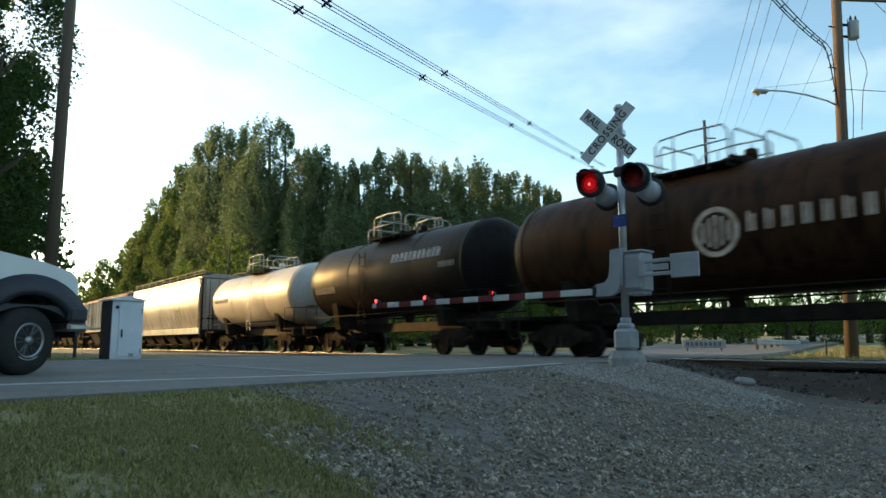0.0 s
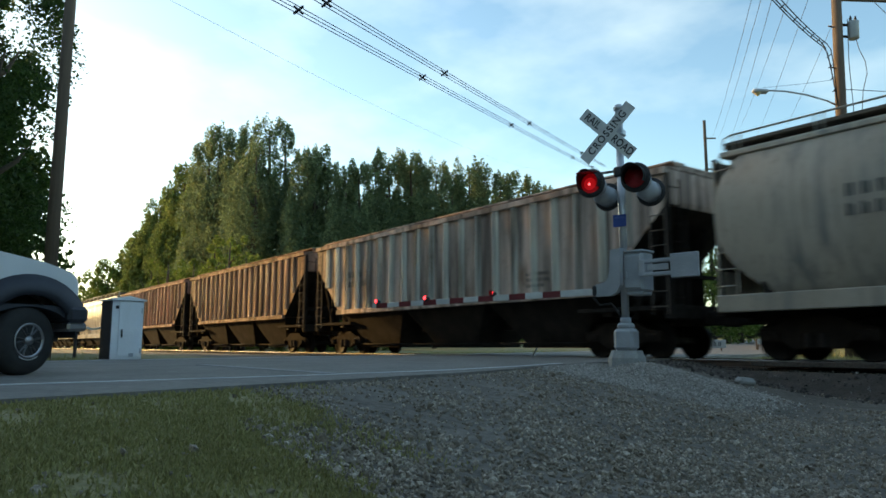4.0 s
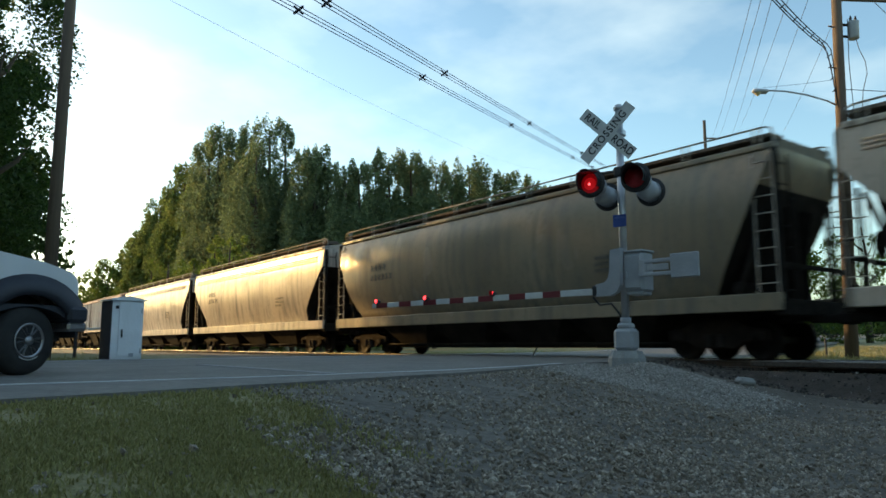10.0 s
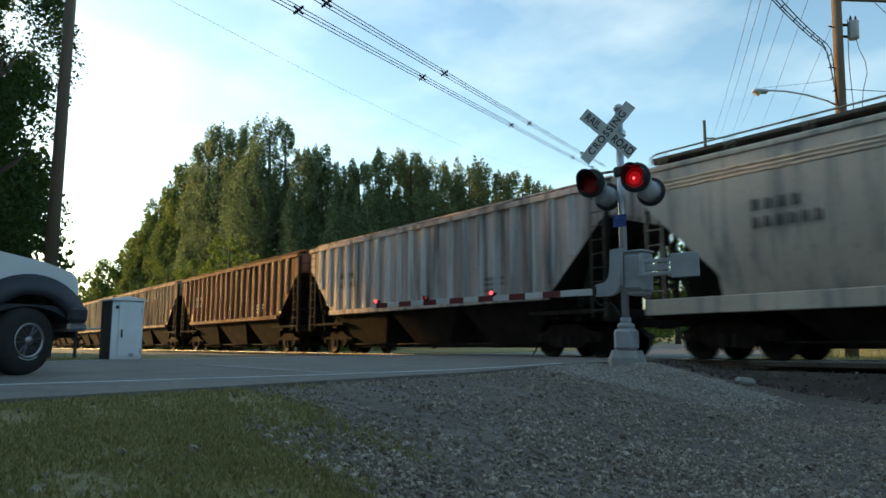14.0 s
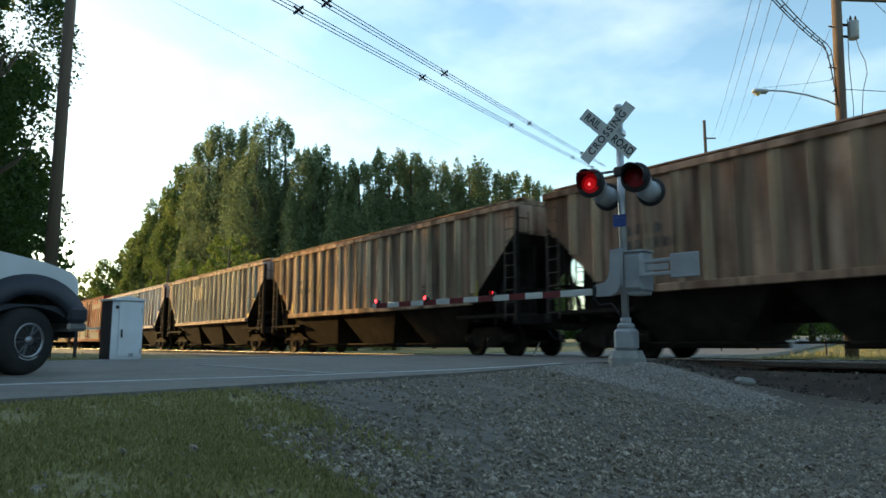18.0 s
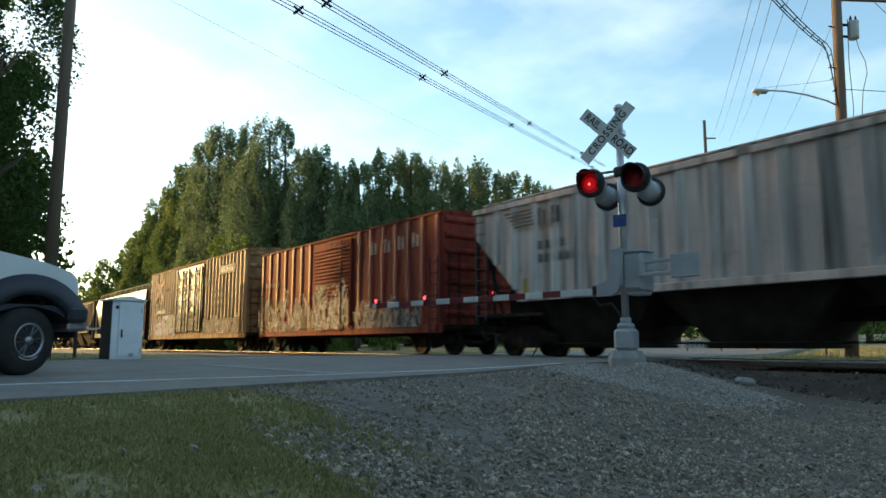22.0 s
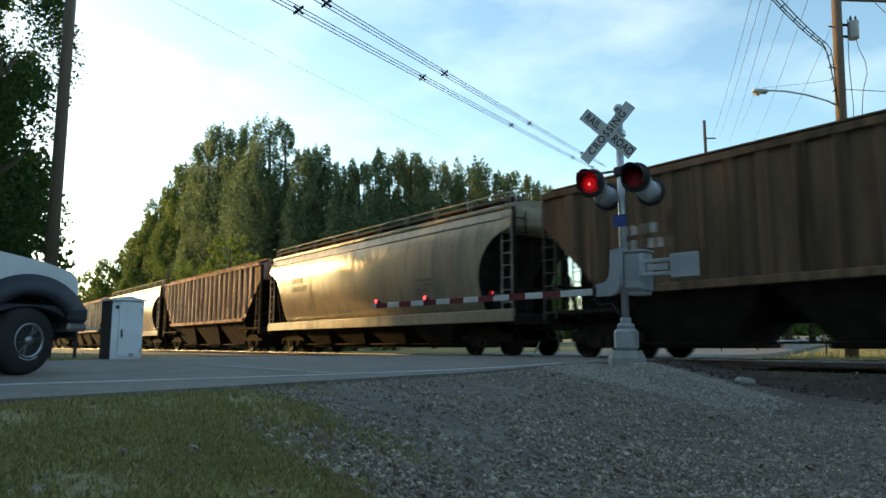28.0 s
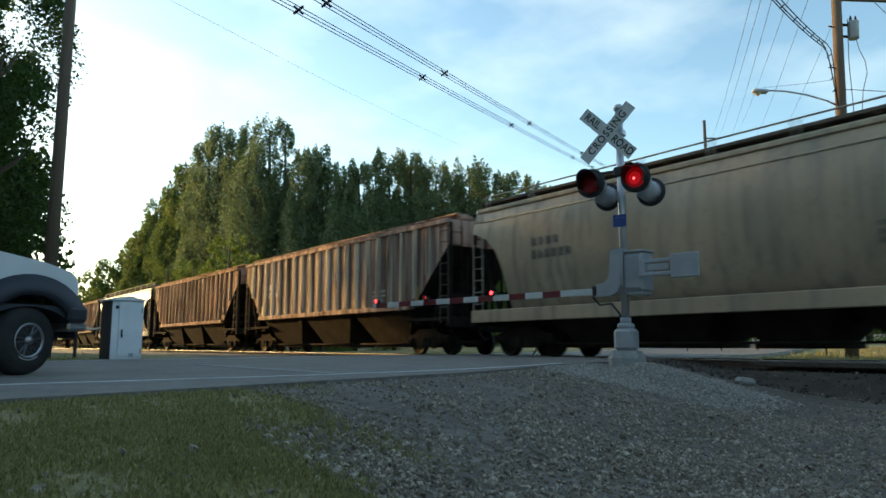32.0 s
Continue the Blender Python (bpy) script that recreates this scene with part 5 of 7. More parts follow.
# ---- crossing signal ----
def make_signal():
    sig = thing("crossing_signal", "silver railway crossing signal mast with lowered gate", "crossing signal", Matrix.Translation((MAST.x, MAST.y, 0)))
    oct8 = lambda r: [(r * math.cos(math.pi / 8 + k * math.pi / 4), r * math.sin(math.pi / 8 + k * math.pi / 4)) for k in range(8)]
    b = Build()
    vs = [(x, y, -0.25) for x, y in oct8(0.32)] + [(x, y, 0.10) for x, y in oct8(0.30)] + [(x, y, 0.22) for x, y in oct8(0.25)]
    fs = [(i + 8 * j, (i + 1) % 8 + 8 * j, (i + 1) % 8 + 8 * j + 8, i + 8 * j + 8) for j in range(2) for i in range(8)] + [tuple(range(16, 24)), tuple(reversed(range(8)))]
    part("foundation", b.add(vs, fs), M_CONCRETE, sig, "grey concrete foundation block")
    part("base_casting", Build().box((0, 0, 0.40), (0.34, 0.34, 0.36), 0.05, pose(0, 0, 0, 0, 0, -34)).box((0, 0, 0.62), (0.24, 0.24, 0.10), 0.03, pose(0, 0, 0, 0, 0, -34)).tube([(0, 0, 0.64), (0, 0, 0.76)], 0.09, 16), M_GREYPAINT, sig, "grey cast junction base")
    part("mast_pole", Build().tube([(0, 0, 0.6), (0, 0, 4.36)], 0.064, 20), M_ALU, sig, "bright aluminium pole")
    part("pole_cap", Build().lathe([(0, 0.08), (0.05, 0.085), (0.09, 0.06), (0.10, 0)], pose(0, 0, 4.34, 0, -90, 0), 16), M_ALU, sig)
    face = pose(0, 0, 0, 0, 0, -34)       # local -y faces the oncoming traffic
    for ang, word, sx in ((-45, "RAIL  ROAD", 0), (45, "CROSSING", -0.012)):
        m = face @ pose(-0.17, -0.11 + sx, 3.93) @ Matrix.Rotation(radians(-ang), 4, "Y")
        bl = part("crossbuck_blade", Build().box((0, 0, 0), (1.22, 0.006, 0.225), 0.002), M_WHITE, sig, "white sign blade with black letters", m)
        for w2, x2, gap in ((word[:4], -0.365, 1.04), (word[-4:], 0.365, 1.04)) if " " in word else ((word, 0, 1.22),):
            cu = bpy.data.curves.new("letters", "FONT")
            cu.body, cu.size, cu.align_x, cu.align_y, cu.extrude = w2, 0.19, "CENTER", "CENTER", 0.001
            cu.space_character, cu.offset = gap, 0.004
            cu.materials.append(M_BLACK)
            tx = new("letters", cu)
            tx.parent = bl
            tx.matrix_local = pose(x2, -0.006, 0, 90, 0, 0) @ Matrix.Diagonal((0.86, 1, 1, 1))
    part("sign_bracket", Build().box((-0.10, -0.06, 3.93), (0.28, 0.05, 0.10), 0.01).box((0, 0, 3.93), (0.18, 0.18, 0.12), 0.02), M_ALU, sig, m=face)
    # lamp arm and four lamp heads, two towards each direction of the road
    part("lamp_arm", Build().tube([(-0.42, 0, 3.27), (0.42, 0, 3.27)], 0.022, 10).box((0, 0, 3.24), (0.2, 0.2, 0.18), 0.03), M_BLACK, sig, m=face)
    for s in (-1, 1):
        for back in (0, 1):
            head = face @ pose(s * 0.385, 0, 3.02 - 0.10 * back) @ pose(0, 0, 0, 0, 0, -90 + 180 * back) @ pose(0.385, 0, 0)
            h = part("lamp_head", Build().lathe([(0.0, 0.10), (0.0, 0.25), (0.012, 0.25), (0.012, 0.180)], None, 32), M_BLACK, sig, "black round lamp head with hood", head)
            part("housing", Build().lathe([(-0.33, 0.0001), (-0.33, 0.14), (-0.28, 0.175), (-0.004, 0.185)], None, 28), M_HOODIN, h, "pale grey lamp housing")
            hood = Build()
            vs, fs = [], []
            nseg = 20
            for k in range(nseg + 1):
                a = radians(-30 + 240 * k / nseg)
                depth = 0.30 - 0.14 * (1 - math.sin(max(0, min(math.pi, a))))
                for r in (0.182, 0.190):
                    vs += [(0.012, r * math.cos(a), r * math.sin(a)), (0.012 + depth, r * math.cos(a), r * math.sin(a))]
            for k in range(nseg):
                o = 4 * k
                fs += [(o, o + 1, o + 5, o + 4), (o + 2, o + 6, o + 7, o + 3), (o + 1, o + 3, o + 7, o + 5), (o, o + 4, o + 6, o + 2)]
            part("hood", hood.add(vs, fs, True), M_BLACK, h)
            part("lens", Build().lathe([(0.0, 0.172), (0.012, 0.168), (0.022, 0.12), (0.026, 0.0001)], None, 28), M_REDGLOW, h, "red glass lens")
            part("lens_glow", Build().lathe([(0.0235, 0.105), (0.027, 0.09), (0.028, 0.0001)], pose(0, -0.01, -0.01), 20), M_REDMID, h, "brighter middle of the lens")
            part("lamp_core", Build().lathe([(0.026, 0.024), (0.031, 0.020), (0.033, 0.0001)], pose(0, -0.02, -0.015), 16), M_REDCORE, h, "bright centre of the lens")
            # Added flap: covers and bares the ever-lit lens, so the lamp seems to flash.
            sh = part("shutter", Build().lathe([(-0.003, 0.0001), (-0.003, 0.176), (0.003, 0.176), (0.003, 0.0001)], pose(0, 0, -0.160), 28), M_REDDARK, h, "added dark red flap hiding the lit lens", pose(0.036, 0, 0.160))
            SHUTTERS.append((sh, (s > 0) != bool(back), (0.036, 0, 0.160)))
            part("lamp_stem", Build().tube([(-0.10, 0, 0.14), (-0.10, 0, 0.24)], 0.02, 8), M_BLACK, h)
    part("notice_plate", Build().box((-0.02, -0.075, 2.39), (0.23, 0.008, 0.21), 0.002), M_BLUE, sig, "small blue notice plate", face)
    tagged(part("sign_line", bars(Build(), -0.10, 2.43, 0.17, 0.03, 6, -0.082, random.Random(5)), M_BLUEPALE, sig, m=face), kind="stuff")
    # gate machine and arm; local x of gate runs along the arm
    ga = math.atan2(16.5 - 11.8, -1.55 - 2.98)
    g = pose(0, 0, 0, 0, 0, math.degrees(ga))
    part("gate_machine", Build().box((-0.24, -0.06, 1.50), (0.36, 0.36, 0.66), 0.04).box((-0.24, -0.06, 1.845), (0.39, 0.39, 0.035), 0.01).box((-0.24, -0.06, 1.15), (0.30, 0.30, 0.06), 0.02), M_GREYPAINT, sig, "grey gate mechanism box", g)
    part("machine_door", Build().box((-0.24, 0.13, 1.50), (0.30, 0.025, 0.54), 0.01).box((-0.13, 0.148, 1.45), (0.03, 0.02, 0.10), 0.004), M_GREYPAINT, sig, m=g)
    part("machine_bracket", Build().box((0, 0.0, 1.57), (0.26, 0.20, 0.52), 0.02), M_GREYPAINT, sig, m=g)
    cw = part("counterweight_arm", Build().box((-0.78, 0.20, 1.43), (0.76, 0.05, 0.06), 0.01).box((-0.78, 0.20, 1.64), (0.76, 0.05, 0.06), 0.01).box((-0.46, 0.20, 1.535), (0.10, 0.06, 0.27), 0.01).box((-0.74, 0.21, 1.535), (0.36, 0.02, 0.10), 0.004), M_GREYPAINT, sig, "grey twin counterweight bars", g)
    part("counterweight", Build().box((-1.19, 0.20, 1.535), (0.46, 0.06, 0.38), 0.012).box((-1.19, 0.165, 1.535), (0.30, 0.03, 0.24), 0.01), M_GREYPAINT, cw)
    casting = [(-0.09, 1.90), (0.10, 1.88), (0.12, 1.55), (0.15, 1.42), (0.22, 1.35), (0.40, 1.32), (0.40, 1.12), (0.12, 1.12), (0.0, 1.17), (-0.07, 1.30)]
    part("arm_support", Build().prism(casting, 0.15, 0.26), M_GREYPAINT, sig, "grey curved gate arm casting", g)
    part("arm_clamp", Build().box((0.42, 0.205, 1.22), (0.10, 0.13, 0.17), 0.02).tube([(0.42, 0.27, 1.26), (0.42, 0.29, 1.26)], 0.03, 10), M_BLACK, sig, "dark clamp holding the gate arm", g)
    part("conduit", Build().tube([(0.50, 0.2, 1.12), (0.40, 0.14, 0.98), (0.20, 0.1, 1.0), (0.10, 0.05, 0.85), (0.05, 0, 0.72)], 0.018, 8), M_BLACK, sig, m=g)
    arm = part("gate_arm", Build().box((3.45, 0.21, 1.205), (6.1, 0.04, 0.11), 0.006), M_WHITE, sig, "red and white striped gate arm", g)
    for k in range(7):
        part("red_stripe", Build().box((1.35 + 0.80 * k, 0.21, 1.205), (0.40, 0.046, 0.113), 0.004), M_REDSHEET, arm)
    for k, x in enumerate((6.30, 4.65, 2.75)):
        lp = part("arm_lamp", Build().box((x, 0.21, 1.28), (0.10, 0.10, 0.09), 0.02).lathe([(0, 0.05), (0.02, 0.052), (0.02, 0.045)], pose(x, 0.26, 1.30, 0, 0, 90), 12), M_BLACK, arm, "small red lamp on the gate arm")
        part("arm_lens", Build().lathe([(0, 0.042), (0.02, 0.04), (0.03, 0.0001)], pose(x, 0.262, 1.305, 0, 0, 90), 14), M_REDGLOW2, lp)
        if k:
            piv = (x, 0.298, 1.35)
            # The same kind of added flap makes this arm lamp flash.
            sh = part("arm_shutter", Build().box((0, 0, -0.045), (0.09, 0.004, 0.09)), M_REDDARK, lp, m=pose(*piv))
            ARM_SHUTTERS.append((sh, k == 2, piv))


M_BLUEPALE = surface("faded_blue_lettering", (0.12, 0.20, 0.42), (0.08, 0.14, 0.34), 6, 0.6, relief=0)
M_HOODIN = surface("pale_grey_hood_paint", (0.46, 0.48, 0.50), (0.36, 0.38, 0.40), 4, 0.5)
SHUTTERS, ARM_SHUTTERS = [], []


def make_cabinet():
    c = thing("signal_cabinet", "white steel railway signal cabinet with dark side", "cabinet", Matrix.Translation((-7.40, 15.85, -0.11)) @ pose(0, 0, 0, 0, 0, 45))
    part("body", Build().box((0.35, 0.31, 0.76), (0.70, 0.62, 1.32), 0.012), M_CABINET, c)
    # Shade on the cabinet's left side is put in as a dark navy panel.
    part("side_panel", Build().box((-0.008, 0.31, 0.76), (0.02, 0.60, 1.30), 0.004), M_NAVY, c, "side panel coloured dark blue for shade")
    part("roof_cap", Build().prism([(-0.05, 1.42), (0.75, 1.42), (0.75, 1.45), (0.35, 1.53), (-0.05, 1.45)], -0.05, 0.67), M_CABINET, c, "shallow pitched roof cap")
    part("plinth", Build().box((0.35, 0.31, 0.05), (0.74, 0.66, 0.10), 0.01), M_CONCRETE, c)
    d = part("door", Build().box((0.40, -0.010, 0.78), (0.50, 0.022, 1.22), 0.006), M_CABINET, c)
    part("handle", Build().tube([(0.22, -0.05, 0.62), (0.22, -0.05, 0.74)], 0.014, 8).box((0.22, -0.03, 0.68), (0.03, 0.03, 0.18), 0.004), M_BLACK, d, "black lift handle")
    for z in (0.3, 1.2):
        part("hinge", Build().tube([(0.655, -0.02, z - 0.06), (0.655, -0.02, z + 0.06)], 0.014, 8), M_GREYPAINT, d)
    part("padlock", Build().box((0.10, -0.02, 1.27), (0.07, 0.03, 0.07), 0.01), M_BLACK, c)
    part("vent", Build().box((0.45, -0.025, 0.20), (0.10, 0.01, 0.08), 0.003), M_GREYPAINT, d)


M_NAVY = surface("shaded_side_navy", (0.03, 0.03, 0.045), (0.045, 0.04, 0.05), 3, 0.6)


def make_pickup():
    H = math.pi / 2 - radians(31)
    M_BODYW = surface("white_car_paint", (0.74, 0.75, 0.76), (0.68, 0.69, 0.70), 1.5, 0.28, fine=0.06, relief=0)
    M_CLAD = surface("dark_grey_cladding", (0.022, 0.025, 0.036), (0.03, 0.034, 0.047), 3, 0.5, relief=0)
    M_TYRE = surface("black_rubber", (0.018, 0.018, 0.018), (0.028, 0.027, 0.026), 10, 0.85)
    M_GLASS = shader("tinted_glass", 0.05)[0]
    M_GLASS.node_tree.nodes["Principled BSDF"].inputs["Base Color"].default_value = (0.02, 0.025, 0.03, 1)
    M_CHROME = surface("polished_alloy", (0.42, 0.42, 0.43), (0.30, 0.30, 0.32), 6, 0.35, 0.9, relief=0)
    M_LAMP = surface("headlamp_glass", (0.5, 0.5, 0.5), (0.35, 0.35, 0.36), 6, 0.12, relief=0)
    # origin on the road under the near front wheel's outer face; x ahead, y to the far side
    w = Vector((-4.235, 7.304))
    t = thing("pickup_truck", "white pickup truck with dark grey lower cladding waiting", "pickup truck", Matrix.Translation((w.x, w.y, 0.0)) @ Matrix.Rotation(H, 4, "Z") @ Matrix.Scale(0.88, 4))
    zl = 0.42
    lower = [(-4.6, zl + 0.1), (-4.6, 0.82), (0.60, 0.82), (0.60, 0.50), (0.595, 0.46), (0.59, zl + 0.02)]
    arch = [(0.585 * math.cos(a), 0.40 + 0.40 * math.sin(a)) for a in [radians(5 + 170 * k / 14) for k in range(15)]]
    rear = [(x - 3.65, z) for x, z in arch]
    lower += [p for p in arch] + [(-0.62, zl), (-3.03, zl)] + rear + [(-4.27, zl + 0.04)]
    part("lower_body", Build().prism(lower, 0.04, 1.92), M_CLAD, t, "dark grey lower body with wheel arches")
    up = [(0.45, 0.83), (0.55, 0.83), (0.585, 0.98), (0.575, 1.11), (0.545, 1.19), (0.47, 1.245), (0.15, 1.335), (-0.60, 1.445), (-1.0, 1.47), (-4.6, 1.47), (-4.62, 0.83), (-4.25, 0.83)]
    for cx in (-3.65, 0.0):
        up += [(cx - 0.60 * math.cos(a), 0.40 + 0.60 * math.sin(a)) for a in [radians(46 + 88 * k / 8) for k in range(9)]]
    part("upper_body", Build().prism(up, 0.06, 1.90), M_BODYW, t, "white upper body and bonnet")
    part("bonnet", Build().prism([(0.53, 1.20), (0.46, 1.27), (0.15, 1.36), (-0.62, 1.475), (-0.95, 1.50), (-0.95, 1.40), (0.4, 1.19)], 0.18, 1.78), M_CLAD2, t, "dark bonnet stripe")
    cab = part("cab", Build().prism([(-0.95, 1.43), (-1.55, 1.95), (-2.9, 1.97), (-3.05, 1.43)], 0.16, 1.80), M_BODYW, t)
    part("windscreen", Build().prism([(-0.97, 1.46), (-1.52, 1.93), (-1.49, 1.94), (-0.93, 1.46)], 0.26, 1.70), M_GLASS, cab)
    part("side_window", Build().prism([(-1.15, 1.48), (-1.62, 1.89), (-2.85, 1.91), (-2.95, 1.48)], 0.150, 0.158), M_GLASS, cab)
    for cx in (0, -3.65):
        vs, fs = [], []
        for k in range(17):
            a = radians(34 + 146 * k / 16)
            for r, y in ((0.535, -0.02), (0.60, -0.035), (0.78, 0.02), (0.78, 0.07), (0.535, 0.07)):
                vs.append((cx + r * math.cos(a), y, 0.40 + r * math.sin(a)))
        for k in range(16):
            for q in range(5):
                fs.append((5 * k + q, 5 * k + (q + 1) % 5, 5 * k + 5 + (q + 1) % 5, 5 * k + 5 + q))
        part("wheel_arch_flare", Build().add(vs, fs, True), M_CLAD, t, "dark wheel arch flare")
        part("wheel_well", Build().prism([(cx + 0.58 * math.cos(a), 0.40 + 0.58 * math.sin(a)) for a in [radians(180 * k / 12) for k in range(13)]], 0.42, 0.60), M_BLACK, t)
    bp = part("front_bumper", Build().box((0.55, 0.96, 0.72), (0.26, 2.02, 0.20), 0.04), M_CLAD, t, "dark front bumper")
    part("bumper_trim", Build().box((0.555, 0.96, 0.57), (0.25, 1.98, 0.11), 0.03), M_CHROME, bp, "bright lower bumper strip")
    part("grille", Build().box((0.55, 0.98, 0.97), (0.10, 1.0, 0.30), 0.02), M_BLACK, t)
    for y in (0.26, 1.70):
        part("headlight", Build().box((0.52, y, 0.98), (0.12, 0.38, 0.17), 0.04), M_LAMP, t, "clear headlight")
    part("mirror", Build().box((-1.05, -0.10, 1.50), (0.10, 0.22, 0.24), 0.04), M_BLACK, t)
    tyre = Build().lathe([(0, 0.195), (-0.014, 0.25), (-0.012, 0.29), (0.006, 0.35), (0.035, 0.388), (0.07, 0.400), (0.20, 0.400), (0.24, 0.388), (0.27, 0.35), (0.27, 0.195)], pose(0, 0, 0, 0, 0, 90), 36).mesh("tyre")
    rim = Build()
    rim.lathe([(0.03, 0.192), (0.0, 0.192), (0.0, 0.174), (0.03, 0.168), (0.10, 0.160), (0.10, 0.02)], pose(0, 0, 0, 0, 0, 90), 32)
    for k in range(6):
        for da in (-0.16, 0.16):
            a = k * math.pi / 3 + da
            rim.box((0.115 * math.cos(a), 0.015, 0.115 * math.sin(a)), (0.13, 0.05, 0.026), 0.008, Matrix.Rotation(-a, 4, "Y"))
    rim.lathe([(0.0, 0.0001), (0.0, 0.06), (0.05, 0.07)], pose(0, 0, 0, 0, 0, 90), 14)
    rimm = rim.mesh("rim")
    for cx in (0, -3.65):
        for far in (0, 1):
            wh = part("wheel", Build().lathe([(0.08, 0.0001), (0.08, 0.19), (0.24, 0.19)], pose(0, 0, 0, 0, 0, 90), 20), M_BLACK, t, m=pose(cx, 0.03 if not far else 1.93, 0.400, 0, 0, 180 * far + (14 if cx == 0 else 0)))
            part("tyre", tyre, M_TYRE, wh)
            lt = Build()
            for q in range(9):
                a = radians(-122 + 8.0 * q)
                lt.box((0.222 * math.cos(a), -0.012, 0.222 * math.sin(a)), (0.020, 0.006, 0.012), 0, Matrix.Rotation(-a - math.pi / 2, 4, "Y"))
            tagged(part("tyre_lettering", lt, M_WHITE, wh, "white raised bars on the tyre wall"), kind="stuff")
            part("rim", rimm, M_ALLOY, wh, "grey alloy rim with bright lip")
            part("rim_lip", Build().lathe([(0.002, 0.206), (-0.016, 0.204), (-0.016, 0.188), (0.004, 0.178)], pose(0, 0, 0, 0, 0, 90), 36), M_CHROME, wh)
            part("hub_cap", Build().lathe([(0.10, 0.06), (-0.015, 0.055), (-0.03, 0.03), (-0.03, 0.0001)], pose(0, 0, 0, 0, 0, 90), 16), M_CHROME, wh)


M_CLAD2 = surface("faded_dark_bonnet", (0.10, 0.105, 0.11), (0.13, 0.135, 0.14), 2, 0.35, relief=0)
M_ALLOY = surface("grey_alloy", (0.075, 0.075, 0.08), (0.12, 0.12, 0.125), 6, 0.35, 0.7, relief=0)


# ---- poles and wires ----
def pole_body(h, r0, r1):
    return Build().tube([(0, 0, -0.4), (0, 0, h * 0.5), (0, 0, h)], [r0, (r0 + r1) / 2, r1], 16)


M_WIREPALE = surface("bare_aluminium_wire", (0.12, 0.13, 0.15), (0.10, 0.11, 0.13), 2, 0.7, relief=0, spec=0.1)


def wire(name, a, b, sag, r, label, n=16, mat=M_WIRE):
    a, b = Vector(a), Vector(b)
    pts = []
    for i in range(n + 1):
        t = i / n
        q = a.lerp(b, t)
        q.z -= 4 * sag * t * (1 - t)
        pts.append(q)
    return solid(name, Build().tube(pts, r, 6), mat, label, "overhead wire", group="overhead wires")


def make_poles():
    g = "utility poles"
    p1 = thing("utility_pole", "plain brown wooden utility pole beside the road", "utility pole", Matrix.Translation((-9.73, 17.4, -0.1)), g)
    part("pole", pole_body(13.0, 0.165, 0.12), M_POLE, p1)
    R = Vector((12.60, 22.0))
    p2 = thing("utility_pole", "wooden utility pole with street lamp and transformer", "utility pole", Matrix.Translation((R.x, R.y, -0.12)) @ pose(0, 0, 0, 0, 1.9, 0), g)
    part("pole", pole_body(14.0, 0.20, 0.14), M_POLE, p2)
    arm = [(-0.10, 0.0, 8.10), (-0.45, 0, 8.27), (-1.1, 0, 8.44), (-1.8, -0.05, 8.52), (-2.4, -0.05, 8.53)]
    lamp = part("lamp_arm", Build().tube(arm, 0.03, 8), M_ALU, p2, "curved metal lamp arm")
    part("lamp_head", Build().box((-2.62, -0.05, 8.49), (0.50, 0.22, 0.14), 0.05), M_GREYPAINT, lamp, "grey cobra-head street lamp")
    part("lamp_bowl", Build().lathe([(0, 0.0001), (0.05, 0.07), (0.10, 0.10), (0.12, 0.10)], pose(-2.70, -0.05, 8.32, 0, -90, 0), 14), M_BOWL, lamp, "yellowed lamp bowl")
    tf = part("transformer", Build().lathe([(0, 0.14), (0.02, 0.165), (0.52, 0.165), (0.55, 0.175), (0.58, 0.175), (0.63, 0.09), (0.64, 0.0001)], pose(0.46, -0.1, 10.35, 0, -90, 0), 20), M_GREYPAINT, p2, "grey can transformer")
    for x in (-0.08, 0.08):
        part("bushing", Build().lathe([(0, 0.03), (0.03, 0.05), (0.06, 0.03), (0.09, 0.05), (0.12, 0.03), (0.18, 0.02), (0.18, 0.0001)], pose(0.46 + x, -0.1, 10.97, 0, -90, 0), 8), M_BLACK, tf)
    for z in (10.45, 10.85):
        part("transformer_bracket", Build().box((0.24, -0.05, z), (0.2, 0.08, 0.06)), M_STEELDARK, p2)
    part("crossarm", Build().box((0.95, 0, 11.78), (2.1, 0.10, 0.12), 0.01), M_POLE, p2)
    for x in (0.35, 0.7, 1.2, 1.8):
        part("insulator", Build().lathe([(0, 0.03), (0.04, 0.06), (0.08, 0.035), (0.12, 0.06), (0.16, 0.03), (0.2, 0.0001)], pose(x, 0, 11.78, 0, -90, 0), 8), M_BLACK, p2)
    for z in (9.35, 10.75):
        part("cable_bracket", Build().tube([(0, 0, z), (-0.35, -0.1, z + 0.02)], 0.025, 6), M_BLACK, p2)
    part("down_lead", Build().tube([(0.25, -0.15, 11.0), (0.22, -0.18, 9.5), (0.3, -0.18, 8.0), (0.24, -0.16, 6.8)], 0.012, 5), M_BLACK, p2)
    part("down_lead", Build().tube([(0.52, -0.1, 10.4), (0.62, -0.1, 10.0), (0.80, -0.1, 9.6), (0.84, -0.1, 9.2), (0.68, -0.1, 8.6), (0.62, -0.1, 7.9), (0.58, -0.1, 7.3)], 0.012, 5), M_BLACK, p2)
    F = Vector((19.9, 52))
    p3 = thing("utility_pole", "far thin utility pole with a short crossarm", "utility pole", Matrix.Translation((F.x, F.y, 0)), g)
    part("pole", pole_body(17.3, 0.14, 0.11), M_BARK, p3)
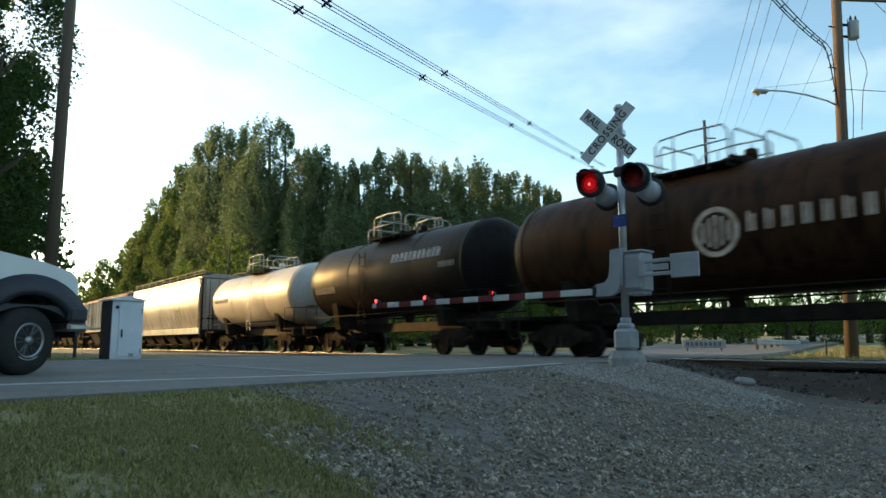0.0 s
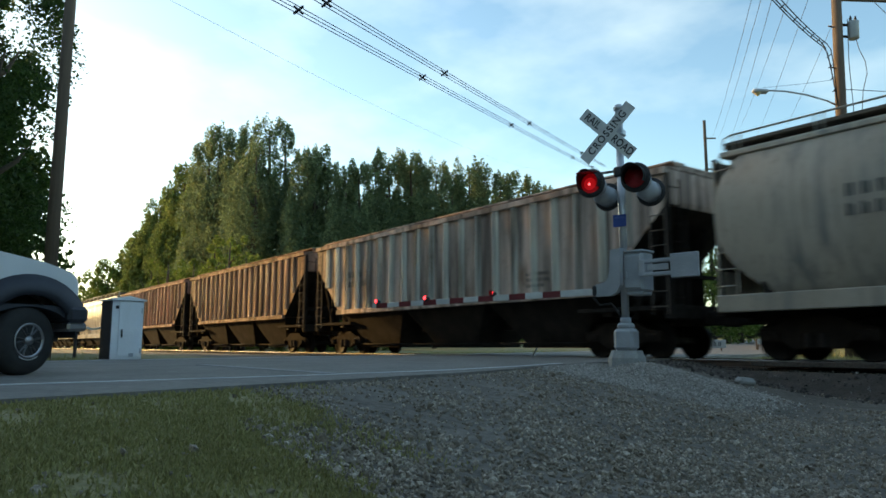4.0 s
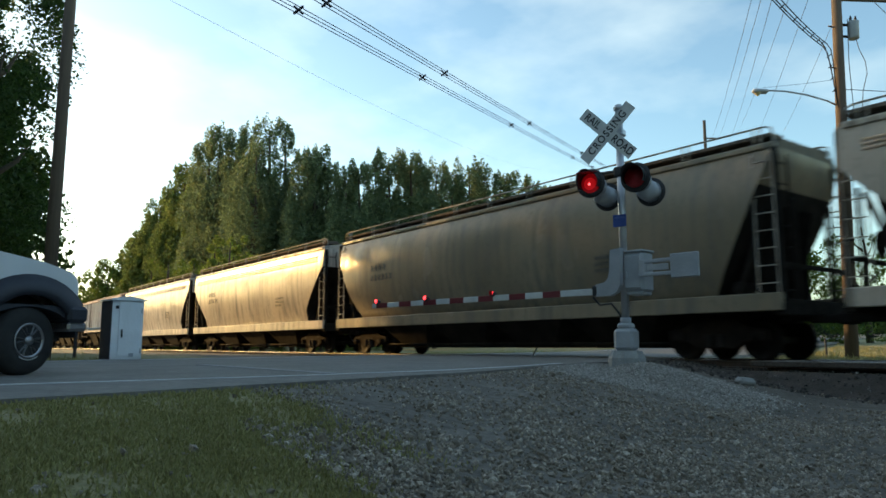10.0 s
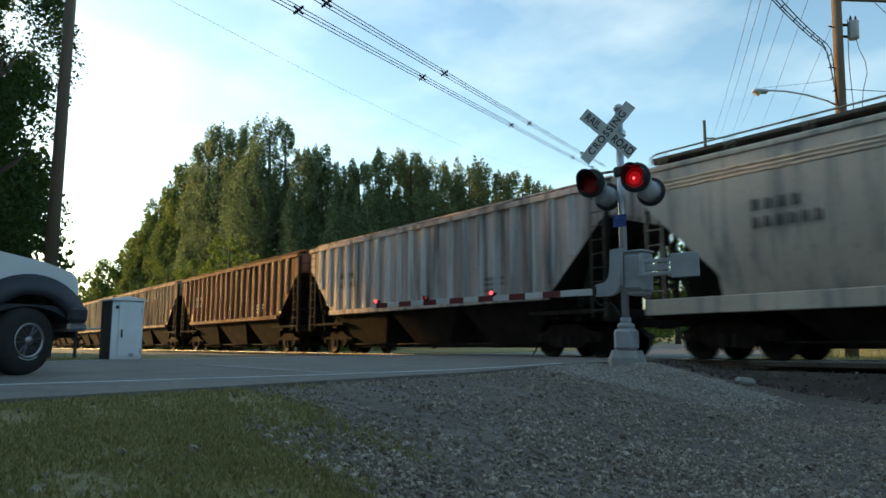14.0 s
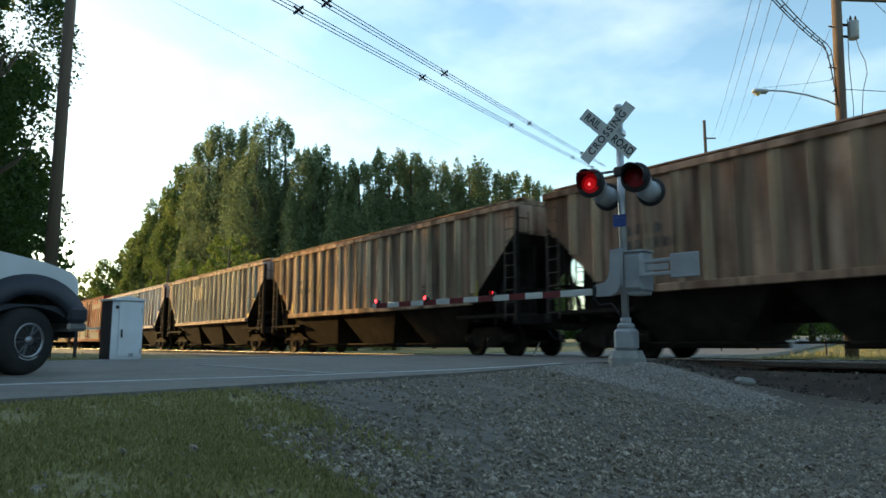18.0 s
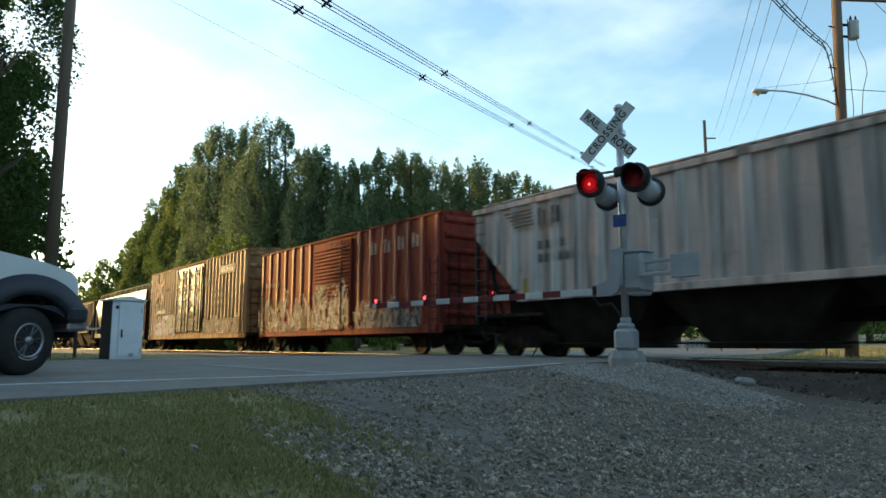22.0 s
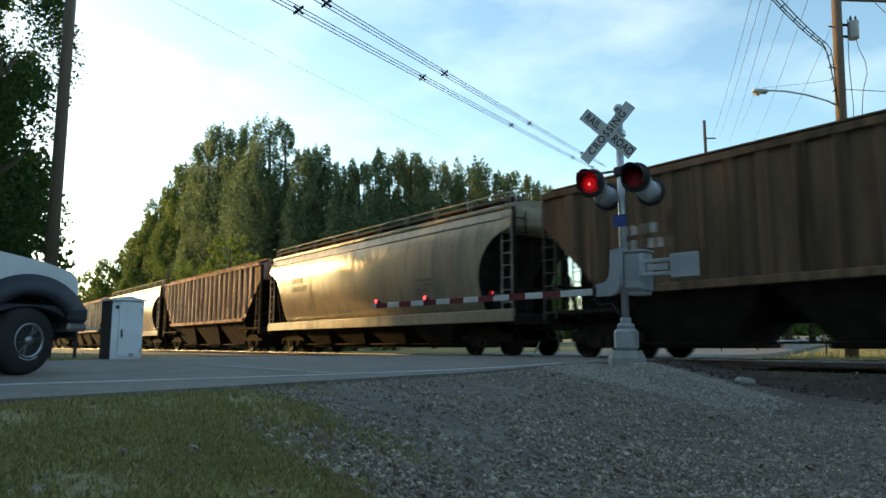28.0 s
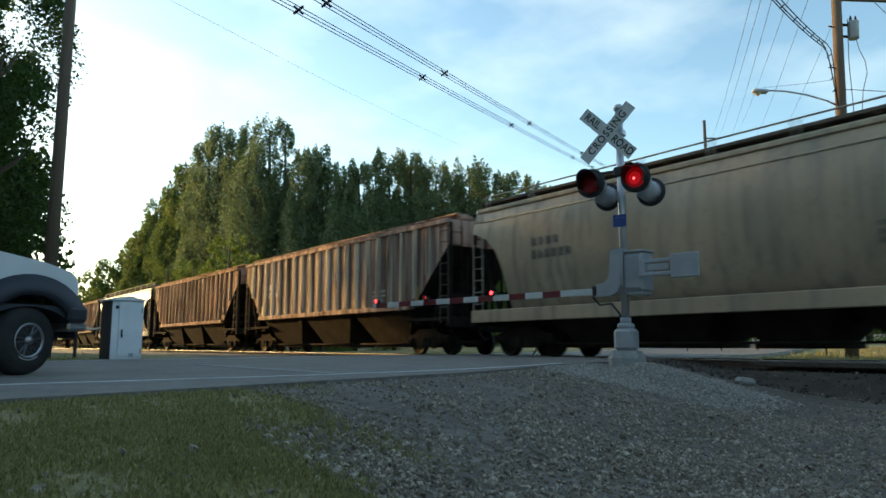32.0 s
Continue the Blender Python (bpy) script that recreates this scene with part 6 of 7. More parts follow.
    for x, z in ((0.35, 15.9), (0.3, 13.5)):
        part("crossarm", Build().box((x, 0, z), (0.9, 0.08, 0.10)), M_POLE, p3)
    # spacer cables along the road, over the track and into the distance
    for a, b, sag, places in (((-3.13, 13, 7.17), (11.3, 50, 12.98), 0.10, (0.014, 0.176, 0.413, 0.75, 0.93)), ((-2.52, 13, 7.29), (11.81, 50, 13.28), 0.10, (0.012, 0.179, 0.432, 0.75))):
        a, b = Vector(a), Vector(b)
        for dx, dz in ((0.0, 0.0), (0.05, -0.11), (-0.06, -0.13)):
            d = Vector((dx, 0, dz))
            back = a + (a - b) * 0.5
            wire("overhead_cable", back + d, b + d, sag * 1.5, 0.0095, "dark spacer cable over the road", 30)
        for t in places:
            q = a.lerp(b, t)
            u = (t + 0.5) / 1.5
            q.z -= 4 * sag * 1.5 * u * (1 - u) + 0.08
            solid("cable_spacer", cached("cable_spacer", lambda: Build().box((0, 0, 0), (0.26, 0.05, 0.045), 0.01, pose(0, 0, 0, 0, 40, 0)).box((0, 0, 0), (0.26, 0.05, 0.045), 0.01, pose(0, 0, 0, 0, -40, 0))), None, "dark spacer on the overhead cable", "cable spacer", Matrix.Translation(q), "cable spacers").data.materials.append(M_WIRE)
    # cable bundle tied to the lamp pole
    for dx, dz in ((0, 0), (0.13, 0.10), (-0.05, 0.16)):
        wire("overhead_cable", (5.74 + dx, 13.0, 7.89 + dz), (12.38 + dx, 21.9, 9.95 + dz), 0.15, 0.016, "dark cable tied to the lamp pole")
        solid("overhead_cable", Build().tube([(12.38 + dx, 21.9, 9.95 + dz), (12.50 + dx, 21.9, 9.75 + dz), (12.58 + dx * 0.7, 21.9, 9.3 + dz), (12.64 + dx * 0.4, 21.9, 8.7 + dz), (12.72, 21.9, 7.9 + dz)], 0.016, 6), M_WIRE, "dark cable tied to the lamp pole", "overhead wire", group="overhead wires")
    for t in (0.25, 0.4, 0.55, 0.68, 0.8, 0.9, 0.97):
        solid("cable_tie", cached("cable_tie", lambda: Build().box((0, 0, 0), (0.20, 0.03, 0.035), 0.008, pose(0, 0, 0, 0, -40, 0))), None, "dark tie round the cable bundle", "cable tie", Matrix.Translation((5.74 + 6.64 * t + 0.03, 13.0 + 8.9 * t, 7.97 + 2.06 * t - 0.6 * t * (1 - t))), "cable ties").data.materials.append(M_WIRE)
    for z in (9.55, 9.2, 8.8, 8.4):
        solid("cable_tie", cached("cable_tie", lambda: Build().box((0, 0, 0), (0.20, 0.03, 0.035), 0.008)), None, "dark tie round the cable bundle", "cable tie", Matrix.Translation((12.58 + (9.2 - z) * 0.09, 21.9, z + 0.08)), "cable ties")
    for k, (xa, xb, zb) in enumerate(((11.12, 35.2, 26.9), (11.46, 36.2, 27.3), (11.85, 37.6, 26.9), (12.44, 38.7, 28.0), (13.15, 40.8, 26.9), (14.4, 44.0, 27.0))):
        wire("overhead_wire", (xa, 24, 12.65), (xb, 90, zb), 0.4, 0.010, "thin distant power line", mat=M_WIREPALE)
    wire("overhead_wire", (-8.21, 20, 10.59), (17.3, 120, 30.7), 1.2, 0.005, "thin pale wire across the sky", mat=M_WIREPALE)
    wire("overhead_wire", (R.x + 0.2, R.y, 8.55), (R.x + 12, R.y + 1, 8.5), 0.05, 0.012, "thin wire from the lamp pole")
    wire("overhead_wire", (14.1, R.y, 11.7), (16.4, R.y - 2, 7.0), 0.1, 0.012, "thin wire from the lamp pole")
    wire("overhead_wire", (10.4, R.y, 8.60), (R.x, R.y, 8.85), 0.02, 0.005, "thin stay wire of the street lamp")


M_BOWL = surface("yellowed_plastic", (0.55, 0.45, 0.22), (0.45, 0.36, 0.18), 6, 0.3, relief=0)


# ---- trees ----
def crown_mesh(name, seed, h, r, mat, count, leafsize, low=0.12, taper=0.6, lumps=26, tall=1.3, full=1.0):
    """A crown: many small leaf pieces in lumps round the limbs, with gaps and an uneven outline."""
    rs = np.random.RandomState(seed)
    hz = low + (0.97 - low) * rs.rand(lumps) ** 0.8
    ang = rs.rand(lumps) * 6.283
    prof = r * np.sin(np.pi * np.clip((hz - low) / (1 - low) * 0.80 + 0.16, 0, 1)) ** taper
    rad = prof * np.sqrt(rs.uniform(0.05, 1.0, lumps))
    cx, cy, cz = rad * np.cos(ang), rad * np.sin(ang), hz * h
    size = full * r * rs.uniform(0.16, 0.40, lumps) * (1 - 0.45 * (hz > 0.72))
    which = rs.choice(lumps, count, p=size ** 1.6 / (size ** 1.6).sum())
    d = rs.normal(size=(count, 3))
    d /= np.linalg.norm(d, axis=1)[:, None]
    rr = size[which] * (0.25 + 0.80 * rs.rand(count) ** 0.6)
    off = d * rr[:, None] * np.array([1, 1, tall])
    # lumps narrow upwards to leafy tips
    tip = np.clip(1 - 0.45 * off[:, 2] / (size[which] * tall), 0.25, 1.3)
    off[:, :2] *= tip[:, None]
    c = np.stack([cx[which], cy[which], cz[which]], 1) + off
    c[:, 2] = np.clip(c[:, 2], low * h * 0.8, h * 1.02)
    u = rs.normal(size=(count, 3))
    u /= np.linalg.norm(u, axis=1)[:, None]
    w = np.cross(u, rs.normal(size=(count, 3)))
    w /= np.linalg.norm(w, axis=1)[:, None]
    s = leafsize * rs.uniform(0.5, 1.35, count)[:, None]
    bend = np.cross(u, w) * s * 0.25
    v = np.stack([c - u * s, c + w * s * 0.6 + bend, c + u * s, c - w * s * 0.6 + bend], 1).reshape(-1, 3)
    f = np.arange(count * 4).reshape(-1, 4)
    return fast_mesh(name, v, f, mat)


def trunk_mesh(seed, h, r, spread=9.0):
    rs = random.Random(seed)
    b = Build()
    pts = [(0, 0, -0.3), (rs.uniform(-.1, .1), rs.uniform(-.1, .1), h * 0.35), (rs.uniform(-.3, .3), rs.uniform(-.3, .3), h * 0.7), (0, 0, h * 0.93)]
    b.tube(pts, [r * 1.25, r * 0.85, r * 0.45, r * 0.1], 10)
    for k in range(9):
        z = h * (0.18 + 0.07 * k)
        a = k * 2.4 + rs.random()
        q = min(h * 0.16, spread * 0.45) * (1.1 - 0.08 * k)
        b.tube([(0, 0, z), (q * math.cos(a), q * math.sin(a), z + q * 0.9), (q * 1.5 * math.cos(a), q * 1.5 * math.sin(a), z + q * 1.9)], [r * 0.4, r * 0.22, r * 0.05], 6)
    return b


CROWNS = {}


def tree(name, label, x, y, h, r, seed, mat, count, leafsize, group, low=0.12, lumps=26, taper=0.6, tall=1.3, full=1.0):
    z = float(ground_z(x, y))
    t = thing(name, label, "tree", Matrix.Translation((x, y, z)) @ pose(0, 0, 0, 0, 0, seed * 77), group)
    part("trunk", trunk_mesh(seed, h, 0.018 * h + 0.05, r), M_BARK, t)
    part("crown", crown_mesh("crown", seed, h, r, mat, count, leafsize, low, taper, lumps, tall, full), mat, t)
    return t


def make_trees():
    g = "trees behind the railway"
    rng = random.Random(11)
    # a row along the far side of the railway: place, height and spread
    row = [(-45.6, 104, 16.3, 2.2), (-42.4, 100, 17.9, 2.1), (-39.5, 97, 20.4, 2.2), (-36.3, 94, 22.8, 2.3), (-34.3, 92, 23.8, 2.3), (-31.9, 90, 22.9, 2.2), (-28.6, 84, 25.0, 2.4), (-26.6, 82, 26.1, 2.3), (-24.1, 80, 24.8, 2.5), (-21.7, 78, 25.2, 2.3), (-19.5, 77, 25.8, 2.4), (-17.7, 77, 25.0, 1.7), (-20.1, 74, 21.8, 2.4), (-13.8, 70, 19.5, 1.3), (-12.8, 70, 20.5, 1.4), (-11.7, 71, 18.8, 1.3), (-9.6, 68, 17.7, 1.2), (-8.3, 68, 17.7, 1.1), (-7.1, 72, 19.1, 1.3), (-5.7, 72, 20.3, 1.4), (-3.5, 73, 20.4, 1.5), (-2.2, 74, 19.7, 1.3), (-0.7, 75, 19.5, 1.6), (1.0, 76, 19.0, 1.5), (3.0, 78, 20.5, 1.6), (4.7, 78, 19.7, 1.6), (6.5, 79, 19.0, 1.4), (7.7, 80, 19.6, 1.3), (10.3, 82, 19.3, 1.3), (12.1, 84, 18.7, 1.1), (14.6, 90, 19.6, 0.7)]
    for k, (x, y, h, r) in enumerate(row):
        tree("poplar_tree", "tall leafy poplar in evening light", x, y, h * 1.02, r * (1.3 if k < 13 else 1.75), 20 + k, M_LEAF5 if k < 6 else M_LEAF, 20000, 0.0017 * y + 0.01, g, 0.02, 110, 0.42, 2.4, 1.0)
    # a second row fills in behind the first
    for k, (x, y, h, r) in enumerate(row[2:10:2] + row[14:-1:2]):
        tree("poplar_tree", "tall leafy poplar standing in shade", x * 1.07, y * 1.07, h * 0.95, r * 1.5, 220 + k, M_LEAF, 15000, 0.0022 * y + 0.01, g, 0.02, 60, 0.4, 1.7, 1.5)
    low = [(-54.7, 110, 10.8, 3.6), (-52.3, 108, 12.5, 4.1), (-49.1, 105, 12.9, 4.2), (-46.8, 104, 11.9, 3.9), (-43.8, 100, 11.6, 3.8), (-33.2, 80, 9.4, 3.1), (-28.9, 74, 9.9, 3.3), (-23.4, 66, 8.6, 2.8), (-20.6, 62, 8.8, 2.9), (-18.5, 60, 8.9, 3.0), (-16.8, 58, 8.0, 2.7), (-13.7, 54, 7.1, 2.3), (-10.6, 50, 6.0, 2.2), (-8.6, 50, 6.0, 2.2), (-6.4, 52, 6.2, 2.2), (-3.7, 54, 6.4, 2.2), (-0.7, 58, 6.9, 2.3), (2.8, 62, 7.3, 2.4), (6.7, 66, 7.8, 2.6), (10.8, 72, 7.9, 2.6)]
    for k, (x, y, h, r) in enumerate(low):
        tree("broadleaf_tree", "low bushy tree lit yellow-green by the sun", x, y, h, r, 60 + k, M_LEAF3, 5000, 0.002 * y + 0.01, "low trees behind the railway", 0.02, 26, 0.4)
    for k, (x, y, h, r) in enumerate([(-16.3, 50, 8.4, 1.6), (-14.6, 48, 8.0, 1.5), (-13.8, 49, 7.3, 1.5)]):
        tree("bright_bush", "bush before the poplars, coloured sunlit yellow-green", x, y, h, r, 180 + k, M_LEAF4, 5000, 0.10, "young trees behind the railway", 0.02, 26, 0.3)
    # sunlit bushes beyond the track
    for k, (x, y, h, r) in enumerate([(14.5, 50, 8.2, 2.4), (17.2, 52, 7.6, 2.4), (19.6, 49, 8.9, 2.5), (21.8, 52, 8.0, 2.4), (24.3, 50, 9.0, 2.6), (27.0, 52, 8.2, 2.5), (30.0, 50, 8.8, 2.6)]):
        tree("bushy_tree", "low bushy tree lit yellow-green beyond the track", x, y, h, r, 150 + k, M_LEAF3, 5000, 0.11, "bushes beyond the track", 0.02, 26, 0.3)
    # big roadside trees; those out of view are added to shade the train
    g2 = "big trees beside the road"
    for k, (x, y, h, r, n, s) in enumerate([(-16.4, 24.0, 18.0, 3.1, 22000, 0.085), (-20.6, 27.5, 16, 3.6, 26000, 0.14), (-22.6, 32.0, 15, 4.0, 18000, 0.19), (-20.0, 20.5, 15, 4.0, 18000, 0.19), (-22.0, 15.0, 15, 4.4, 9000, 0.30),
                                          (-25, 36.0, 14, 3.8, 10000, 0.26), (-26, 24, 16, 4.6, 9000, 0.32), (-28, 30, 16, 4.6, 9000, 0.32), (-24, 8, 15, 4.8, 8000, 0.32), (-25, 0, 15, 5, 7000, 0.32), (-24, -9, 15, 5, 7000, 0.32), (-17, -8, 16, 5, 8000, 0.34), (-9, -11, 16, 5, 8000, 0.34), (2, -19, 16, 5, 8000, 0.34), (20, -14, 16, 5, 8000, 0.34), (-16, 3, 14, 4.4, 8000, 0.34), (24, -4, 15, 5, 7000, 0.34)]):
        tree("shade_tree", "big dark leafy tree shading the crossing", x, y, h, r, 90 + k, M_LEAF2, n, s, g2, 0.04, 60, 0.4)
    # woods in the distance, right round
    rs = np.random.RandomState(8)
    vs, n = [], 26000
    ang = rs.uniform(0, 6.283, n)
    dist = rs.uniform(150, 190, n)
    hh = (5.5 + 2.0 * np.sin(ang * 23) + 1.5 * np.sin(ang * 61 + 1)) * rs.rand(n) ** 0.7
    c = np.stack([dist * np.sin(ang), dist * np.cos(ang), hh], 1)
    c[:, 2] += np.maximum(0, ground_z(c[:, 0], c[:, 1]))
    u = rs.normal(size=(n, 3)) * 0.9
    w = rs.normal(size=(n, 3)) * 0.9
    v = np.stack([c - u, c - w, c + u, c + w], 1).reshape(-1, 3)
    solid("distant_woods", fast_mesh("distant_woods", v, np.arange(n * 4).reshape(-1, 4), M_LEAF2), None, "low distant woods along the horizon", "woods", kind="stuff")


# ---- loose stones and grass ----


def scatter_stones(name, pts, sizes, mat, label, seed):
    rs = np.random.RandomState(seed)
    bm = bmesh.new()
    bmesh.ops.create_icosphere(bm, subdivisions=1, radius=1)
    bv = np.array([v.co[:] for v in bm.verts])
    bf = np.array([[v.index for v in f.verts] for f in bm.faces])
    bm.free()
    n = len(pts)
    ax = rs.normal(size=(n, 4))
    ax /= np.linalg.norm(ax, axis=1)[:, None]
    w, x, y, z = ax.T
    rot = np.stack([np.stack([1 - 2 * (y * y + z * z), 2 * (x * y - z * w), 2 * (x * z + y * w)], -1),
                    np.stack([2 * (x * y + z * w), 1 - 2 * (x * x + z * z), 2 * (y * z - x * w)], -1),
                    np.stack([2 * (x * z - y * w), 2 * (y * z + x * w), 1 - 2 * (x * x + y * y)], -1)], 1)
    sc = rs.uniform(0.55, 1.25, (n, 1, 3)) * sizes[:, None, None]
    jit = 1 + 0.28 * rs.normal(size=(n, len(bv), 1))
    v = (bv[None] * jit * sc) @ rot.transpose(0, 2, 1) + pts[:, None, :]
    f = (bf[None] + (np.arange(n) * len(bv))[:, None, None]).reshape(-1, 3)
    return solid(name, fast_mesh(name, v.reshape(-1, 3), f, mat), None, label, "gravel", kind="stuff")


def make_stones():
    rs = np.random.RandomState(4)
    # foreground verge: density falls with distance
    n = 66000
    d = 2.6 * (12.5 / 2.6) ** rs.rand(n)
    x = rs.uniform(-0.72, 0.78, n) * d
    y = d
    e = road_e(x, y)
    p = x * CT + y * ST
    edge = -0.9 + (4.3 - y) * 0.45 + 0.35 * np.sin(y * 5 + x * 3)
    ok = (e > 0.03) & (p < 12.6) & ((x > edge) | (rs.rand(n) < 0.02))
    # a bare strip of fine dirt along the foot of the ballast
    bare = (p > 10.4) & (p < 12.2) & (x > 4.2)
    ok &= ~bare | (rs.rand(n) < 0.12)
    ok &= heap(x, y) > 1.5
    patch = np.sin(x * 1.9 + 1.3 * np.sin(y * 1.1)) * np.sin(y * 1.5 + x * 0.7) + 0.5 * np.sin(x * 5.1 + y * 3.3) * np.sin(y * 4.3 - x * 2.1)
    ok &= rs.rand(n) < 0.62 + 0.45 * patch
    x, y = x[ok], y[ok]
    s = rs.uniform(0.006, 0.017, len(x)) * (1 + 0.9 * (rs.rand(len(x)) > 0.93))
    z = ground_z(x, y) + s * 0.3
    scatter_stones("gravel", np.stack([x, y, z], 1), s, M_STONE, "loose grey gravel on the verge", 5)
    n = 16000
    x, y = rs.uniform(-1, 9, n), rs.uniform(-3.5, 6, n)
    edge = -0.9 + (4.3 - y) * 0.45 + 0.35 * np.sin(y * 5 + x * 3)
    ok = (x > edge) & ((x > 0.79 * y) | (y < 2.5)) & (road_e(x, y) > 0.05)
    x, y = x[ok], y[ok]
    s = rs.uniform(0.006, 0.018, len(x))
    scatter_stones("gravel", np.stack([x, y, ground_z(x, y) + s * 0.3], 1), s, M_STONE, "loose grey gravel on the verge", 25)
    n = 30000
    a = np.where(rs.rand(n) < 0.7, rs.uniform(-14, 2, n), rs.uniform(2, 50, n))
    q = rs.uniform(-3.2, 2.4, n)
    x, y = (P_TRACK + q) * CT - a * ST, (P_TRACK + q) * ST + a * CT
    e = road_e(x, y)
    ok = (e > 0.2) | (e < -ROAD_W - 0.2)
    x, y = x[ok], y[ok]
    s = rs.uniform(0.016, 0.038, len(x))
    scatter_stones("ballast", np.stack([x, y, ground_z(x, y) + s * 0.35], 1), s, M_BALLAST, "dark crushed stone ballast round the track", 6)
    n = 26000
    x, y = rs.uniform(MAST.x - 2.0, MAST.x + 2.2, n), rs.uniform(MAST.y - 3.4, MAST.y + 0.9, n)
    ok = (heap(x, y) < 1.62 + 0.12 * rs.normal(size=n)) & (road_e(x, y) > 0.05)
    x, y = x[ok], y[ok]
    s = rs.uniform(0.010, 0.024, len(x))
    scatter_stones("gravel_heap", np.stack([x, y, ground_z(x, y) + s * 0.3], 1), s, M_PALESTONE, "heap of pale grey gravel round the signal mast", 15)
    ob = Build().box((0, 0, 0), (0.34, 0.22, 0.14), 0.05)
    solid("concrete_chunk", ob, M_CONCRETE, "broken grey concrete lump on the ballast", "rubble", Matrix.Translation((5.2, 12.35, float(ground_z(5.2, 12.35)) + 0.05)) @ pose(0, 0, 0, 8, 5, 20))


def blades(name, x, y, h, mat, label, seed, wid=0.006):
    rs = np.random.RandomState(seed)
    n = len(x)
    z = ground_z(x, y) - 0.005
    a = rs.uniform(0, 6.283, n)
    ln = rs.uniform(0.1, 0.7, n) * h
    la = rs.uniform(0, 6.283, n)
    b = np.stack([x, y, z], 1)
    u = np.stack([np.cos(a), np.sin(a), 0 * a], 1) * wid
    tip = b + np.stack([ln * np.cos(la), ln * np.sin(la), h], 1)
    mid = b + np.stack([0.35 * ln * np.cos(la), 0.35 * ln * np.sin(la), 0.6 * h], 1)
    v = np.stack([b - u, b + u, mid + u * 0.8, tip, mid - u * 0.8], 1).reshape(-1, 3)
    f = np.arange(n * 5).reshape(-1, 5)
    return solid(name, fast_mesh(name, v, f, mat), None, label, "grass", kind="stuff")


def make_grass():
    rs = np.random.RandomState(9)
    n = 150000
    d = 2.3 * (7.5 / 2.3) ** rs.rand(n)
    x, y = rs.uniform(-0.75, 0.35, n) * d, d
    e = road_e(x, y)
    edge = -0.9 + (4.3 - y) * 0.45 + 0.3 * np.sin(y * 5 + x * 3) + rs.normal(size=n) * 0.18
    clump = np.sin(x * 7 + 2 * np.sin(y * 3)) * np.sin(y * 6 + x * 2)
    ok = (x < edge + 0.25) & (e > 0.05) & (clump + 0.7 * np.sin(x * 2.3 + 1) * np.sin(y * 2.9) + rs.rand(n) * 2.4 + np.minimum(0, (edge - x) * 2.0) > 0.75)
    x, y = x[ok], y[ok]
    blades("verge_grass", x, y, rs.uniform(0.012, 0.042, len(x)), M_BLADE, "short patchy grass on the verge", 10)
    n = 40000
    x, y = rs.uniform(-5, 2.5, n), rs.uniform(-3.5, 3.2, n)
    edge = -0.9 + (4.3 - y) * 0.45 + 0.3 * np.sin(y * 5 + x * 3) + rs.normal(size=n) * 0.18
    ok = (x < edge + 0.2) & (road_e(x, y) > 0.05) & ((np.abs(x) > 0.78 * y + 0.1) | (y < 2.25))
    x, y = x[ok], y[ok]
    blades("verge_grass", x, y, rs.uniform(0.012, 0.042, len(x)), M_BLADE, "short patchy grass on the verge", 13)
    n = 46000
    x, y = rs.uniform(-14, 22, n), rs.uniform(14, 40, n)
    p = x * CT + y * ST
    e = road_e(x, y)
    ok = ((e > 1) & (p > P_TRACK + 2.6)) | ((e < -ROAD_W - 0.4) & ((p > P_TRACK + 7) | ((np.abs(x + 9.3) < 0.9) & (np.abs(y - 17.2) < 1.2))))
    x, y = x[ok], y[ok]
    blades("rough_grass", x, y, rs.uniform(0.04, 0.13, len(x)) * (1 + 1.4 * (rs.rand(len(x)) > 0.97)), M_BLADE, "rough grass beside the railway", 12, 0.012)


def make_small():
    x, y = 2.6, 21.5
    solid("marker_post", Build().box((0, 0, 0.35), (0.05, 0.03, 0.7), 0.006), M_WHITE, "leaning white marker post beyond the track", "post", Matrix.Translation((x, y, float(ground_z(x, y)))) @ pose(0, 0, 0, 0, 28, 0))
    x, y = 13.0, 24.2
    solid("marker_post", Build().box((0, 0, 0.28), (0.06, 0.05, 0.7), 0.006), M_BLACK, "short dark post in the grass", "post", Matrix.Translation((x, y, float(ground_z(x, y)))))
    x, y = 12.1, 33.0
    g = thing("low_sign", "low grey signboard with dark unreadable writing", "sign", Matrix.Translation((x, y, float(ground_z(x, y)))) @ pose(0, 0, 0, 0, 0, -12))
    part("board", Build().box((0, 0, 0.52), (1.9, 0.05, 0.38), 0.01), M_CONCRETE, g)
    tagged(part("lettering", bars(Build(), -0.8, 0.42, 1.6, 0.2, 8, -0.03, random.Random(4)), M_BLACK, g, "dark bars of writing"), kind="stuff")
    for dx in (-0.75, 0.75):
        part("post", cached("sign_post", lambda: Build().box((0, 0, 0.2), (0.07, 0.07, 0.7), 0.008)), M_POLE, g, m=pose(dx, 0.06, 0))
    f = thing("guard_rail", "low pale guard rail beside the far road", "guard rail", Matrix.Translation((15.0, 34.0, float(ground_z(15.0, 34.0)))) @ pose(0, 0, 0, 0, 0, 56))
    for k in range(8):
        part("post", cached("guard_post", lambda: Build().box((0, 0, 0.3), (0.12, 0.12, 0.8), 0.01)), M_POLE, f, m=pose(k * 1.9, 0, 0))
    part("rail_beam", Build().prism([(-0.08, 0.42), (-0.12, 0.48), (-0.08, 0.55), (-0.12, 0.62), (-0.08, 0.68), (-0.06, 0.68), (-0.06, 0.42)], -0.4, 13.8, "x"), M_CONCRETE, f)


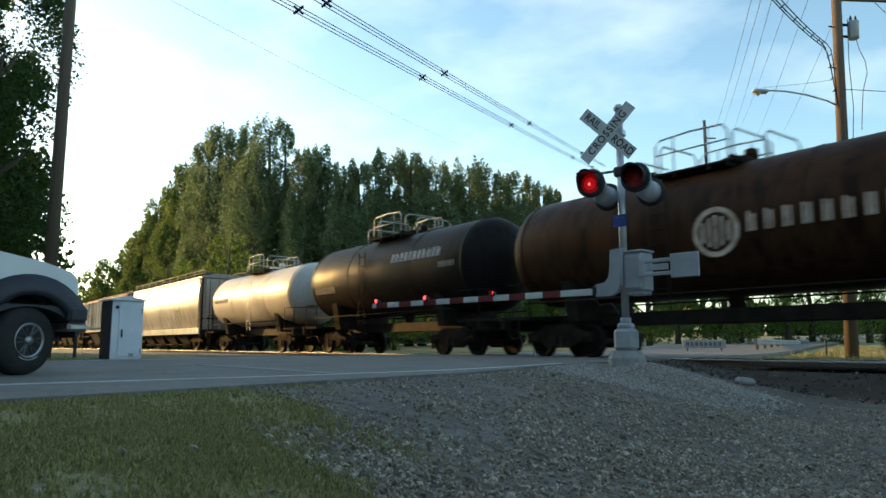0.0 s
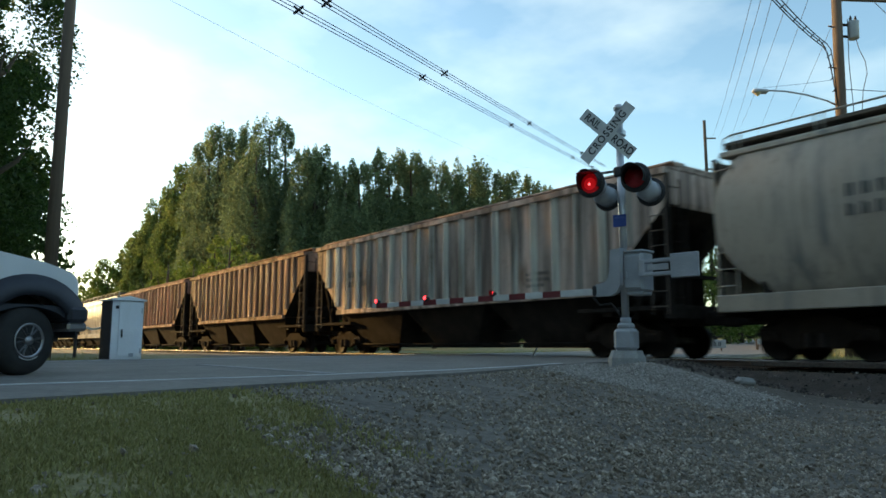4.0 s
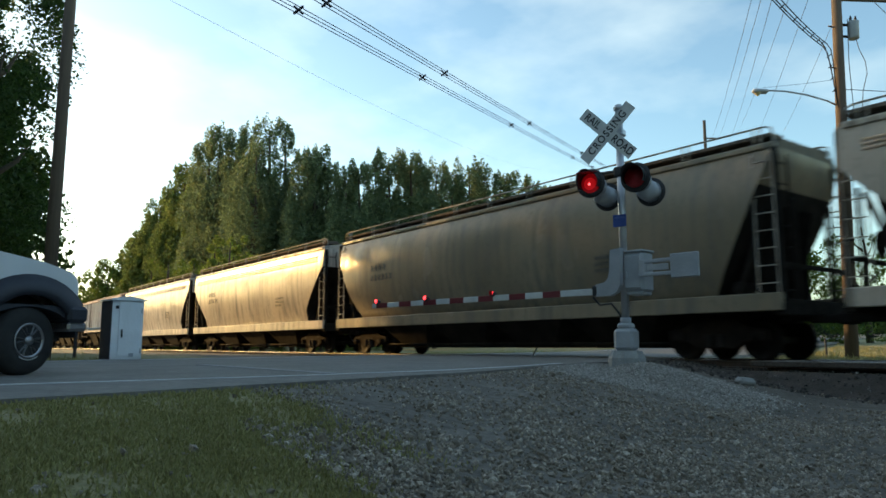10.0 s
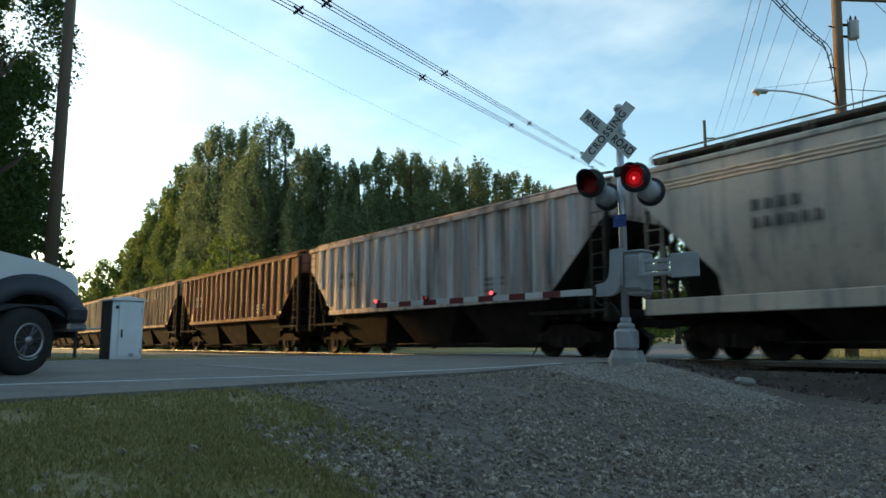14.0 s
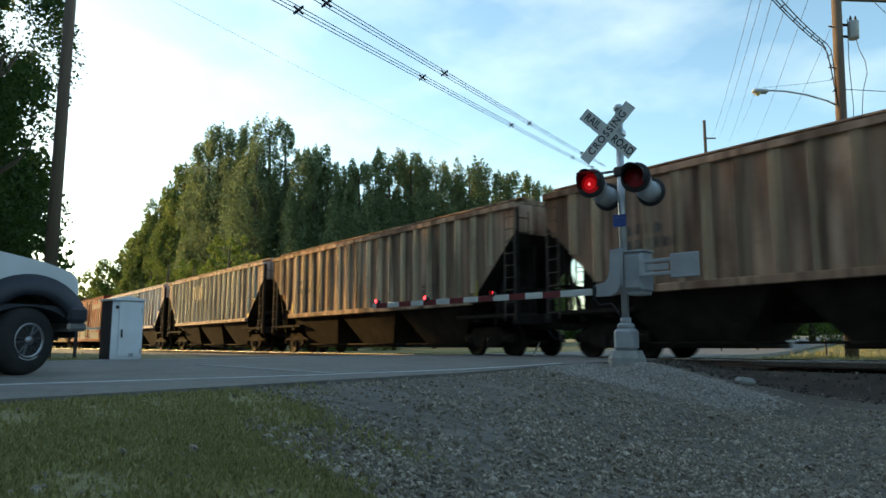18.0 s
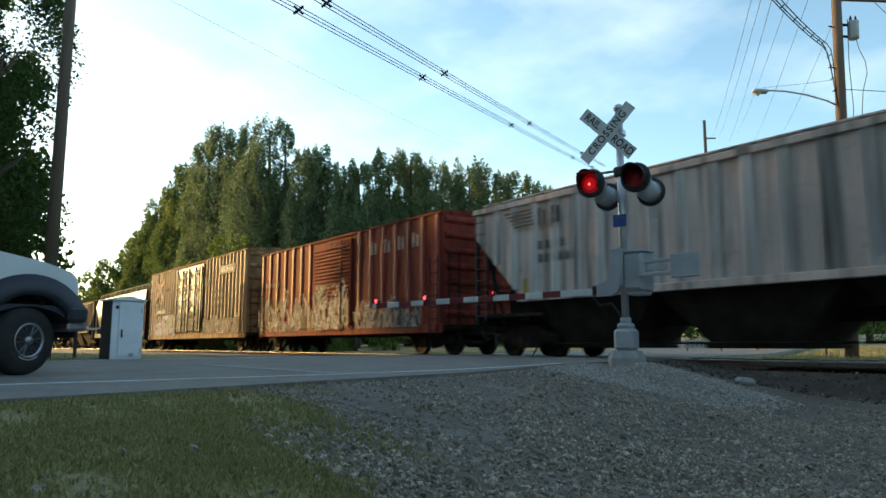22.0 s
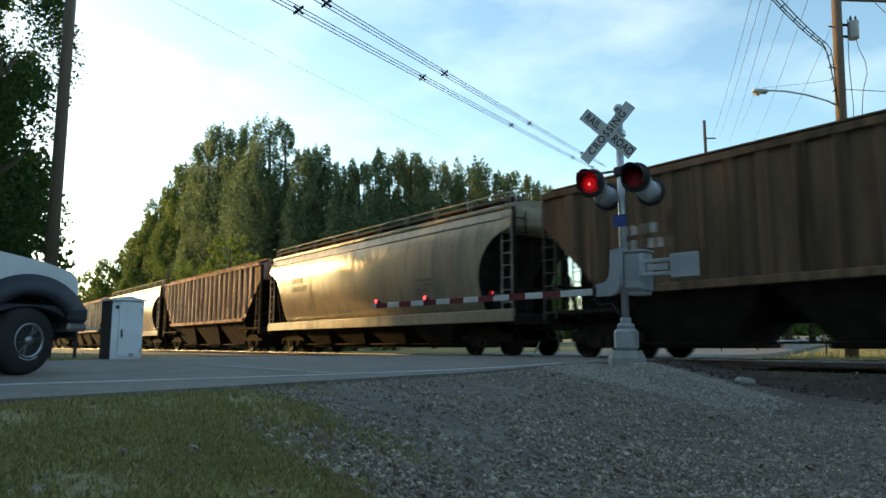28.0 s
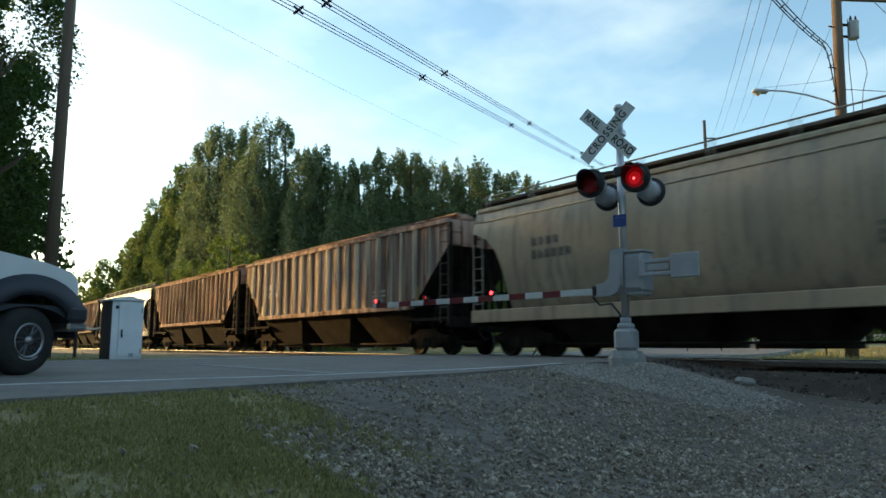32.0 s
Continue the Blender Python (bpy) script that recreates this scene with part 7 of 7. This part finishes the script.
def make_chain():
    c = thing("chain_barrier", "dark posts with a pale hanging chain beside the track", "barrier", Matrix.Translation((-9.6, 18.6, float(ground_z(-9.6, 18.6)))))
    for x in (0.0, 0.9):
        part("post", cached("chain_post", lambda: Build().box((0, 0, 0.46), (0.07, 0.07, 1.12), 0.01)), M_BLACK, c, m=pose(x, 0.0, 0))
    part("chain", Build().tube([(0.9 * i / 8, 0, 0.98 - 0.18 * 4 * (i / 8) * (1 - i / 8)) for i in range(9)], 0.03, 6), M_WHITE, c, "pale hanging chain")


# ---- what moves ----
def flash_rows(late, closed, opened):
    """A lamp's added shutter: open for a little under half of every cycle."""
    rows, T = [], 1.206
    lag = 0.075
    t = 1.125 - 2 * T + (0.5 * T if late else 0)
    rows.append((0.0, opened if any((0 - t - k * T) % T < 0.46 * T for k in (0,)) else closed))
    while t < 32.0:
        for dt, m in ((-lag, closed), (0.0, opened), (0.44 * T, opened), (0.44 * T + lag, closed)):
            if 0.02 < t + dt < 31.98:
                rows.append((t + dt, m))
        t += T
    rows.append((32.0, rows[-1][1]))
    return rows


def motions():
    foot = track_xy(P_TRACK, A_FOOT)
    rz = math.degrees(TH) - 90
    for car, mid in CARS:
        rows = []
        for t in (0, 8, 16, 24, 32):
            s = SPEED * (mid - t)
            rows.append((t, pose(foot.x - s * ST, foot.y + s * CT, 0, 0, 0, rz)))
        walk(car, rows)
    mids = dict(CARS)
    for w, dx, x in WHEELS:
        mid = mids[w.parent.parent]
        t0, t1 = max(0.0, mid - 6.3), min(32.0, mid + 0.6)
        if t0 >= t1:
            continue
        f0, f1 = math.ceil(t0 * FPS), math.floor(t1 * FPS)
        deg = math.degrees(SPEED / 0.415) / FPS
        rows = [(f / FPS, pose(dx, 0, 0.415, 0, ((f - f0) * deg) % 360, 0)) for f in range(f0, f1 + 1)]
        if f0 > 0:
            rows.insert(0, (0.0, rows[0][1]))
        if f1 < 32 * FPS:
            rows.append((32.0, rows[-1][1]))
        walk(w, rows)
    for sh, late, piv in SHUTTERS:
        walk(sh, flash_rows(late, pose(*piv), pose(*piv, 0, -84, 0)))
    for sh, late, piv in ARM_SHUTTERS:
        walk(sh, flash_rows(late, pose(*piv), pose(*piv, 84, 0, 0)))


make_ground()
make_road()
make_track()
make_signal()
make_cabinet()
make_pickup()
make_poles()
make_train()
make_small()
make_chain()
make_trees()
make_stones()
make_grass()
motions()
